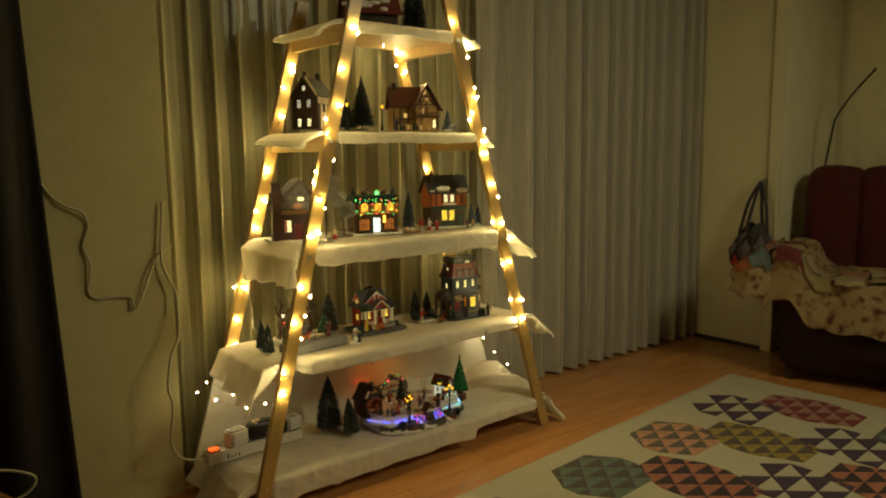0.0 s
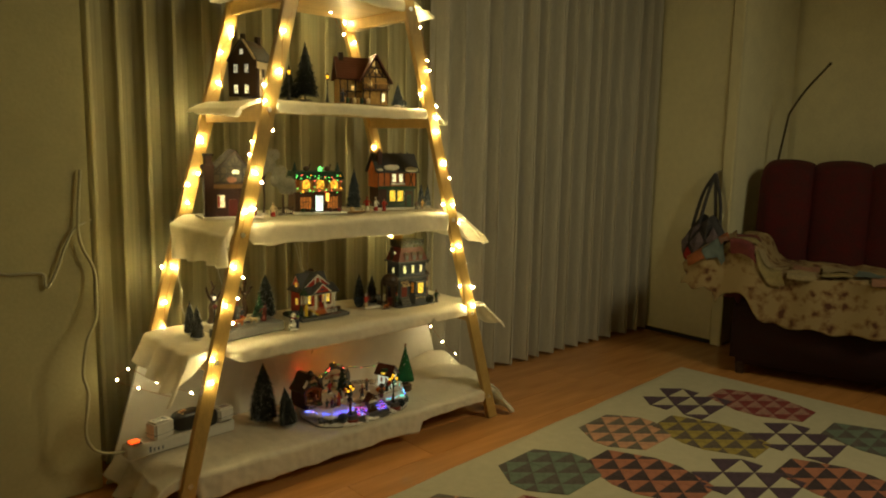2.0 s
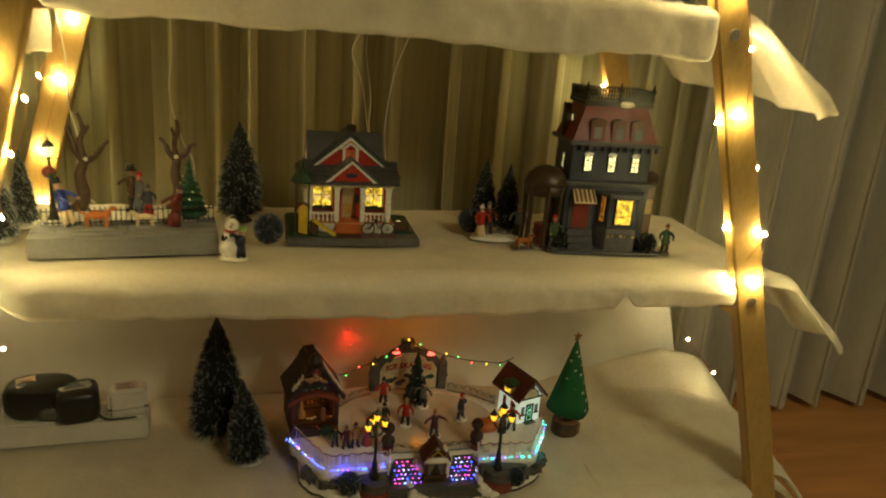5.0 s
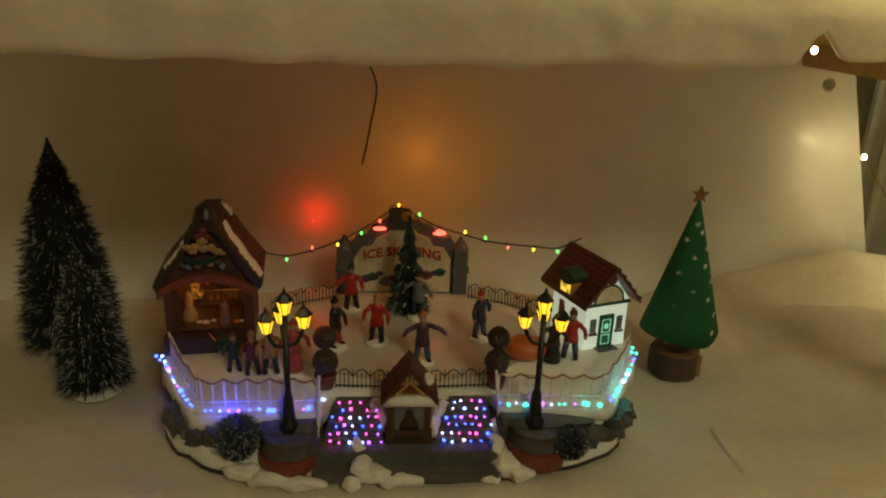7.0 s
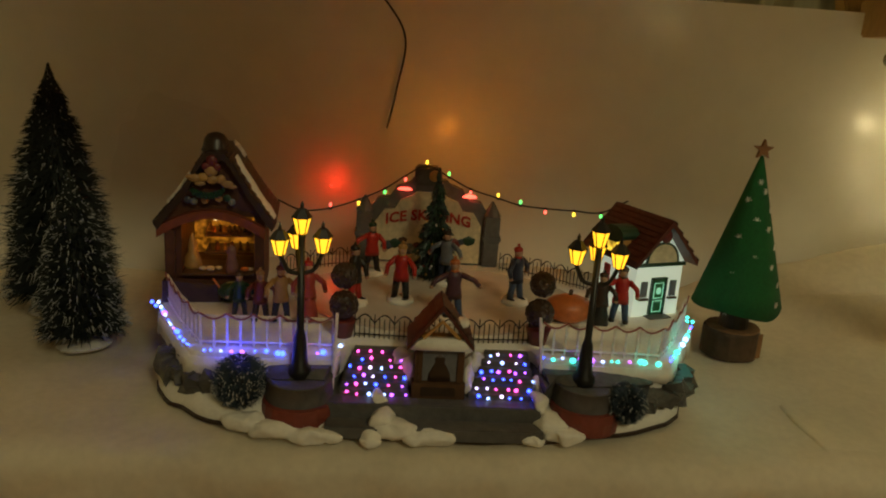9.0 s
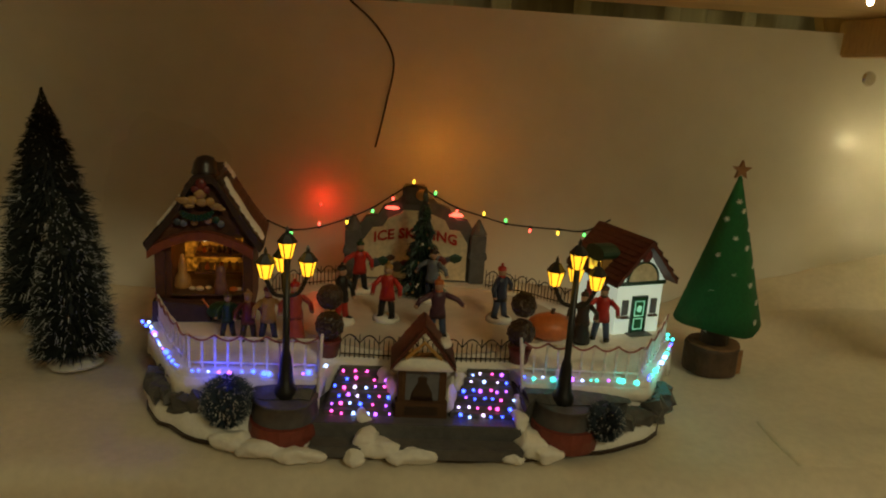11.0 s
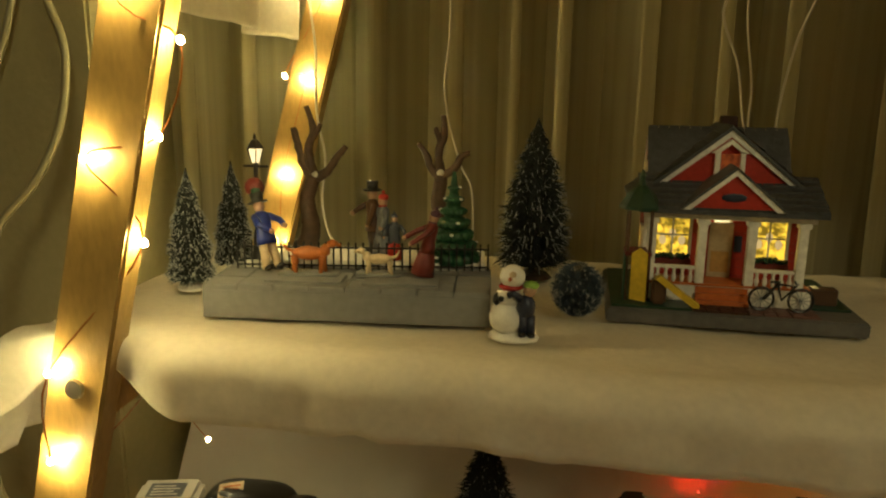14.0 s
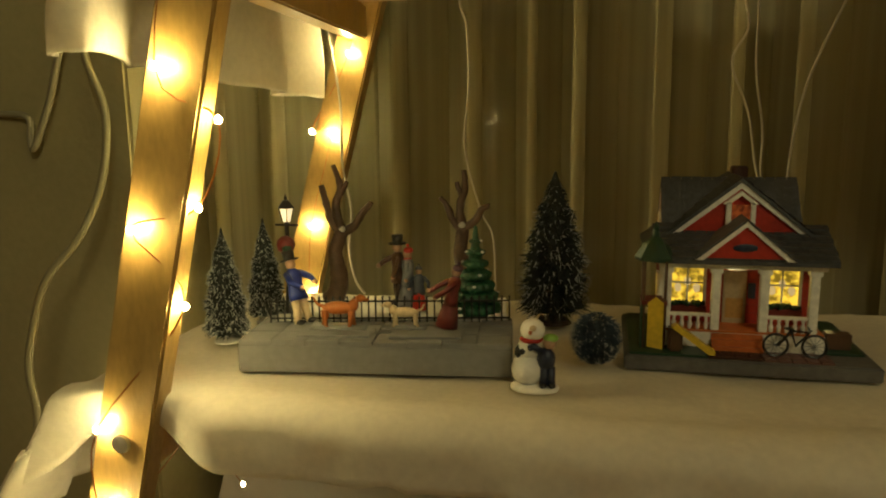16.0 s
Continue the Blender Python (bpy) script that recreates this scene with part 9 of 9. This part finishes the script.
W = 2.358
cable("grey cable tacked in kinks along the plaster wall", [(0.36, W, 1.09), (0.395, W, 1.02), (0.43, W - 0.01, 0.985), (0.475, W - 0.012, 0.965), (0.492, W, 0.92), (0.474, W, 0.86), (0.490, W - 0.006, 0.80), (0.480, W, 0.725), (0.50, W, 0.70), (0.555, W, 0.695), (0.600, W - 0.004, 0.69), (0.604, W - 0.008, 0.66), (0.612, W - 0.01, 0.655), (0.640, W - 0.01, 0.71), (0.662, W - 0.01, 0.77), (0.69, W - 0.006, 0.815), (0.74, W + 0.02, 0.835)], 0.0042, GREYCABLE)
cable("pale grey extension lead hanging down the wall to the power strip", [(0.710, 2.350, 0.983), (0.696, 2.345, 0.824), (0.703, 2.338, 0.759), (0.729, 2.330, 0.694), (0.728, 2.315, 0.616), (0.715, 2.285, 0.554), (0.683, 2.262, 0.505), (0.667, 2.250, 0.441), (0.663, 2.245, 0.402), (0.672, 2.240, 0.350), (0.660, 2.240, 0.240), (0.676, 2.235, 0.190), (0.715, 2.240, 0.163), (0.768, 2.246, 0.152)], 0.0044, mat("pale_cable", (0.44, 0.40, 0.23), 0.45, 0.05, 60, 0.0))
YC = 2.405
cable("thin white cable hanging behind the village", [(1.128, YC, 0.90), (1.137, YC, 0.812), (1.145, YC, 0.782), (1.147, YC, 0.720), (1.142, YC, 0.650), (1.160, YC, 0.578), (1.175, YC, 0.545), (1.178, YC, 0.481), (1.180, YC + 0.004, 0.40)], 0.0013, WHITECABLE)
cable("thin white cable hanging behind the red house", [(1.432, YC, 0.84), (1.438, YC, 0.798), (1.442, YC, 0.770), (1.428, YC, 0.736), (1.447, YC, 0.684), (1.456, YC - 0.01, 0.625), (1.458, 2.32, 0.575)], 0.0013, WHITECABLE)
cable("thin white cable hanging behind the red house", [(1.448, YC, 0.84), (1.451, YC, 0.798), (1.452, YC, 0.730), (1.462, YC, 0.666), (1.459, YC - 0.02, 0.620), (1.458, 2.32, 0.575)], 0.0013, WHITECABLE)
cable("thin white cable hanging behind the red house", [(1.548, YC, 0.83), (1.513, YC, 0.745), (1.498, YC, 0.695), (1.487, YC - 0.01, 0.619), (1.480, 2.32, 0.575)], 0.0013, WHITECABLE)
cable("thin clear cable wound along the back leg", [(0.980, 2.388, 0.82), (0.986, 2.388, 0.785), (0.998, 2.388, 0.703), (0.999, 2.386, 0.632), (1.009, 2.384, 0.578), (1.006, 2.380, 0.531), (1.018, 2.365, 0.497), (1.036, 2.345, 0.486)], 0.0015, WHITECABLE)
cable("thin dark wire hanging in front of the back board", [(1.462, 2.381, 0.434), (1.490, 2.381, 0.410), (1.508, 2.380, 0.378), (1.502, 2.380, 0.333), (1.493, 2.380, 0.289)], 0.0011, DKBROWN)

# ---- power strip and adapters ----
PLASTIC = mat("white_plastic", (0.66, 0.63, 0.55), 0.4, 0.05, 90, 0.05)
BLACKPL = mat("black_plastic", (0.012, 0.012, 0.012), 0.35, 0.15, 90, 0.05)
ZB = LEVELS[0] + 0.005
PM = pose(0.945, 2.256, ZB, 0, 0, 4)
ps = thing("power_strip", PM, "white power strip with a glowing red switch", "power strip")
part("strip_body", box(B(), -0.180, 0.168, -0.026, 0.026, 0.0, 0.040, bevel=0.004), PLASTIC, ps)
part("switch_frame", box(B(), -0.170, -0.135, -0.016, 0.016, 0.040, 0.0435, bevel=0.001), BLACKPL, ps)
part("switch", box(B(), -0.167, -0.138, -0.012, 0.012, 0.0435, 0.0505, bevel=0.002), glow("switch_red", 1.0, 0.10, 0.01, 1.5, (0.5, 0.05, 0.02)), ps, "glowing red rocker switch")
for k, (w, hgt) in enumerate(((0.009, 0.017), (0.007, 0.011), (0.007, 0.011), (0.007, 0.011))):
    part("writing_bar", box(B(), -0.118 + 0.013 * k, -0.118 + 0.013 * k + w * 0.75, -0.0272, -0.0262, 0.010, 0.010 + hgt), GREYP, ps, "dark handwritten stroke")
for x in (-0.06, 0.0, 0.06, 0.12):
    part("outlet", cyl(B(), x, 0, 0.040, 0.0412, 0.019, 0.019, 20), PLASTIC, ps)


def adapter(m, w, d, h, material, label, panel):
    a = thing("power_adapter", m, label, "adapter", "adapters in the power strip")
    part("housing", box(B(), -w / 2, w / 2, -d / 2, d / 2, 0.0, h, bevel=0.006), material, a)
    part("seam", box(B(), -w / 2 - 0.0004, w / 2 + 0.0004, -d / 2 - 0.0004, d / 2 + 0.0004, h * 0.30, h * 0.32), GREYP, a, "thin moulded seam")
    lp = part("label_plate", box(B(), -w * 0.30, w * 0.26, -d * 0.32, d * 0.22, h, h + 0.0006), panel, a, "printed label plate")
    for k in range(4):
        part("label_bar", box(B(), -w * 0.24, w * (0.18 - 0.08 * (k % 2)), -d * 0.26 + d * 0.11 * k, -d * 0.22 + d * 0.11 * k, h + 0.0006, h + 0.001), WHITEP if panel is GREYP else GREYP, lp)
    return a


adapter(PM @ pose(-0.073, -0.004, 0.0415, 0, 0, 11), 0.068, 0.050, 0.054, PLASTIC, "cream white plug-in power adapter with a dark label", GREYP)
adapter(PM @ pose(0.138, -0.004, 0.0415, 0, 0, 8), 0.058, 0.044, 0.044, PLASTIC, "cream white plug-in power adapter with a pinkish label", paint("label_pink", 0.55, 0.42, 0.34))


def pebble(m, rx, ry, rz, e):
    """A block with very round edges that stands on its underside."""
    bm = B()
    bmesh.ops.create_uvsphere(bm, u_segments=32, v_segments=20, radius=1.0)
    for v in bm.verts:
        v.co = m @ Vector((rx * math.copysign(abs(v.co.x) ** e, v.co.x), ry * math.copysign(abs(v.co.y) ** e, v.co.y), rz + rz * math.copysign(abs(v.co.z) ** e, v.co.z)))
    return bm


ba = thing("power_adapter", PM @ pose(0.030, -0.002, 0.0415, 0, 0, 0), "rounded black plug-in power adapter with two pale labels", "adapter", "adapters in the power strip")
part("housing", pebble(pose(-0.012, 0.002, 0.0), 0.052, 0.030, 0.0315, 0.62), BLACKPL, ba, "rounded black housing", True)
lp = part("label_plate", box(B(), -0.013, 0.013, -0.011, 0.011, -0.0006, 0.0006, Matrix.Translation((-0.030, -0.006, 0.0615)) @ pose(0, 0, 0, 10, -6, 14)), PALE, ba, "pale printed label")
for k in range(3):
    part("label_bar", box(B(), -0.009, 0.006 + 0.002 * k, -0.006 + 0.005 * k, -0.004 + 0.005 * k, 0.0006, 0.0009, Matrix.Translation((-0.030, -0.006, 0.0615)) @ pose(0, 0, 0, 10, -6, 14)), ORANGE, lp)
part("housing_recess", pebble(pose(0.004, -0.020, 0.004), 0.018, 0.012, 0.012, 0.8), paint("worn_grey_plastic", 0.10, 0.10, 0.095), ba, "worn grey recess", True)
part("housing_block", pebble(pose(0.040, -0.014, 0.0, 0, 0, 10), 0.030, 0.030, 0.0275, 0.45), BLACKPL, ba, "squarish black plug block", True)
LM = Matrix.Translation((0.0385, -0.016, 0.0556)) @ pose(0, 0, 0, 3, 0, 14)
pl2 = part("label_plate", prism(B(), [(-0.024, -0.004), (-0.019, -0.011), (0.017, -0.011), (0.022, -0.004), (0.020, 0.010), (-0.018, 0.010)], 0.001, LM @ pose(0, 0, 0, -90)), paint("grey_label", 0.42, 0.41, 0.37), ba, "grey printed label")
for k in range(3):
    part("label_bar", box(B(), -0.016 + 0.002 * k, 0.012 - 0.004 * k, -0.006 + 0.006 * k, -0.003 + 0.006 * k, 0.0002, 0.0012, LM), GREYP, pl2)
part("indicator", ball(B(), 0.010, -0.004, 0.0605, 0.0010, 1), DOT["red"], ba, "tiny red indicator")
cable("black lead from the adapter", [(1.040, 2.24, ZB + 0.055), (1.055, 2.232, ZB + 0.045), (1.075, 2.228, ZB + 0.046), (1.10, 2.235, ZB + 0.044)], 0.0015, BLACKPL)

# ---- floor boards ----
rng = random.Random(9)
lay = {}
y = YB
row = 0
while y < YW:
    w = 0.19
    x = XL - rng.uniform(0, 1.1)
    while x < 4.5:
        L = 1.28
        x0, x1 = max(x, XL), min(x + L, 4.5)
        if x1 - x0 > 0.05:
            key = round(x1 - x0, 2)
            if key not in lay:
                bm = box(B(), 0, key - 0.0012, 0, w - 0.0012, -0.012, 0.0, bevel=0.0008)
                me = bpy.data.meshes.new("floor_board")
                bm.to_mesh(me)
                bm.free()
                me.materials.append(LAMINATE)
                lay[key] = me
            ob = new("floor_board", lay[key])
            ob.parent = floor
            ob.location = (x0, y, 0)
        x += L
    y += w
